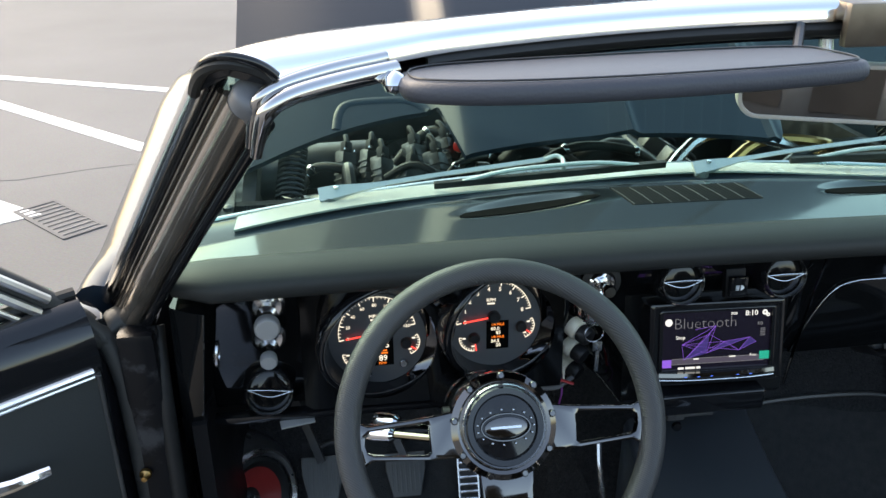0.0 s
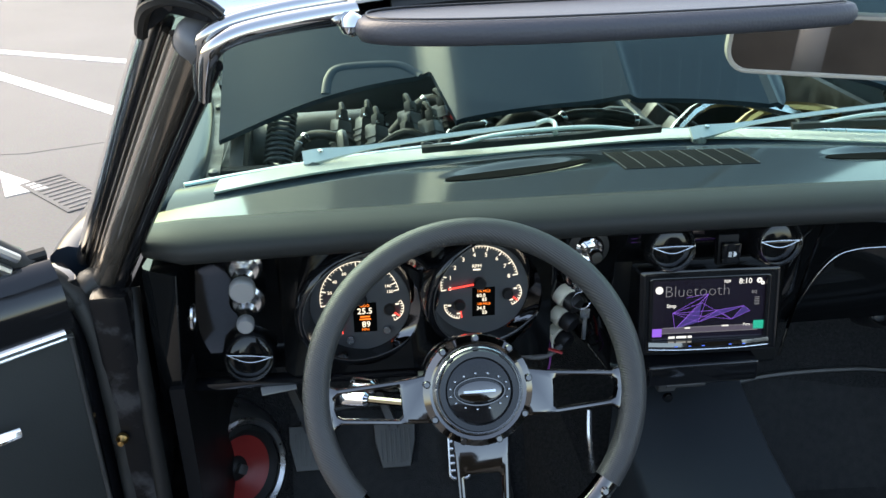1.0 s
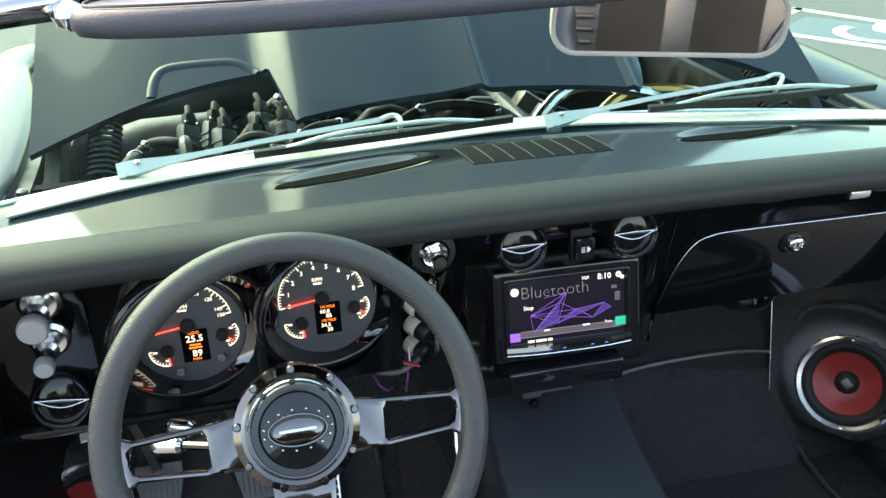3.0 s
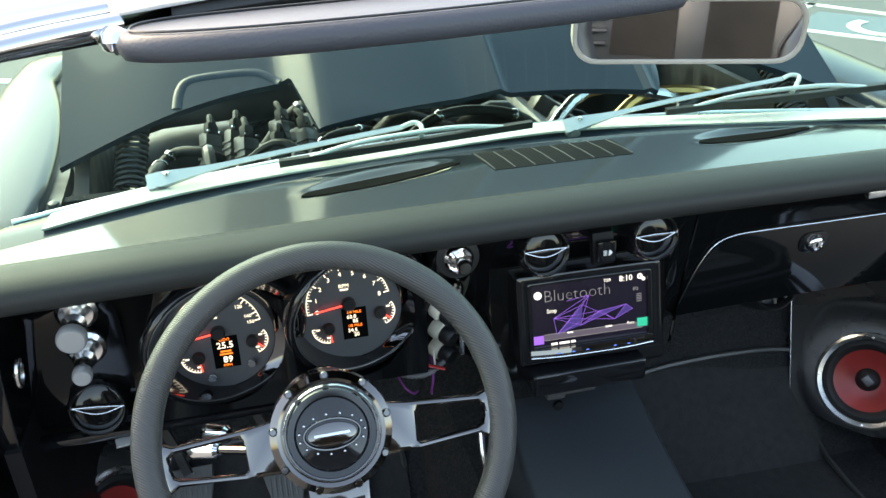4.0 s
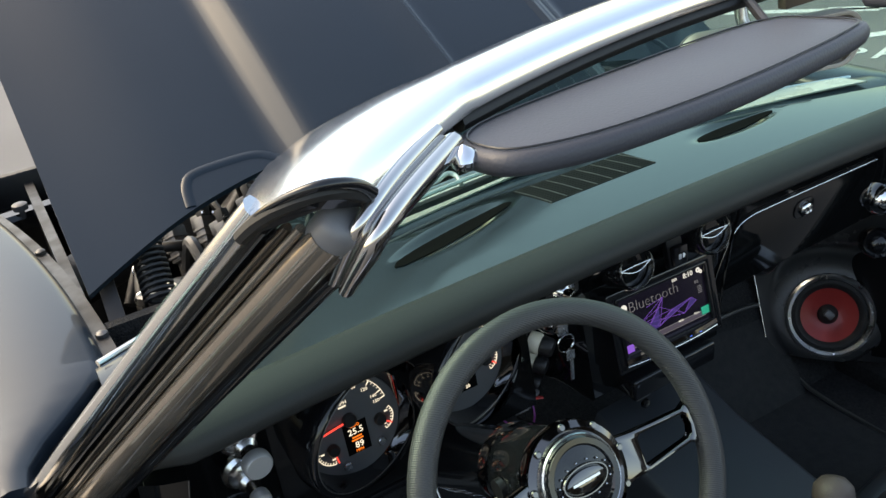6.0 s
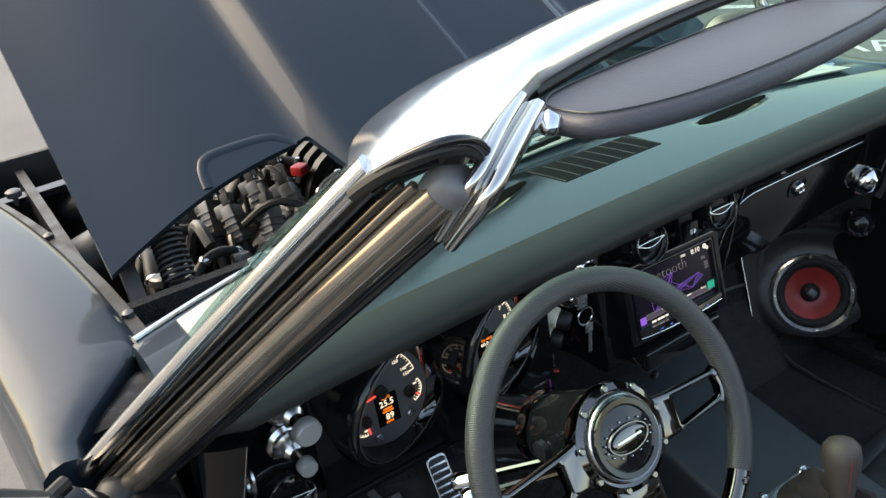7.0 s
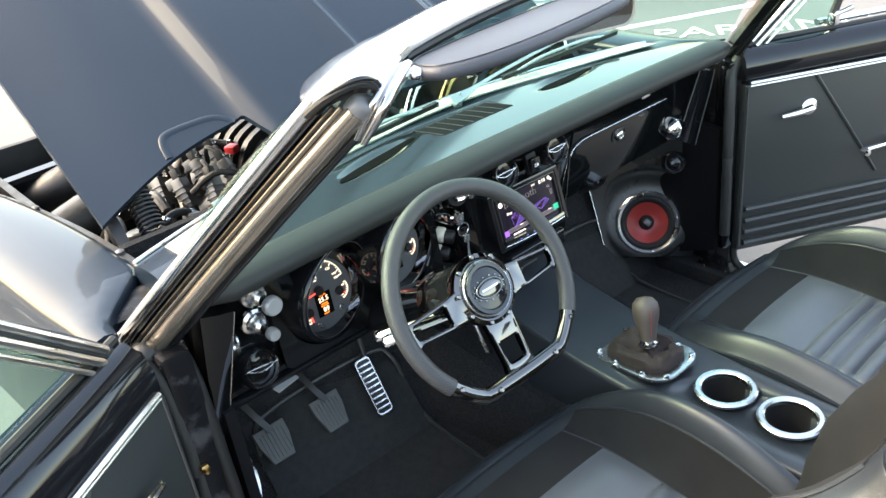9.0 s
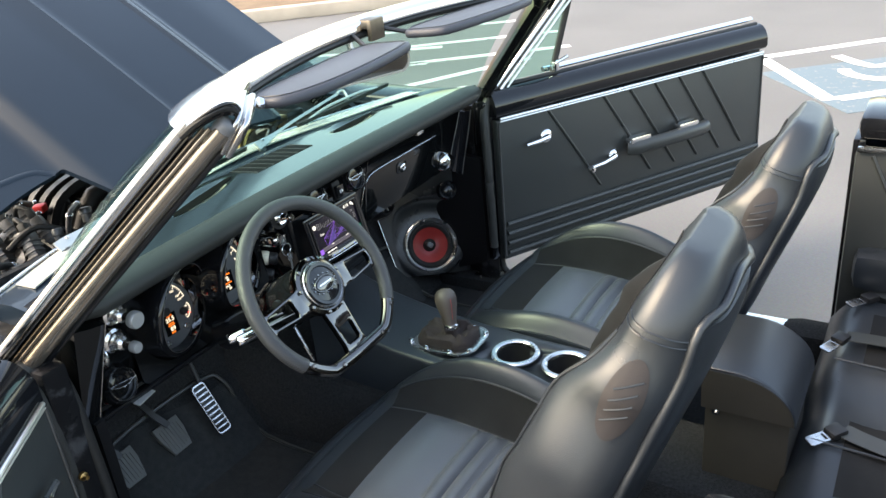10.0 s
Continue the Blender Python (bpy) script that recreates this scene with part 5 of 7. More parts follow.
part("key_lights", merge(*[bar(-0.05 + 0.02 * k + (0.02 if k > 2 else 0), -0.0475, 0.004, 0.0010, HM @ Matrix.Translation((0, 0, 0.0158))) for k in range(5)]), GLOW_BLUE, hu, "blue key lights")


# ---- instruments ----
GN = V(0, -0.995, 0.1).normalized()


def gauge(c, which):
    c = Vector(c)
    m = basis(c, (1, 0, 0), GN.cross(V(1, 0, 0)))
    R = 0.072
    ob = thing("speedometer" if which == "speed" else "tachometer", c, "round black %s with white scale and orange display, lit" % ("speedometer" if which == "speed" else "tachometer"), "gauge", group="main gauges")
    secs, lip = [], []
    for k in range(64):
        a = 2 * math.pi * k / 64
        c_, s_ = math.cos(a), math.sin(a)
        dep = 0.052 + 0.045 * math.cos(a - radians(145))
        fx, fy, fl = 0.014, 0.019, 0.018                  # the well opens upwards and towards the centre of the car
        row = [(R * c_, R * s_, -0.002), ((R + 0.001) * c_, (R + 0.001) * s_, 0.001)]
        row += [(fx * q + (R + fl * q) * c_, fy * q + (R + fl * q) * s_, dep * q) for q in (0.35, 0.7, 1.0)]
        row += [(fx + (R + fl + e) * c_, fy + (R + fl + e) * s_, dep + z) for e, z in ((0.003, 0.0022), (0.007, 0.0012), (0.011, -0.004), (0.013, -0.012))]
        row += [((R + 0.020) * c_, (R + 0.020) * s_, -0.03), (R * c_, R * s_, -0.03)]
        secs.append([m @ V(*p) for p in row])
        lip.append(m @ V(fx + (R + fl + 0.001) * c_, fy + (R + fl + 0.001) * s_, dep + 0.0014))
    part("hood_ring", rings([r_[4:] for r_ in secs], wrap=True), PAINT, ob, "gloss black flared gauge well", 50)
    part("well_wall", rings([r_[:5] + [r_[4].lerp(r_[-1], 0.12), r_[-1]] for r_ in secs], wrap=True), WELLMETAL, ob, "polished inner wall of the well", 50)
    part("bright_rim", tube(lip, 0.0008, 6, closed=True), GREYMETAL, ob, "fine bright rim")
    dial = part("dial", lathe([(R + 0.003, -0.006), (R, 0.0), (0.0, 0.0)], m, 48), DIAL, ob)
    big = []
    start, sweep_, oy = 190, 180.0, 0.011
    if which == "tach":
        marks = [(k / 8, str(k)) for k in range(9)]
        minor = 40
    else:
        marks = [(20 * k / 150, str(20 * k)) for k in range(8)] + [(1.0, "150")]
        minor = 30

    def dial_at(f, r):
        a = radians(start - sweep_ * f)
        return r * math.cos(a), oy + r * math.sin(a), math.degrees(a)
    for f, word in marks:
        x, y, deg = dial_at(f, 0.0535)
        big.append(block((0.0075, 0.0013, 0.0006), m @ Matrix.Translation((x, y, 0.0006)) @ pose(0, 0, 0, 0, 0, deg), 0))
        x, y, deg = dial_at(f, 0.0440)
        big.append(letters(word, 0.0088 if which == "tach" else 0.0068, m @ Matrix.Translation((x, y, 0.0006)), depth=0.0002))
    for k in range(minor + 1):
        x, y, deg = dial_at(k / minor, 0.0552)
        big.append(block((0.0032, 0.0006, 0.0006), m @ Matrix.Translation((x, y, 0.0006)) @ pose(0, 0, 0, 0, 0, deg), 0))
    big.append(tube([m @ V(*dial_at(k / 30, 0.0570)[:2], 0.0008) for k in range(31)], 0.0005, 5))
    for cx, cy, r, a0, a1 in ((-0.030, -0.022, 0.0225, 180, 270), (0.042, -0.008, 0.0205, 35, -70)):
        big.append(tube([m @ V(cx + r * math.cos(radians(a0 + (a1 - a0) * k / 10)), cy + r * math.sin(radians(a0 + (a1 - a0) * k / 10)), 0.0008) for k in range(11)], 0.0006, 5))
        for k in range(9):
            a = radians(a0 + (a1 - a0) * k / 8)
            big.append(block((0.0045 if k % 4 == 0 else 0.0028, 0.0009, 0.0006), m @ Matrix.Translation((cx + (r - 0.002) * math.cos(a), cy + (r - 0.002) * math.sin(a), 0.0006)) @ pose(0, 0, 0, 0, 0, math.degrees(a)), 0))
        for f in (0.06, 0.94):
            a = radians(a0 + (a1 - a0) * f)
            big.append(bar(cx + (r - 0.0075) * math.cos(a), cy + (r - 0.0075) * math.sin(a), 0.0050, 0.0022, m))
    big.append(letters("RPM" if which == "tach" else "MPH", 0.0075, m @ Matrix.Translation((-0.004, 0.037, 0.0006)), depth=0.0002))
    big.append(bar(-0.004, 0.0315, 0.011, 0.0022, m))
    part("scale", merge(*big), GLOW_WHITE, dial, "white scale and figures")
    part("display", block((0.034, 0.046, 0.0008), m @ Matrix.Translation((0.006, -0.020, 0.0004)), 0), DARK, dial, "dark display window")
    dm = m @ Matrix.Translation((0.006, -0.020, 0.001)) @ Matrix.Scale(1.28, 4)
    if which == "tach":
        part("display_word", letters("1/4 MILE", 0.0044, dm @ Matrix.Translation((0, 0.0132, 0))), GLOW_ORANGE, dial, "orange display words")
        part("display_word", letters("1/8 MILE", 0.0044, dm @ Matrix.Translation((0, -0.0026, 0))), GLOW_ORANGE, dial, "orange display words")
        part("display_figures", merge(letters("60.0", 0.0060, dm @ Matrix.Translation((-0.003, 0.0080, 0))), letters("85", 0.0060, dm @ Matrix.Translation((0.001, 0.0027, 0))), letters("34.5", 0.0060, dm @ Matrix.Translation((-0.003, -0.0080, 0))), letters("20", 0.0060, dm @ Matrix.Translation((0.001, -0.0134, 0)))), GLOW_WHITE, dial)
    else:
        part("display_word", letters("ODO", 0.0046, dm @ Matrix.Translation((0, 0.0145, 0))), GLOW_ORANGE, dial, "orange display word")
        part("display_word", letters("MPH", 0.0044, dm @ Matrix.Translation((0, -0.0152, 0))), GLOW_ORANGE, dial, "orange display word")
        part("display_word", merge(bar(0, 0.0012, 0.011, 0.0016, dm), bar(0, -0.0020, 0.013, 0.0016, dm)), GLOW_ORANGE, dial, "small orange words")
        part("display_figures", merge(letters("25.5", 0.0102, dm @ Matrix.Translation((0, 0.0078, 0))), letters("89", 0.0102, dm @ Matrix.Translation((0.001, -0.0088, 0)))), GLOW_WHITE, dial)
    for nx, ny, ln, ang, wd in ((-0.024, oy - 0.003, 0.046, 8, 0.0017), (-0.0285, -0.033, 0.018, -82, 0.0015), (0.050, -0.014, 0.017, -38, 0.0015)):
        part("needle", block((ln, wd, 0.002), m @ pose(nx, ny, 0.005, 0, 0, ang), 0), GLOW_RED, dial, "red needle")
    for x, y, r in ((0.0, oy, 0.0095), (-0.030, -0.022, 0.0085), (0.042, -0.008, 0.0085)):
        part("needle_cap", lathe([(r, 0.0), (r, 0.006), (r * 0.8, 0.008), (0, 0.008)], m @ Matrix.Translation((x, y, 0.001)), 18), TRIM, dial)
    if which == "speed":
        for x, y in ((-0.017, -0.053), (0.037, -0.040)):
            part("trip_knob", lathe([(0.006, 0), (0.006, 0.006), (0.005, 0.007), (0, 0.007)], m @ Matrix.Translation((x, y, 0.001)), 14), SATIN, dial)
    return ob


gauge((-0.481, 0.326, 0.785), "speed")
gauge((-0.306, 0.330, 0.797), "tach")
# gloss face plates round the two wells
for gx, gz, x0, x1 in ((-0.483, 0.789, -0.592, -0.3946), (-0.306, 0.797, -0.3944, -0.205)):
    pm = basis(V(gx, 0.309, gz), (1, 0, 0), GN.cross(V(1, 0, 0)))
    rim_, out_ = [], []
    for k in range(64):
        a = 2 * math.pi * k / 64
        c_, s_ = math.cos(a), math.sin(a)
        q = min((x1 - gx) / c_ if c_ > 1e-6 else 9, (x0 - gx) / c_ if c_ < -1e-6 else 9, 0.132 / s_ if s_ > 1e-6 else 9, -0.098 / s_ if s_ < -1e-6 else 9)
        rim_.append((0.0875 * c_, 0.0875 * s_))
        out_.append((q * c_, q * s_))
    part("gauge_surround", holed(out_, rim_, 0.006, pm, 0.0), DASHFACE, dash, "gloss black face round a gauge")



def pull_knob(at, n, r, length, label, mat=None):
    n = Vector(n).normalized()
    m = basis(Vector(at), V(1, 0, 0) - n * n.x, n.cross(V(1, 0, 0) - n * n.x))
    ob = thing("pull_knob", Vector(at), label, "dash knob", group="dash pull knobs")
    part("bezel", lathe([(0.024, -0.004), (0.024, 0.004), (0.019, 0.008), (0.014, 0.006), (0.0, 0.006)], m, 26), KNOBCHROME, ob)
    part("stem", lathe([(0.011, 0.004), (0.0105, length * 0.35), (0.014, length * 0.42), (0.009, length * 0.5), (0.008, length * 0.8)], m, 20), KNOBCHROME, ob)
    part("knob", lathe([(r * 0.6, length * 0.72), (r * 0.95, length * 0.78), (r, length * 0.86), (r * 0.97, length * 0.96), (r * 0.85, length), (0, length)], m, 26), mat or KNOB, ob)
    return ob


KNOB = material("satin_knob_face", (0.42, 0.42, 0.42), 0.42, metal=0.5, vary=0.08)
kn = (0.05, -0.95, -0.05)
pull_knob((-0.630, 0.272, 0.886), kn, 0.0168, 0.066, "chrome pull knob with wide satin face")
pull_knob((-0.634, 0.288, 0.826), kn, 0.0115, 0.066, "chrome pull knob with small ribbed face")
lg = thing("cigar_lighter", V(-0.168, 0.26, 0.888), "chrome cigar lighter with lettered ring", "cigar lighter")
m = basis(V(-0.166, 0.268, 0.888), (1, 0, 0), GN.cross(V(1, 0, 0)))
part("bezel", lathe([(0.0195, -0.006), (0.0195, 0.006), (0.016, 0.010), (0.0115, 0.008), (0, 0.008)], m, 26), CHROME, lg)
part("ring", lathe([(0.021, -0.006), (0.0285, 0.0005), (0.0178, 0.002)], m, 26), TRIM, lg)
part("knob", lathe([(0.011, 0.006), (0.0085, 0.014), (0.007, 0.026), (0.0095, 0.029), (0.0095, 0.037), (0.0075, 0.040), (0, 0.040)], m, 24), CHROME, lg)
part("lettering", letters("LIGHTER", 0.0068, m @ Matrix.Translation((0, 0.0225, 0.0035))), PRINT, lg)
ig = thing("ignition_lock", V(-0.176, 0.29, 0.83), "chrome ignition lock with hanging key ring", "ignition lock")
m = basis(V(-0.174, 0.288, 0.832), (1, 0, 0), GN.cross(V(1, 0, 0)))
part("barrel", lathe([(0.018, -0.05), (0.018, 0.006), (0.014, 0.014), (0.011, 0.018), (0, 0.018)], m, 24), CHROME, ig)
kc = m @ V(0, 0, 0.02)
part("key", merge(block((0.018, 0.003, 0.022), Matrix.Translation(kc + V(0, -0.006, 0)), 0.001)), SATIN, ig)
part("key_ring", tube([kc + V(0.014 * math.cos(a), -0.012, -0.022 + 0.014 * math.sin(a)) for a in [k * math.pi / 8 for k in range(16)]], 0.0012, 6, closed=True, up=(0, 1, 0)), CHROME, ig)
part("spare_key", merge(block((0.014, 0.002, 0.016), Matrix.Translation(kc + V(0.006, -0.013, -0.044)), 0.001), block((0.006, 0.002, 0.038), Matrix.Translation(kc + V(0.007, -0.013, -0.068)), 0.0005)), SATIN, ig)
for k in range(3):
    at = V(-0.181 + 0.0025 * k, 0.324 + 0.024 * k, 0.782 - 0.048 * k)
    ax = V(0.55, -0.80, -0.22).normalized()
    m = basis(at, V(1, 0, 0) - ax * ax.x, ax.cross(V(1, 0, 0) - ax * ax.x))
    ob = thing("toggle_knob", at, "black dash knob with pale ivory band", "dash knob", group="ivory banded knobs")
    part("body", lathe([(0.010, -0.05), (0.0125, -0.009), (0.0125, 0.011), (0.0145, 0.013), (0.0145, 0.026), (0.012, 0.030), (0, 0.031)], m, 20), TRIM, ob)
    part("band", lathe([(0.012, -0.008), (0.0158, -0.007), (0.0166, 0.006), (0.0156, 0.010), (0.0125, 0.011)], m, 26), IVORY, ob, "pale ivory band")
wires = thing("loose_wires", V(-0.21, 0.3, 0.70), "loose coloured wires hanging below the dash", "wires")
for c, pts in ((PURPLEWIRE, ((-0.192, 0.345, 0.690), (-0.196, 0.318, 0.672), (-0.200, 0.315, 0.650), (-0.196, 0.335, 0.630))), (PURPLEWIRE, ((-0.245, 0.345, 0.668), (-0.236, 0.325, 0.655), (-0.224, 0.330, 0.640), (-0.215, 0.345, 0.632))),
               (BLACKRUBBER, ((-0.215, 0.36, 0.700), (-0.21, 0.325, 0.675), (-0.204, 0.33, 0.645), (-0.20, 0.36, 0.63)))):
    part("wire", tube(smooth_path([V(*p) for p in pts], 6), 0.0017, 6), c, wires)
loom = smooth_path([V(-0.262, 0.335, 0.690), V(-0.235, 0.322, 0.680), V(-0.205, 0.320, 0.678), V(-0.175, 0.335, 0.684)], 10)
part("loom", tube(loom, 0.0048, 8, scales=[1.0 if i % 2 else 0.78 for i in range(len(loom))]), GREYRUBBER, wires, "corrugated grey wire loom")
part("red_lever", tube([V(-0.222, 0.332, 0.702), V(-0.200, 0.322, 0.690), V(-0.178, 0.318, 0.683)], 0.0032, 8, squash=0.6), REDPLASTIC, wires, "flat red lever")
part("pale_tie", tube([V(-0.190, 0.338, 0.705), V(-0.190, 0.330, 0.680)], 0.0016, 6), IVORY, wires)

# ---- steering wheel and column ----
WC = V(-0.361, 0.0, 0.862)
WM = basis(WC, (1, 0, 0), V(0, 0.505, 0.863))          # x right, y up the wheel, z to the driver
wheel = thing("steering_wheel", WC, "flat-bottomed three-spoke steering wheel, weave grip and black chrome", "steering wheel")
RR, RT, FLAT = 0.1712, 0.0142, -0.148
cut = math.degrees(math.asin(FLAT / RR))


def rim_pt(a):
    x, y = RR * math.cos(radians(a)), RR * math.sin(radians(a))
    if y < FLAT:
        k = (FLAT - y)
        y = FLAT - 0.12 * k
    return x, y


grip = [WM @ V(*rim_pt(a), 0) for a in range(-38, 219, 4)]
part("rim", tube(grip, RT, 16, up=WM.to_3x3() @ V(0, 0, 1)), GRIP, wheel, "dark grey weave-patterned grip")
ins = [WM @ V(*rim_pt(a), 0) for a in range(-144, -35, 4)]
part("lower_insert", tube(ins, RT * 0.9, 14, up=WM.to_3x3() @ V(0, 0, 1)), DARKCHROME, wheel, "polished black lower rim insert")
for a in (-138, -112, -68, -42):
    x, y = rim_pt(a)
    part("rim_bolt", lathe([(0.005, 0), (0.005, 0.003), (0.003, 0.005), (0, 0.005)], WM @ Matrix.Translation((x, y, RT * 0.85)), 10), DARKCHROME, wheel)
for rot, fl in ((-5, 1), (185, -1), (-90, 0)):
    sp = WM @ pose(0, 0, 0, 0, 0, rot)
    tip = 0.159 if rot != -90 else 0.138
    if fl == 0:
        outer = [(0.048, 0.030), (0.048, -0.030), (0.070, -0.0285), (tip - 0.012, -0.0265), (tip, -0.030), (tip + 0.005, 0.0), (tip, 0.030), (tip - 0.012, 0.0265), (0.070, 0.0285)]
        inner = [(0.0885, 0.017), (0.0885, -0.017), (0.092, -0.0205), (tip - 0.014, -0.0195), (tip - 0.010, -0.016), (tip - 0.009, 0.0), (tip - 0.010, 0.016), (tip - 0.014, 0.0195), (0.092, 0.0205)]
    else:
        outer = [(0.048, 0.024), (0.048, -0.028), (0.075, -0.0245), (tip - 0.012, -0.014), (tip, -0.020), (tip + 0.006, 0.004), (tip, 0.030), (tip - 0.012, 0.0235), (0.075, 0.0225)]
        inner = [(0.082, 0.0125), (0.083, -0.0155), (0.087, -0.0185), (tip - 0.014, -0.0085), (tip - 0.008, -0.005), (tip - 0.006, 0.004), (tip - 0.008, 0.014), (tip - 0.014, 0.0180), (0.086, 0.0165)]
        if fl < 0:
            outer = [(x, -y) for x, y in outer]
            inner = [(x, -y) for x, y in inner]
    part("spoke", holed(outer, inner, 0.012, sp @ Matrix.Translation((0, 0, -0.010)), 0.0032), DARKCHROME, wheel, "polished black spoke with window")
hubp = part("hub", lathe([(0.045, -0.03), (0.057, -0.022), (0.0605, -0.008), (0.059, 0.002), (0.052, 0.006), (0.046, 0.004), (0.044, 0.0)], WM, 48), DARKCHROME, wheel, "bolted black chrome hub ring")
for k in range(9):
    a = radians(10 + 40 * k)
    part("hub_bolt", lathe([(0.0042, 0), (0.0042, 0.003), (0.003, 0.0045), (0, 0.0045)], WM @ Matrix.Translation((0.0555 * math.cos(a), 0.0555 * math.sin(a), 0.0035)), 8), DARKCHROME, hubp)
horn = part("horn_button", lathe([(0.0455, -0.002), (0.0455, 0.008), (0.042, 0.0135), (0.036, 0.013), (0.034, 0.0105), (0.0, 0.014)], WM, 48), PAINT, wheel, "gloss black horn button")
part("horn_ring", lathe([(0.0462, 0.004), (0.0468, 0.0075), (0.0455, 0.0095), (0.044, 0.0085)], WM, 48), SATIN, wheel, "thin bright ring round the horn button")
part("emblem_ring", tube([WM @ V(0.027 * math.cos(a), 0.0145 * math.sin(a), 0.0142) for a in [k * math.pi / 18 for k in range(36)]], 0.0012, 6, closed=True, up=WM.to_3x3() @ V(0, 0, 1)), DARKCHROME, horn, "oval polished emblem ring")
part("emblem", plate([(0.0235 * math.cos(a), 0.011 * math.sin(a)) for a in [k * math.pi / 14 for k in range(28)]], 0.003, WM @ Matrix.Translation((0, 0, 0.0125)), 0.001), DARKCHROME, horn)
part("emblem_bar", bar(0, 0, 0.034, 0.0026, WM @ Matrix.Translation((0, 0, 0.0158)), 0.0006), SATIN, horn, "bright bar on the emblem")
part("emblem_beads", merge(*[lathe([(0.0014, 0), (0.001, 0.0016), (0, 0.002)], WM @ Matrix.Translation((0.0315 * math.cos(radians(a)), 0.019 * math.sin(radians(a)), 0.0125)), 6) for a in range(0, 360, 24)]), SATIN, horn)
col = thing("steering_column", WC + V(0, 0.1, -0.05), "gloss black steering column running into the dash", "steering column")
part("tube", lathe([(0.046, -0.33), (0.046, -0.14), (0.05, -0.13), (0.052, -0.05), (0.048, -0.032), (0.0, -0.032)], WM, 32), PAINT, col)
part("collar", lathe([(0.0535, -0.13), (0.0545, -0.12), (0.0535, -0.11)], WM, 32), DARKCHROME, col)
part("lock_button", lathe([(0.012, 0), (0.012, 0.008), (0, 0.009)], WM @ pose(-0.05, 0.006, -0.075, 0, -90, 0), 16), TRIM, col)
for a, e, r in ((WM @ V(-0.045, -0.01, -0.08), V(-0.493, 0.135, 0.782), 0.011), (WM @ V(-0.045, -0.02, -0.055), V(-0.505, 0.095, 0.795), 0.011)):
    ob = thing("column_stalk", e, "slim metal column stalk with chrome end", "column stalk", group="column stalks")
    d = (e - a).normalized()
    part("rod", tube([a, e - d * 0.02], 0.0045, 8), DARKCHROME, ob)
    part("tip", tube([e - d * 0.034, e - d * 0.03, e - d * 0.008, e, e + d * 0.003], r, 14, scales=[0.55, 0.9, 1.0, 1.0, 0.8]), CHROME, ob, "chrome end piece")


# ---- pedals ----
def pedal(c, w, h, label, lean=40):
    c = Vector(c)
    m = basis(c, (1, 0, 0), V(0, math.sin(radians(lean)), math.cos(radians(lean))))
    ob = thing("pedal", c, label, "pedal", group="foot pedals")
    out = [(-w / 2, h / 2), (-w / 2 * 0.98, h * 0.1), (-w * 0.34, -h / 2), (w * 0.34, -h / 2), (w / 2 * 0.98, h * 0.1), (w / 2, h / 2)][::-1]
    part("pad", plate(out, 0.012, m @ Matrix.Translation((0, 0, -0.006)), 0.004), PEDAL, ob, "ribbed grey rubber pad")
    for k in range(7):
        x = (k - 3) * w * 0.115
        part("rib", block((0.0035, h * (0.85 - 0.035 * abs(k - 3) ** 1.5), 0.004), m @ Matrix.Translation((x, -h * 0.0, 0.0065)), 0.0012), PEDAL, ob)
    part("arm", sweep(smooth_path([c + V(0, 0.008, 0.03), c + V(-0.02, 0.04, 0.075), c + V(-0.05, 0.06, 0.16), c + V(-0.06, 0.05, 0.29)], 5), [(-0.007, -0.004), (0.007, -0.004), (0.007, 0.004), (-0.007, 0.004)], up=(0, -1, 0)), TRIM, ob)
    return ob


pedal((-0.583, 0.464, 0.416), 0.075, 0.078, "black clutch pedal with ribbed rubber pad")
pedal((-0.431, 0.487, 0.389), 0.075, 0.08, "black brake pedal with ribbed rubber pad")
g0, g1 = V(-0.298, 0.505, 0.447), V(-0.333, 0.448, 0.345)
gp = thing("accelerator_pedal", (g0 + g1) / 2, "slotted aluminium accelerator pedal", "pedal", group="foot pedals")
gmx = basis((g0 + g1) / 2, (1, -0.1, 0.05), g0 - g1)
gl = (g0 - g1).length
part("plate", holed(rounded(0.040, gl + 0.02, 0.011), rounded(0.032, gl + 0.006, 0.007), 0.008, gmx, 0.002), SATIN, gp, "bright pedal frame")
part("backing", block((0.034, gl + 0.006, 0.004), gmx, 0.001), TRIM, gp)
for k in range(9):
    part("tread", block((0.038, 0.006, 0.008), gmx @ Matrix.Translation((0, (k - 4) * gl / 9.2, 0.003)), 0.0015), SATIN, gp)
part("arm", tube(smooth_path([g0 + V(0, 0.01, 0), g0 + V(0.01, 0.05, 0.06), g0 + V(0.02, 0.12, 0.12)], 4), 0.006, 8), TRIM, gp)
for c in (0.39, -0.42):
    fm = solo("floor_mat", sheet(lambda u, v: V(c - 0.20 + 0.40 * u, -0.15 + 0.68 * v, 0.255 + max(0, -0.15 + 0.68 * v - 0.40) * 1.35 + 0.006 * math.sin(3 * u + 2 * v)), 10, 16, (0, 0.006, 0.006)), MAT, "black fitted floor mat in the footwell", "floor mat", group="floor mats")
    e = smooth_path([V(c - 0.20, -0.1, 0.265), V(c - 0.20, 0.40, 0.268), V(c - 0.185, 0.505, 0.412), V(c - 0.12, 0.532, 0.446), V(c + 0.13, 0.532, 0.446), V(c + 0.19, 0.505, 0.412), V(c + 0.2, 0.40, 0.268), V(c + 0.2, -0.1, 0.265)], 6)
    part("binding", tube(e, 0.005, 6), PANEL, fm, "stitched edge binding")

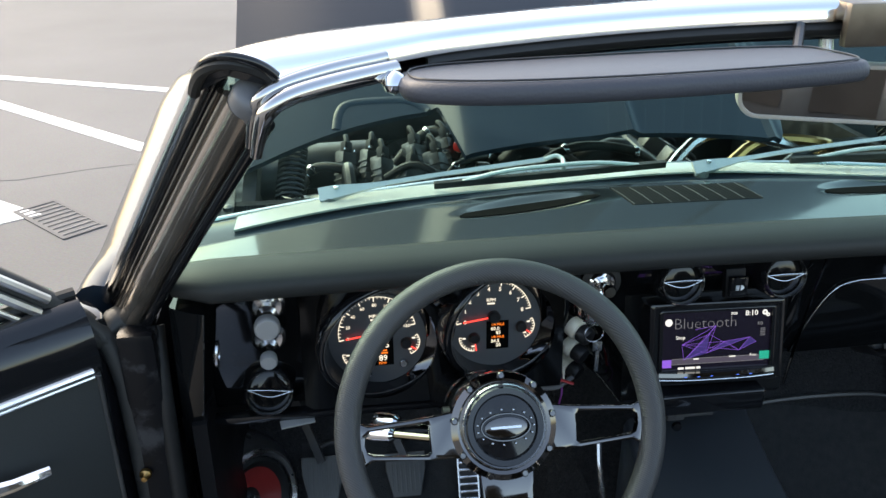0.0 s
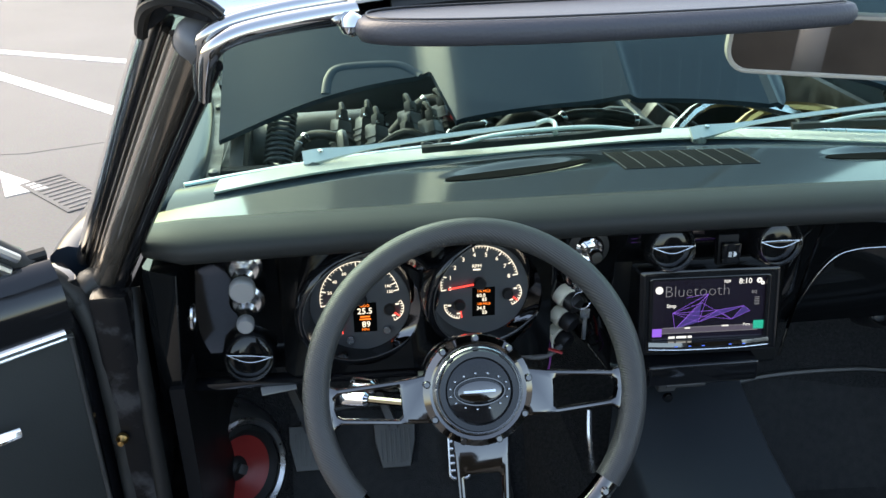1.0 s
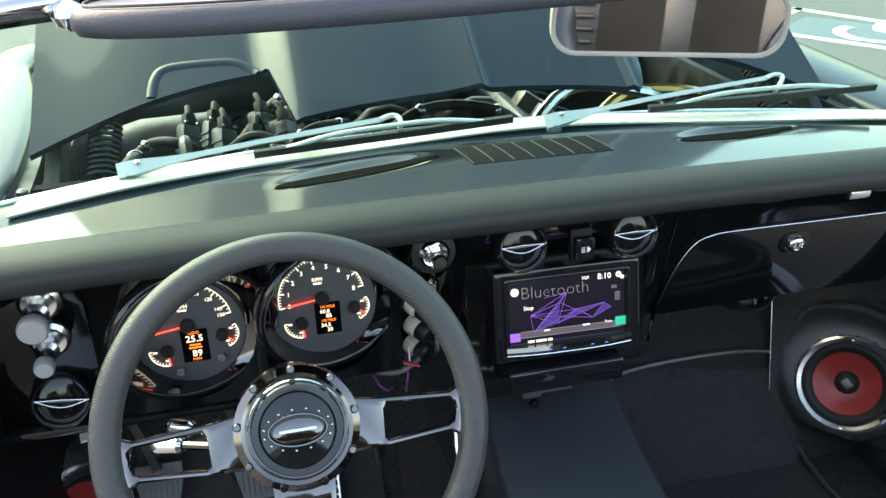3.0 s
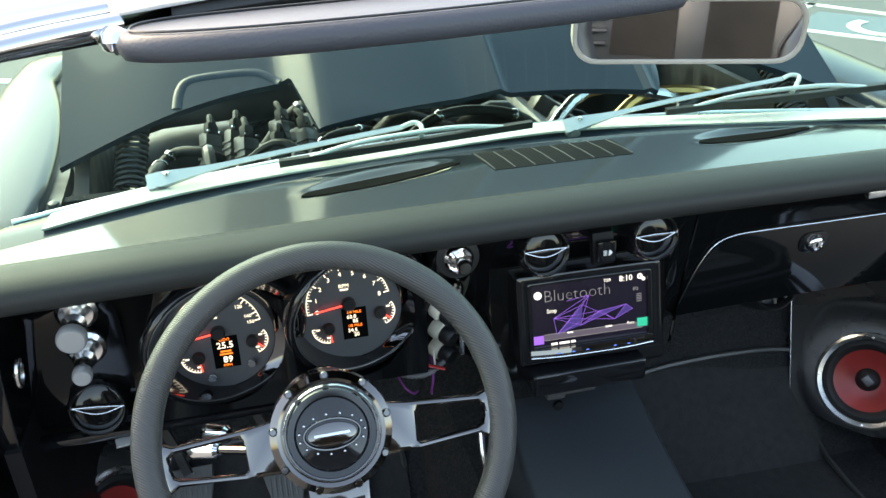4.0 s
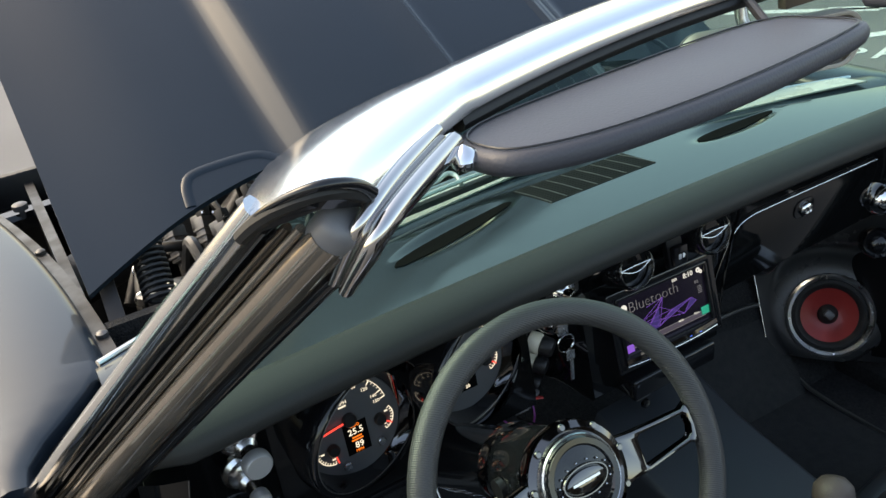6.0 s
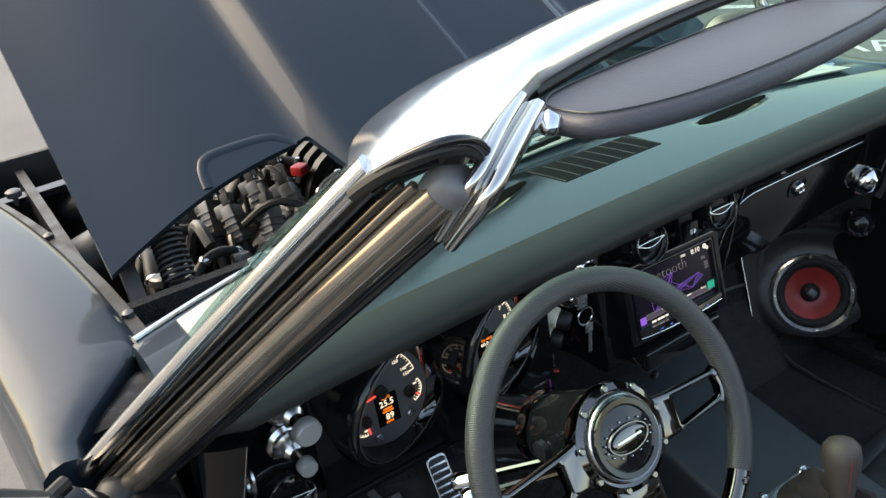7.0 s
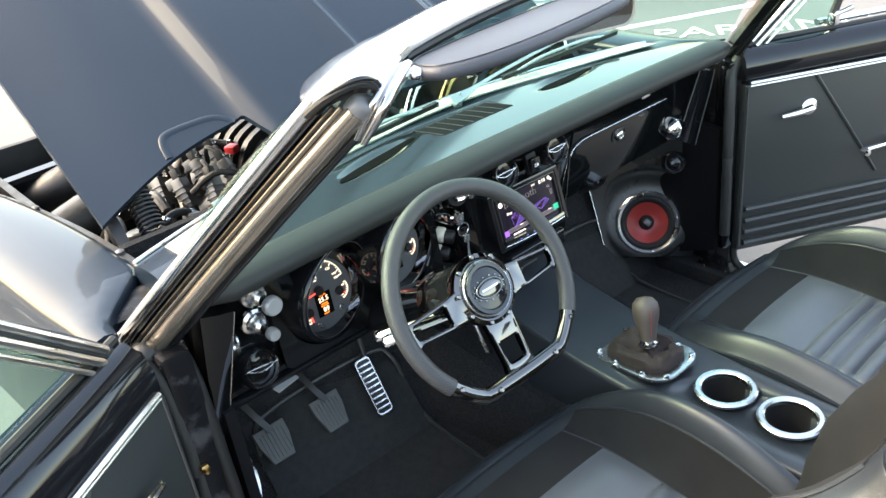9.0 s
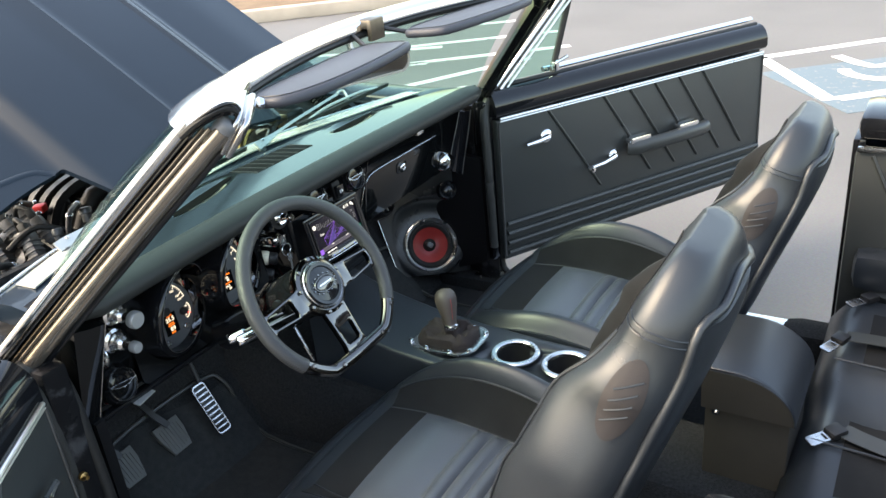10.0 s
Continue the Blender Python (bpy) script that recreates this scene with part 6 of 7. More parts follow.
# ---- centre console ----
con = thing("center_console", V(0.01, -0.2, 0.4), "black vinyl centre console with cup holders", "console")
secs = []
for y, zl, w in ((0.30, 0.62, 0.105), (0.20, 0.575, 0.11), (0.05, 0.545, 0.11), (-0.08, 0.533, 0.108), (-0.2, 0.528, 0.105), (-0.45, 0.523, 0.10)):
    secs.append([V(0.01 + x * w, y, z) for x, z in ((-1, 0.30), (-1, zl - 0.012), (-0.95, zl - 0.002), (-0.9, zl), (0.9, zl), (0.95, zl - 0.002), (1, zl - 0.012), (1, 0.30))])
part("body", rings(secs), LEATHER, con, "black vinyl covered console", 50)
cups = ((0.018, -0.217, 0.531), (0.022, -0.343, 0.528))
body = [o for o in con.children if o.name.startswith("body")][0]
cutters = []
for x, y, z in cups:
    cut_ = new("cutter", to_mesh("cutter", lathe([(0.0, 0.05), (0.044, 0.05), (0.042, -0.085), (0.0, -0.085)], Matrix.Translation(V(x, y, z) - con.location), 40), DARK))
    cut_.parent = con
    bo = body.modifiers.new("cut", "BOOLEAN")
    bo.object, bo.operation, bo.solver = cut_, "DIFFERENCE", "EXACT"
    cutters.append(cut_)
bpy.context.view_layer.update()
cut_mesh = bpy.data.meshes.new_from_object(body.evaluated_get(bpy.context.evaluated_depsgraph_get()))
body.modifiers.clear()
body.data = cut_mesh
for c in cutters:
    bpy.data.objects.remove(c)
for x, y, z in cups:
    m = pose(x, y, z, -1)
    ring = part("cup_ring", lathe([(0.0575, 0.0), (0.0575, 0.005), (0.054, 0.008), (0.047, 0.008), (0.0435, 0.005), (0.0432, -0.006), (0.045, -0.006)], m, 48), SATIN, con, "wide satin aluminium cup holder ring")
    part("cup_well", lathe([(0.0432, -0.002), (0.0415, -0.080), (0.0405, -0.082), (0.0, -0.082), (0.0, -0.084), (0.0428, -0.084), (0.0446, -0.002)], m, 40), TRIM, ring, "dark open cup well")
sp_out = rounded(0.136, 0.182, 0.042, 6)
sp_in = rounded(0.098, 0.138, 0.034, 6)
spm = pose(0.003, -0.047, 0.5415, -3)
shp = thing("gear_lever", V(0.006, -0.07, 0.54), "manual gear lever with leather knob and suede boot", "gear lever")
part("mount_plate", holed(sp_out, sp_in, 0.006, spm, 0.0015), SATIN, shp, "polished mounting plate")
for x, y in ((-0.045, 0.079), (0.045, 0.079), (-0.058, 0.028), (0.058, 0.028), (-0.058, -0.036), (0.058, -0.036), (-0.042, -0.080), (0.042, -0.080)):
    part("plate_bolt", lathe([(0.0065, 0), (0.006, 0.005), (0.003, 0.006), (0, 0.006)], spm @ Matrix.Translation((x, y, 0.006)), 10), CHROME, shp)
secs = []
rnd = random.Random(3)
for j, (k, h) in enumerate(((0.98, 0.0), (1.01, 0.010), (0.96, 0.021), (0.84, 0.030), (0.70, 0.031), (0.56, 0.026), (0.42, 0.022), (0.29, 0.027), (0.17, 0.042))):
    secs.append([spm @ V(x * k * (1 + 0.05 * math.sin(1.3 * i + j)) - 0.0010 * j, y * k - 0.0022 * j, h + (0.006 if 0 < j < 8 else 0.001) * math.sin(0.75 * i + 1.9 * j) + (0.004 if 1 < j < 6 else 0) * math.sin(1.9 * i)) for i, (x, y) in enumerate(rounded(0.102, 0.142, 0.036, 6))])
part("boot", rings(secs), BOOT, shp, "creased dark brown suede boot", 60)
kb = V(-0.010, -0.066, 0.583)
kt = V(0.010, -0.042, 0.66)
kd_ = (kt - kb).normalized()
km = basis(kb, kd_.orthogonal(), kd_.cross(kd_.orthogonal()))
part("collar", lathe([(0.017, -0.004), (0.019, 0.0), (0.019, 0.006), (0.015, 0.009)], km, 24), CHROME, shp)
part("knob", lathe([(0.014, 0.006), (0.0165, 0.02), (0.02, 0.038), (0.0245, 0.056), (0.0262, 0.070), (0.024, 0.084), (0.016, 0.093), (0.0, 0.097)], km, 30), BROWN, shp, "worn dark brown leather knob")
part("stitch", tube(smooth_path([km @ V(-0.0165, -0.004, 0.022), km @ V(-0.0200, -0.005, 0.04), km @ V(-0.025, -0.006, 0.058), km @ V(-0.0268, -0.006, 0.072)], 4), 0.0004, 5), REDPLASTIC, shp, "red stitching")
solo("console_pull", tube(smooth_path([V(-0.122, 0.33, 0.56), V(-0.126, 0.305, 0.52), V(-0.122, 0.285, 0.47)], 5), 0.005, 8), SATIN, "bright curved metal pull beside the console", "pull handle")
arm = thing("storage_box", V(0.055, -0.748, 0.25), "black leather padded storage box between the seats", "storage box")
arch = [(-0.662, 0.566), (-0.660, 0.640), (-0.664, 0.654), (-0.676, 0.661)] + [(-0.720 - 0.118 * math.sin(a), 0.566 + 0.095 * math.cos(a)) for a in [k * math.pi / 20 for k in range(11)]]
lid_secs = []
for x, k in ((-0.0545, 0.0), (-0.0575, 0.5), (-0.056, 0.85), (-0.050, 1.0), (0.160, 1.0), (0.166, 0.85), (0.1675, 0.5), (0.1645, 0.0)):
    lid_secs.append([V(x, -0.748 + (y + 0.748) * (0.955 + 0.045 * k), 0.566 + (z - 0.566) * (0.94 + 0.06 * k)) for y, z in arch])
part("lid", rings(lid_secs), LEATHER, arm, "arched black leather lid", 50)
side = [(y * 0.985 - 0.748 * 0.015, 0.567 + (z - 0.566) * 0.93) for y, z in arch]
part("lid_side", rings([[V(-0.0555, y, z) for y, z in side], [V(-0.0590, y, z) for y, z in side]]), TAUPE, arm, "brown-black lid side")
part("lid_seam", tube([V(-0.0585, y, z) for y, z in side[1:]], 0.0016, 5), LEATHER, arm, "stitched lid edge")
part("base", block((0.205, 0.16, 0.325), pose(0.055, -0.748, 0.402), 0.006), TAUPE, arm, "brown-black box side")
part("stud", lathe([(0.008, 0), (0.0075, 0.004), (0.004, 0.006), (0, 0.0065)], pose(-0.0475, -0.690, 0.555, 0, -90, 0), 12), CHROME, arm)
tag = thing("yellow_tag", V(0.0, -0.61, 0.26), "small crumpled yellow tag on the carpet beside a seat", "tag")
part("fold", sweep(smooth_path([V(-0.018, -0.60, 0.256), V(-0.004, -0.605, 0.276), V(0.006, -0.615, 0.268), V(0.014, -0.62, 0.290)], 4), [(-0.009, -0.0006), (0.009, -0.0006), (0.009, 0.0006), (-0.009, 0.0006)]), TAGYELLOW, tag, "creased yellow strip")


# ---- seats ----
def seat(cx, label, H, by=-0.535):
    at = V(cx, -0.42, 0.25)
    ob = thing("bucket_seat", at, label, "car seat", group="front bucket seats")
    W, D, y0, zb = 0.255, 0.56, 0.022, 0.492

    def cush(u, v):
        """u across from -1 to 1, v from front 0 to back 1."""
        a = abs(u)
        y = y0 - D * v
        bol = smoothstep(0.58, 0.83, a) * (1 - 0.8 * smoothstep(0.85, 1.03, a))
        h = zb + 0.008 * math.sin(math.pi * min(1, v * 1.1)) - 0.02 * smoothstep(0.3, 0.9, v) + (0.135 if u > 0 else 0.065) * math.sin(math.pi * min(1.0, max(0.0, (v - 0.04) / 1.05))) ** 0.8 * bol
        if a < 0.58 and v > 0.50:
            h += 0.012 * abs(math.sin((v - 0.50) * math.pi / 0.062)) ** 0.7 * (1 - smoothstep(0.5, 0.58, a))
        if a < 0.58 and 0.27 < v < 0.50:
            h += 0.010 * math.sin((v - 0.27) * math.pi / 0.23) * (1 - smoothstep(0.46, 0.58, a))
        h -= 0.05 * (1 - smoothstep(0.0, 0.07, v)) ** 2
        return V(cx + W * u * (0.90 + 0.10 * smoothstep(0, 0.3, v)), y + 0.015 * (1 - a * a), h)

    def patch(us, vs, nu, nv, depth=(0, 0, -0.03)):
        return sheet(lambda p, q: cush(us[0] + (us[1] - us[0]) * p, vs[0] + (vs[1] - vs[0]) * q), nu, nv, depth)
    part("center_panel", patch((-0.58, 0.58), (0.27, 1.0), 18, 88), SEATLEATHER, ob, "black leather pleated centre panel", 60)
    part("front_band", patch((-0.58, 0.58), (0.11, 0.27), 18, 12), SUEDE, ob, "black suede band", 60)
    part("cross_seam", tube([cush(-0.57 + 1.14 * k / 24, 0.50) + V(0, 0, 0.0002) for k in range(25)], 0.0016, 5), LEATHER, ob)
    part("front_panel", patch((-0.80, 0.80), (0.0, 0.11), 20, 10), LEATHER, ob, "black leather front roll", 60)
    for s in (-1, 1):
        if s > 0:
            part("inner_bolster", patch((0.58, 0.74), (0.11, 1.0), 10, 30), SUEDE, ob, "black suede inner bolster", 60)
        else:
            part("inner_bolster", patch((-0.58, -0.74), (0.11, 0.42), 10, 12), SUEDE, ob, "black suede bolster corner", 60)
            part("inner_bolster", patch((-0.58, -0.74), (0.42, 1.0), 10, 24), LEATHER, ob, "black leather inner bolster", 60)
            part("corner_seam", tube([cush(-0.58 - 0.16 * k / 8, 0.42) + V(0, 0, 0.0004) for k in range(9)], 0.0016, 5), LEATHER, ob)
        part("outer_bolster", patch((s * 0.74, s * 1.0), (0.11, 1.0), 18, 32), LEATHER, ob, "black leather outer bolster", 60)
        part("front_bolster", patch((s * 0.80, s * 1.0), (0.0, 0.11), 6, 10), LEATHER, ob)
        part("piping", tube([cush(s * 0.74, 0.11 + 0.89 * k / 30) + V(0, 0, 0.0005) for k in range(31)], 0.0022, 6), LEATHER, ob)
        part("seam", tube([cush(s * 0.58, 0.11 + 0.89 * k / 40) for k in range(41)], 0.0018, 6), LEATHER, ob)
    secs = []
    for v in [k / 24 for k in range(25)]:
        y = y0 - D * v - (0.0 if v else 0.004)
        e = cush(1.0, max(v, 0.02)).z
        wv = W * (0.90 + 0.10 * smoothstep(0, 0.3, v))
        secs.append([V(cx + wv * x, y, z) for x, z in ((-0.94, 0.265), (-1.03, 0.34), (-1.05, (e + 0.34) / 2), (-1.01, e - 0.006), (-0.9, e - 0.012), (-0.6, zb - 0.06), (0.6, zb - 0.06), (0.9, e - 0.012), (1.01, e - 0.006), (1.05, (e + 0.34) / 2), (1.03, 0.34), (0.94, 0.265))])
    part("cushion_side", rings(secs), LEATHER, ob, "black leather cushion side", 60)
    part("front_roll", tube(smooth_path([V(cx - 0.225, y0 - 0.012, zb - 0.05), V(cx, y0 + 0.004, zb - 0.045), V(cx + 0.225, y0 - 0.012, zb - 0.05)], 6), 0.034, 14), LEATHER, ob)

    # backrest: closed sections up a leaning spine
    base, lean = V(cx, by, 0.435), radians(19)
    upv, back = V(0, -math.sin(lean), math.cos(lean)), V(0, -math.cos(lean), -math.sin(lean))

    def blend(h, knots):
        for (a, p), (b, q) in zip(knots, knots[1:]):
            if h <= b:
                return p + (q - p) * smoothstep(a, b, h)
        return knots[-1][1]

    def size(h):
        k = 1.0 if h < 0.82 else math.sqrt(max(0.0004, 1 - ((h - 0.82) / 0.18) ** 2))
        w = blend(h, ((0, 0.235), (0.3, 0.255), (0.5, 0.248), (0.72, 0.200), (0.85, 0.165), (1, 0.15))) * (0.45 + 0.55 * k)
        dr = blend(h, ((0, 0.06), (0.4, 0.078), (0.8, 0.085), (1, 0.075))) * (0.35 + 0.65 * k)
        db = blend(h, ((0, 0.08), (0.4, 0.122), (0.62, 0.100), (0.84, 0.040), (1, 0.03))) * (0.25 + 0.75 * k)
        dc = blend(h, ((0, 0.02), (0.4, 0.035), (0.66, 0.035), (0.84, 0.035), (1, 0.028))) * (0.25 + 0.75 * k)
        return w, dr, db, dc

    def front(u, h, lift=0.0):
        a = abs(u)
        w, dr, db, dc = size(h)
        f = dc + (db - dc) * smoothstep(0.46, 0.80, a)
        if a < 0.46 and 0.12 < h < 0.6:
            f += 0.007 * abs(math.sin((h - 0.12) * math.pi / 0.07)) * (1 - smoothstep(0.38, 0.46, a))
        f += 0.0022 * math.sin(34 * h + 7 * u) * math.sin(11 * u + 19 * h) * smoothstep(0.5, 0.7, a)     # slack leather
        f *= math.sqrt(max(0.0, 1 - max(0.0, (a - 0.6) / 0.4) ** 2.4))
        return base + upv * (H * h) + V(w * u, 0, 0) - back * (f + lift)

    def rear(u, h, lift=0.0):
        w, dr, db, dc = size(h)
        return base + upv * (H * h) + V(w * u, 0, 0) + back * (dr * math.sqrt(max(0.0, 1 - abs(u) ** 4)) + lift)
    us = [-1 + 2 * k / 36 for k in range(37)]
    hs = [k / 40 for k in range(33)] + [0.80 + 0.2 * math.sin(k * math.pi / 24) for k in range(1, 13)]
    secs = [[front(u, h) for u in us] + [rear(u, h) for u in us[::-1][1:-1]] for h in hs]
    part("backrest", rings(secs), LEATHER, ob, "black leather backrest with headrest", 60)

    def over(us, hs, nu, nv):
        return sheet(lambda p, q: front(us[0] + (us[1] - us[0]) * p, hs[0] + (hs[1] - hs[0]) * q, 0.002), nu, nv, back * 0.008)
    part("headrest_face", over((-0.66, 0.66), (0.72, 0.90), 20, 14), SUEDE, ob, "black suede headrest face", 60)
    for s in (-1, 1):
        part("back_inner_bolster", over((s * 0.46, s * 0.78), (0.04, 0.82), 10, 30), SUEDE, ob, "black suede inner bolster", 60)
        part("back_piping", tube([front(s * 0.79, 0.02 + 0.80 * k / 40, 0.001) for k in range(41)], 0.0024, 6), LEATHER, ob)
        # stitched seams round the side
        for h in (0.860, 0.874):
            loop = [front(s * a, h, 0.0008) for a in (0.80, 0.86, 0.91, 0.95, 0.98, 1.0)] + [rear(s * a, h, 0.0008) for a in (0.98, 0.95, 0.91, 0.86)]
            part("stitched_seam", tube(loop, 0.0013, 5), LEATHER, ob)
        if s < 0:
            def flank(z, h, lift):
                """A point of the outer flank, z behind the widest line."""
                w, dr, db, dc = size(h)
                if z < 0:
                    return front(s * (0.6 + 0.4 * (1 - min(0.98, -z / db) ** 2) ** (1 / 2.4)), h) + V(s * lift, 0, 0)
                return rear(s * (1 - min(0.98, z / dr) ** 2) ** 0.25, h) + V(s * lift, 0, 0)
            em = part("emblem", sheet(lambda p, q: flank(0.010 + 0.027 * (0.02 + 0.98 * q) * math.cos(2 * math.pi * p), 0.735 + 0.085 * (0.02 + 0.98 * q) * math.sin(2 * math.pi * p), 0.0012 - 0.001 * q ** 4), 36, 8), EMBOSS, ob, "embroidered oval emblem", 70)
            for k in (-1.5, -0.5, 0.5, 1.5):
                part("emblem_bar", tube([flank(0.010 + 0.016 * (t_ - 0.5) * 2, 0.735 + 0.024 * k + 0.030 * (t_ - 0.5), 0.0014) for t_ in (0, 0.25, 0.5, 0.75, 1)], 0.0015, 6), LEATHER, em, "raised stitched bar")
    part("back_board", sheet(lambda u, v: rear(-0.80 + 1.60 * u, 0.0 + 0.90 * v, 0.006 * math.sin(math.pi * u) ** 0.3), 24, 30, -back * 0.012), LEATHER, ob, "black leather back panel", 60)
    rim = [rear(-0.84, 0.9 * k / 20, 0.004) for k in range(21)] + [rear(-0.84 + 1.68 * k / 12, 0.9 + 0.045 * math.sin(math.pi * k / 12), 0.004) for k in range(1, 12)] + [rear(0.84, 0.9 - 0.9 * k / 20, 0.004) for k in range(21)]
    part("back_rim", tube(smooth_path(rim[::2], 3), 0.007, 10, up=back), LEATHER, ob, "rolled edge of the back panel")
    part("recliner_bolt", lathe([(0.008, 0), (0.007, 0.005), (0, 0.006)], pose(cx + 0.262, -0.53, 0.52, 0, 90), 12), CHROME, ob)
    for dx in (-0.18, 0.18):
        part("rail", block((0.04, 0.5, 0.03), pose(cx + dx, -0.25, 0.262), 0.004), GREYMETAL, ob)
    return ob


seat(-0.37, "black leather and suede bucket seat behind the steering wheel", 0.70, -0.50)
seat(0.385, "black leather and suede bucket seat on the passenger side", 0.645)

# ---- rear of the cabin ----
rear = thing("rear_bench", V(0, -1.2, 0.3), "black leather rear bench with seat belts", "car seat")


def bench_top(x, v):
    """A point of the cushion's creased top, v from the front 0 to the back 1."""
    u = (x + 0.62) / 1.24
    return V(x, -0.82 - 0.58 * v, 0.40 + 0.085 * math.sin(math.pi * min(0.5, v * 4 + 0.08)) - 0.03 * v + 0.018 * math.cos((2 * u - 1) * 2 * math.pi) ** 2 + 0.006 * math.sin(17 * u + 9 * v) * math.sin(14 * v - 5 * u))


part("cushion", sheet(lambda u, v: bench_top(-0.62 + 1.24 * u, v), 60, 30, (0, 0, -0.14)), LEATHER, rear, "creased black leather cushion", 60)
for x0, x1 in ((-0.56, -0.33), (-0.12, 0.12), (0.33, 0.56)):
    part("cushion_insert", sheet(lambda u, v: bench_top(x0 + (x1 - x0) * u, 0.17 + 0.78 * v) + V(0, 0, 0.003 * math.sin(math.pi * u) ** 0.3), 20, 20, (0, 0, -0.006)), SUEDE, rear, "black suede insert", 60)
for x in (-0.31, 0.0, 0.31):
    part("cushion_seam", tube([V(x, -0.86 - 0.5 * k / 12, 0.492 - 0.026 * (0.07 + 0.93 * k / 12) + 0.018 * math.cos(x / 0.62 * 2 * math.pi) ** 2) for k in range(13)], 0.0025, 6), LEATHER, rear)
secs = []
for x in [-0.62 + 1.24 * i / 24 for i in range(25)]:
    sc = 0.02 * math.cos(x * math.pi / 0.31) ** 2
    secs.append([V(x, y - (sc if y > -1.5 else 0) * -1, z) for y, z in ((-1.36, 0.42), (-1.38, 0.55), (-1.46, 0.82), (-1.5, 0.86), (-1.58, 0.86), (-1.55, 0.42))])
part("backrest", rings(secs), LEATHER, rear, "", 50)


def bench_back(x, z, lift):
    return V(x, -1.38 - 0.08 * (z - 0.55) / 0.27 + 0.02 * math.cos(x * math.pi / 0.31) ** 2 + lift, z)


for x0, x1 in ((-0.57, -0.36), (-0.22, -0.04), (0.04, 0.22), (0.36, 0.57)):
    part("back_insert", sheet(lambda u, v: bench_back(x0 + (x1 - x0) * u, 0.57 + 0.24 * v, 0.004), 10, 8, (0, -0.006, 0)), SUEDE, rear, "black suede insert", 60)
for k in range(6):
    part("back_pleat", tube([bench_back(-0.345 + 0.11 * q / 6, 0.60 + 0.034 * k, 0.003) for q in range(7)], 0.010, 8, squash=0.7), LEATHER, rear, "stitched leather pleat")
for (x0, y0), (x1, y1), run in (((0.560, -0.855), (0.625, -0.912), ((0.68, -0.97), (0.66, -1.15))), ((0.328, -0.834), (0.405, -0.870), ((0.418, -0.956), (0.44, -1.20))), ((-0.014, -0.856), (0.043, -0.906), ((0.024, -0.990), (0.0, -1.22)))):
    p, q = V(x0, y0, 0.500), V(x1, y1, 0.507)
    bx = basis(p.lerp(q, 0.35), q - p, V(-(q - p).y, (q - p).x, 0.0))
    sbt = thing("seat_belt_buckle", p, "black seat belt with chrome tongue lying on the rear bench", "seat belt", group="rear belt buckles")
    part("tongue", holed(rounded(0.046, 0.026, 0.005), rounded(0.005, 0.017, 0.0022, cx=0.014), 0.0035, bx @ pose(0, 0, 0.004, 5, 4), 0.0008), SATIN, sbt, "chrome tongue plate")
    part("buckle_body", block((0.034, 0.032, 0.016), bx @ Matrix.Translation((0.042, 0, 0.006)), 0.005), TRIM, sbt)
    part("webbing", sweep(smooth_path([q + V(0.004, -0.006, 0.004), V(*run[0], 0.508), V(*run[1], 0.490)], 6), [(-0.022, -0.001), (0.022, -0.001), (0.022, 0.001), (-0.022, 0.001)]), PANEL, sbt, "ribbed black webbing")
for s in (-1, 1):
    q = thing("quarter_panel", V(s * 0.75, -1.3, 0.3), "black rear quarter trim with padded top rail", "car body", group="rear quarters")
    part("inner_trim", block((0.05, 0.98, 0.52), pose(s * 0.72, -1.31, 0.60), 0.015), PANEL, q)
    part("top_rail", block((0.20, 0.98, 0.06), pose(s * 0.80, -1.31, 0.915), 0.022), PAINT, q)
    part("chrome_strip", block((0.014, 0.97, 0.014), pose(s * 0.693, -1.31, 0.866), 0.003), SATIN, q)
    part("outer_skin", block((0.06, 1.0, 0.5), pose(s * 0.89, -1.32, 0.62), 0.025), BODY, q)
    part("trim_pleat", tube([V(s * 0.694, -0.86, 0.85), V(s * 0.694, -0.98, 0.60)], 0.005, 6), PANEL, q)
    part("lower_pad", block((0.09, 0.6, 0.10), pose(s * 0.68, -1.15, 0.56), 0.03), LEATHER, q, "padded lower side rest")
    part("jamb", block((0.15, 0.03, 0.58), pose(s * 0.80, -0.825, 0.59), 0.008), PAINT, q)
solo("rear_deck", block((1.55, 0.5, 0.06), pose(0, -1.78, 0.88), 0.02), PAINT, "gloss black rear deck behind the bench", "car body", kind="structure")
solo("rear_bulkhead", block((1.5, 0.03, 0.62), pose(0, -1.62, 0.56), 0), CARPET, "black carpeted rear bulkhead", "bulkhead", kind="structure")
solo("rear_side_carpet", block((0.12, 0.34, 0.12), pose(0.69, -0.86, 0.300), 0.05), CARPET, "black carpet beside the rear bench", "carpet", kind="structure")


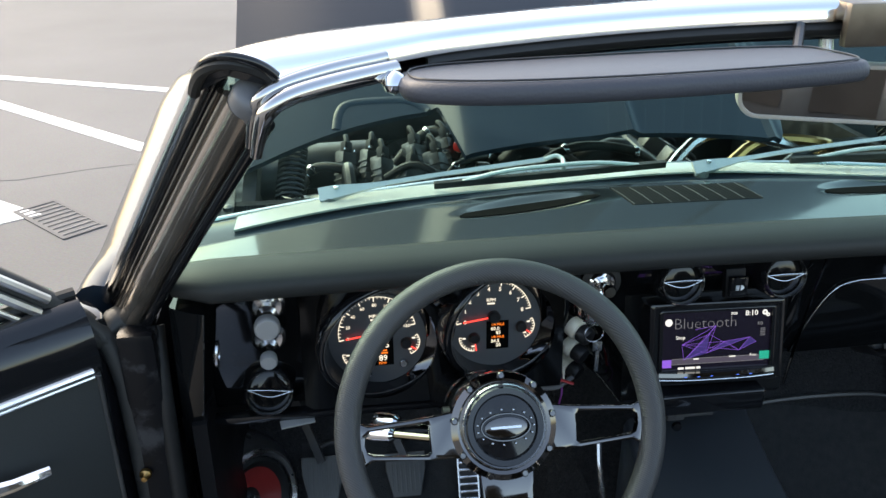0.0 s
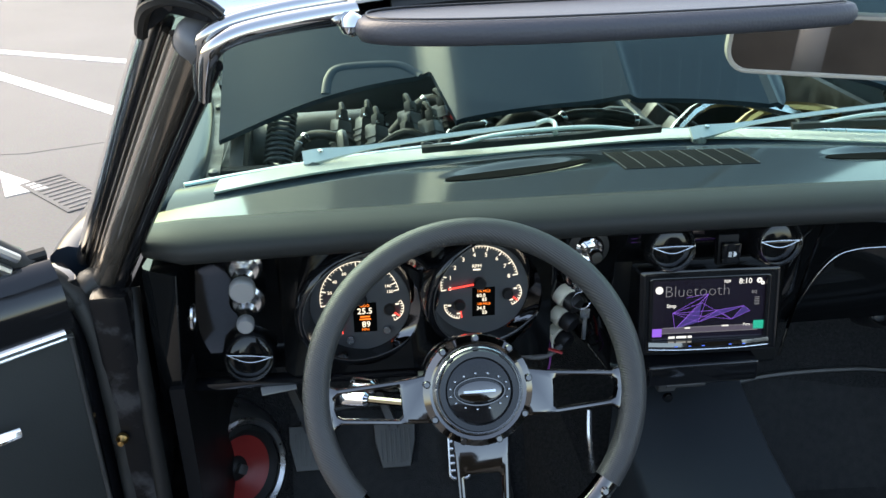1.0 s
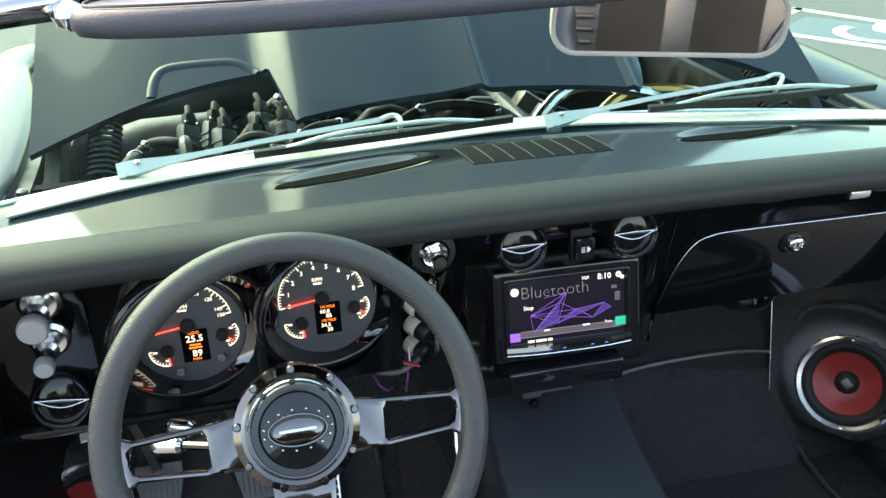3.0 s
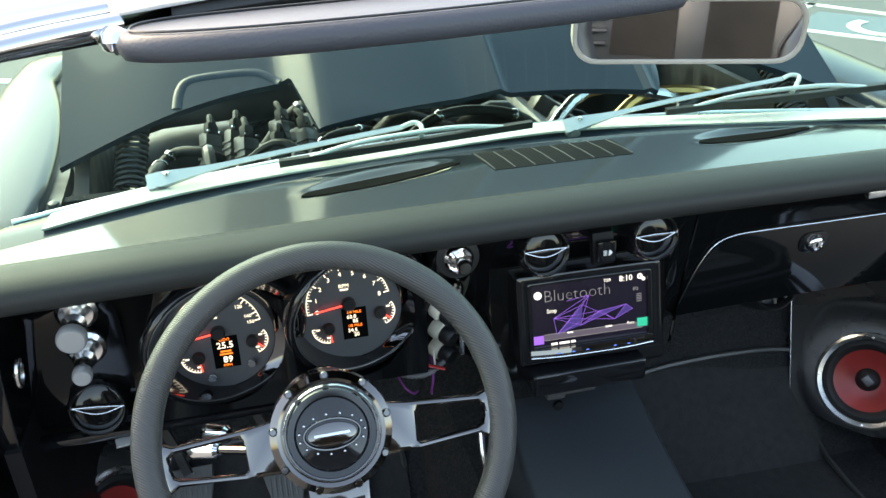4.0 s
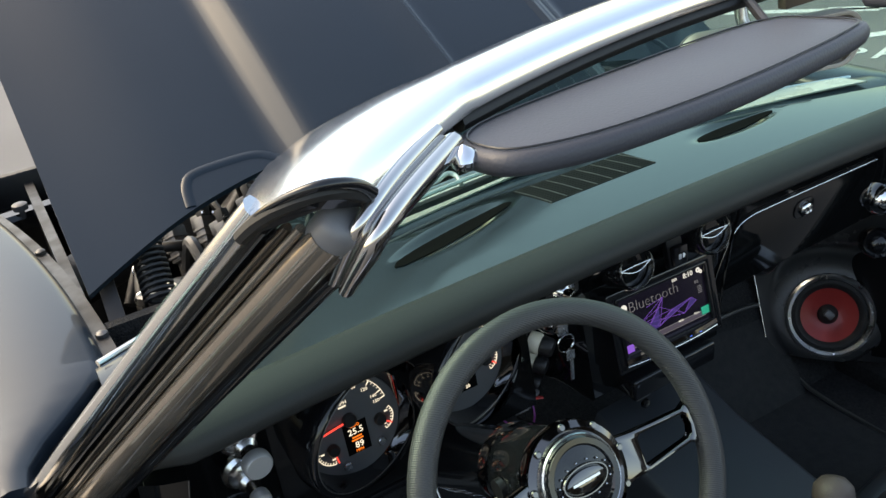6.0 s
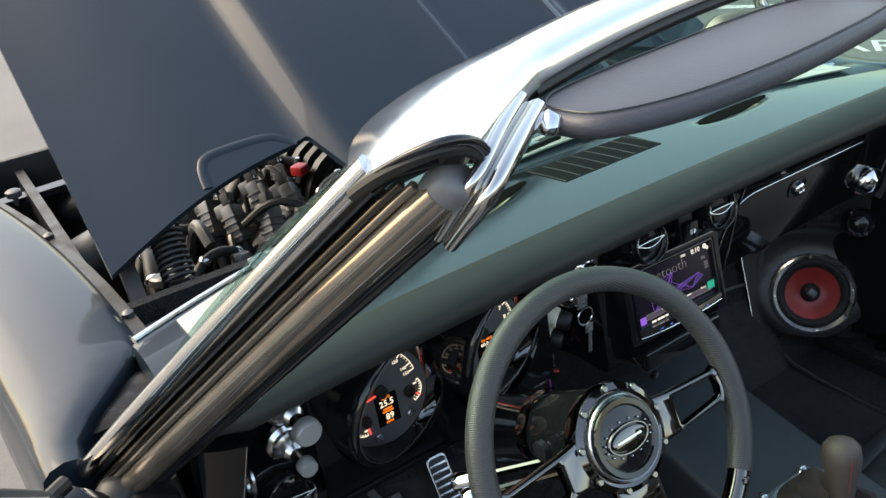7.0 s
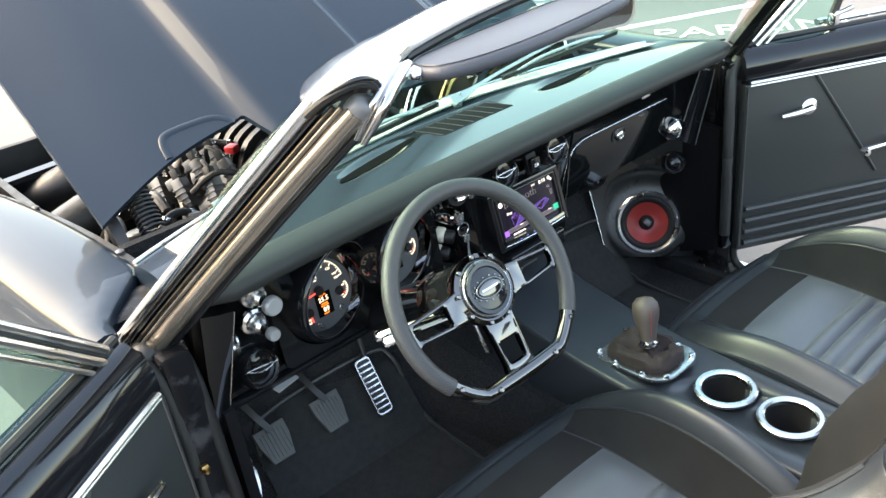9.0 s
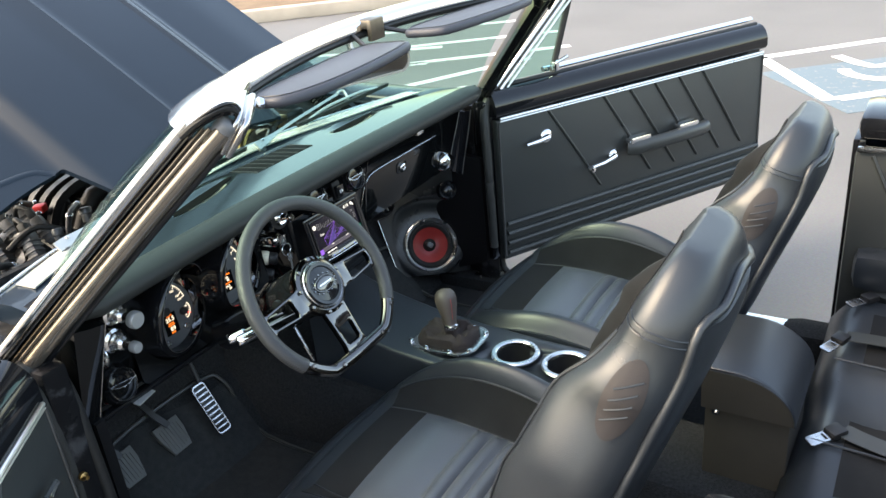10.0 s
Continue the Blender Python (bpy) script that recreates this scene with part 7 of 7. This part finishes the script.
# ---- doors, both standing open ----
def door(s, hinge, angle, label):
    h = Vector(hinge)
    th = radians(angle)
    d = V(s * math.sin(th), -math.cos(th), 0)           # along the door, away from the hinge
    n = V(-s * math.cos(th), -math.sin(th), 0)          # to the cabin side
    up = V(0, 0, 1)
    ob = thing("door", h + V(0, 0, 0.4), label, "car door", group="front doors")
    M = Matrix.Translation(h) @ Matrix((d, up, n)).transposed().to_4x4()     # x along, y up, z to the cabin
    L = 1.17

    def box(name, x0, x1, y0, y1, z0, z1, mat, lab="", bev=0.006, parent=ob):
        return part(name, block((x1 - x0, y1 - y0, z1 - z0), M @ Matrix.Translation(((x0 + x1) / 2, (y0 + y1) / 2, (z0 + z1) / 2)), bev), mat, parent, lab)
    box("inner_panel", 0.0, L, 0.365, 0.843, -0.03, 0.0, PANEL, "black vinyl door card", 0.008)
    box("shell", -0.03, L + 0.012, 0.358, 0.90, -0.10, -0.028, PAINT, "gloss black door shell", 0.015)
    part("upper_shelf", sweep([M @ V(0.0, 0.905, -0.045), M @ V(0.5, 0.912, -0.045), M @ V(L + 0.01, 0.915, -0.045)], [(-0.045, -0.056), (0.040, -0.056), (0.046, -0.045), (0.045, -0.02), (0.040, -0.004), (0.031, 0.010), (0.018, 0.021), (0.004, 0.026), (-0.010, 0.024), (-0.024, 0.014), (-0.036, -0.002), (-0.044, -0.02)], up=up), PAINT, ob, "gloss black painted upper door")
    part("outer_skin", sweep([M @ V(0.015, 0.66, -0.115), M @ V(0.5, 0.66, -0.125), M @ V(L + 0.01, 0.66, -0.12)], [(-0.02, -0.30), (0.01, -0.30), (0.02, 0.0), (0.014, 0.20), (0.004, 0.238), (-0.008, 0.250), (-0.02, 0.245)], up=up), BODY, ob)
    part("belt_chrome", tube([M @ V(0.24, 0.945, -0.085), M @ V(L + 0.01, 0.952, -0.085)], 0.011, 8, squash=0.8), CHROME, ob, "bright belt moulding")
    part("belt_rubber", tube([M @ V(0.0, 0.934, -0.05), M @ V(L, 0.94, -0.05)], 0.008, 8), BLACKRUBBER, ob)
    part("card_edge", tube([M @ V(0.006, 0.38, 0.002), M @ V(0.006, 0.838, 0.002), M @ V(0.02, 0.845, 0.002), M @ V(L - 0.01, 0.845, 0.002), M @ V(L - 0.004, 0.38, 0.002)], 0.0032, 6), GREYMETAL, ob, "thin metal card edge")
    for y, r in ((0.8395, 0.0028), (0.8475, 0.0045)):
        part("card_bead", tube([M @ V(0.012, y, 0.003), M @ V(0.5, y, 0.004), M @ V(L - 0.012, y, 0.003)], r, 8), BRIGHTTRIM, ob, "bright bead along the card's top")
    for k in range(4):
        y = 0.392 + 0.034 * k
        part("rib", tube([M @ V(0.015, y, 0.002), M @ V(L - 0.012, y, 0.002)], 0.0125, 8, squash=0.7), PANEL, ob, "horizontal moulded rib")
    for x in (0.195, 0.419, 0.532, 0.641, 0.751, 0.862):
        part("pleat", tube([M @ V(x, 0.838, 0.0), M @ V(x + 0.105, 0.685, 0.0012), M @ V(x + 0.207, 0.532, 0.0)], 0.0075, 8, squash=0.7), PANEL, ob)
    # lock lever, window crank and arm rest
    lv = part("latch_lever", merge(lathe([(0.022, 0.0), (0.022, 0.008), (0.015, 0.014), (0.0, 0.015)], M @ Matrix.Translation((0.180, 0.756, 0.0)), 24), sweep([M @ V(0.180, 0.756, 0.018), M @ V(0.135, 0.753, 0.026), M @ V(0.092, 0.750, 0.024)], circle(0.009, 8), up=n, scales=[1.2, 0.9, 0.7])), CHROME, ob, "chrome latch lever")
    cr = part("window_crank", merge(lathe([(0.02, 0.0), (0.02, 0.012), (0.013, 0.018), (0.0, 0.019)], M @ Matrix.Translation((0.452, 0.626, 0.0)), 24), sweep([M @ V(0.452, 0.626, 0.02), M @ V(0.40, 0.617, 0.028), M @ V(0.335, 0.612, 0.03)], circle(0.008, 8), up=n, scales=[1.3, 0.9, 0.8])), CHROME, ob, "chrome window crank")
    part("crank_knob", lathe([(0.009, 0), (0.011, 0.012), (0.009, 0.022), (0, 0.024)], M @ Matrix.Translation((0.335, 0.612, 0.03)), 16), CHROME, cr)
    ar = part("arm_rest", sweep([M @ V(0.508, 0.640, 0.020), M @ V(0.530, 0.640, 0.038), M @ V(0.83, 0.640, 0.038), M @ V(0.860, 0.640, 0.026)], [(0.025 * math.cos(a), 0.021 * math.sin(a)) for a in [k * math.pi / 6 for k in range(12)]], up=n), PANEL, ob, "slim black arm rest")
    for x0 in (0.525, 0.745):
        part("arm_cap", block((0.09, 0.022, 0.036), M @ Matrix.Translation((x0 + 0.022, 0.668, 0.026)), 0.008), CHROME, ar, "chrome arm rest cap")
    # vent window: frame, post and glass
    f0, f1, f2 = V(-0.008, 0.885, -0.055), V(0.355, 1.235, -0.035), V(0.26, 0.94, -0.06)
    vw = part("vent_window", tube(smooth_path([M @ V(-0.030, 0.42, -0.014), M @ V(-0.032, 0.70, -0.014), M @ V(-0.030, 0.82, -0.020), M @ V(-0.014, 0.878, -0.038), M @ V(0.028, 0.928, -0.052), M @ (f0.lerp(f1, 0.3) + V(-0.004, 0.008, 0)), M @ (f0.lerp(f1, 0.6) + V(0, 0.006, 0)), M @ f1], 5), 0.0145, 12), FLAP, ob, "dull black rubber vent window frame")
    part("vent_edge", tube([M @ (f0 + V(0.06, 0.045, -0.012)), M @ (f1 + V(0.0, -0.004, -0.012))], 0.006, 8), CHROME, vw)
    for q, r in ((-0.006, 0.006), (0.007, 0.0065), (0.019, 0.004)):
        part("vent_bead", tube([M @ (f0.lerp(f1, k) + V(0.004 + q, 0.008 - q, 0.014)) for k in (0.12, 0.3, 0.6, 1.0)], r, 8), BRIGHTTRIM, vw, "chrome bead on the vent frame")
    part("vent_post", tube([M @ f2, M @ V(0.335, 1.225, -0.036)], 0.011, 8), TRIM, vw, "upright vent window post")
    g = part("vent_glass", rings([[M @ V(0.02, 0.94, -0.064), M @ V(0.255, 0.942, -0.06), M @ V(0.33, 1.2, -0.038)], [M @ V(0.02, 0.94, -0.068), M @ V(0.255, 0.942, -0.064), M @ V(0.33, 1.2, -0.042)]]), SIDEGLASS, vw, "green tinted vent glass")
    g.visible_shadow = False
    part("vent_latch", merge(block((0.02, 0.03, 0.02), M @ Matrix.Translation((0.262, 0.958, -0.045)), 0.004), tube([M @ V(0.262, 0.97, -0.04), M @ V(0.30, 0.985, -0.03)], 0.006, 8)), CHROME, vw, "chrome vent latch")
    return ob


door(1, (0.745, 0.185, 0.0), 60, "black passenger door standing open, pleated door card")
door(-1, (-0.835, 0.205, 0.0), 55, "black driver's door standing open, pleated door card")


# ---- sun visors and mirror ----
def visor(s):
    cx = s * 0.272
    out = [(-s * x, y) for x, y in ((-0.205, -0.04), (-0.19, -0.072), (-0.13, -0.098), (-0.03, -0.110), (0.09, -0.108), (0.18, -0.098), (0.205, -0.08), (0.212, -0.03), (0.205, 0.01), (0.12, 0.028), (-0.12, 0.028), (-0.19, 0.008))]
    out = [(p.x, p.y) for p in smooth_path([V(x, y, 0) for x, y in out], 4, True)]
    m = basis(V(cx, 0.0, 1.254), (1, s * -0.1, 0.0), (0, 1, -0.085))
    ob = thing("sun_visor", V(cx, 0, 1.25), "padded dark vinyl sun visor with stitched edge", "sun visor", group="sun visors")
    secs = []
    c = V(0, -0.038, 0)
    for k, z in ((0.90, 0.009), (0.97, 0.0075), (1.0, 0.002), (1.0, -0.003), (0.97, -0.008), (0.9, -0.0095)):
        secs.append([m @ V(c.x + (x - c.x) * (1 - (1 - k) * 0.5), c.y + (y - c.y) * k, z) for x, y in out])
    part("pad", rings(secs), VISOR_VINYL, ob, "padded dark grey vinyl", 60)
    part("stitching", tube([m @ V(x * 0.955, -0.038 + (y + 0.038) * 0.9, 0.0102) for x, y in out], 0.0009, 5, closed=True), TRIM, ob, "stitched seam")
    a = m @ V(s * 0.195, -0.03, 0.0)
    part("pivot_rod", tube([a, a + V(s * 0.02, 0.012, 0.004), V(s * 0.49, 0.0, 1.266)], 0.006, 8), CHROME, ob)
    part("pivot_ball", lathe([(0.0, -0.011), (0.009, -0.006), (0.0115, 0), (0.009, 0.006), (0, 0.011)], Matrix.Translation(a + V(s * 0.012, 0.006, 0.002)), 14), CHROME, ob)
    part("center_rod", tube([m @ V(-s * 0.19, 0.0, 0), V(s * 0.045, hdr_y(0.04) + 0.0, 1.272)], 0.005, 8), TRIM, ob)
    return ob


visor(-1)
visor(1)
mc = V(0.042, 0.115, 1.190)
mm = basis(mc, V(0.957, -0.27, -0.02), V(0.0, -0.07, 1.0))
mir = thing("rear_view_mirror", mc, "rounded rear view mirror in a pale metal frame", "mirror")
part("frame", holed(rounded(0.232, 0.068, 0.026, 6), rounded(0.222, 0.058, 0.022, 6), 0.016, mm @ Matrix.Translation((0, 0, -0.012)), 0.002), FRAMEGREY, mir, "pale metal mirror frame")
part("shell", plate(rounded(0.228, 0.064, 0.025, 6), 0.014, mm @ Matrix.Translation((0, 0, -0.022)), 0.004), TRIM, mir)
part("mirror_glass", plate(rounded(0.223, 0.059, 0.022, 6), 0.003, mm @ Matrix.Translation((0, 0, -0.001))), MIRROR, mir, "silvered mirror glass")
part("stem", tube([mc + V(-0.005, 0.022, 0), V(0.035, 0.155, 1.225), V(0.03, hdr_y(0) + 0.075, 1.262)], 0.008, 10), SATIN, mir)
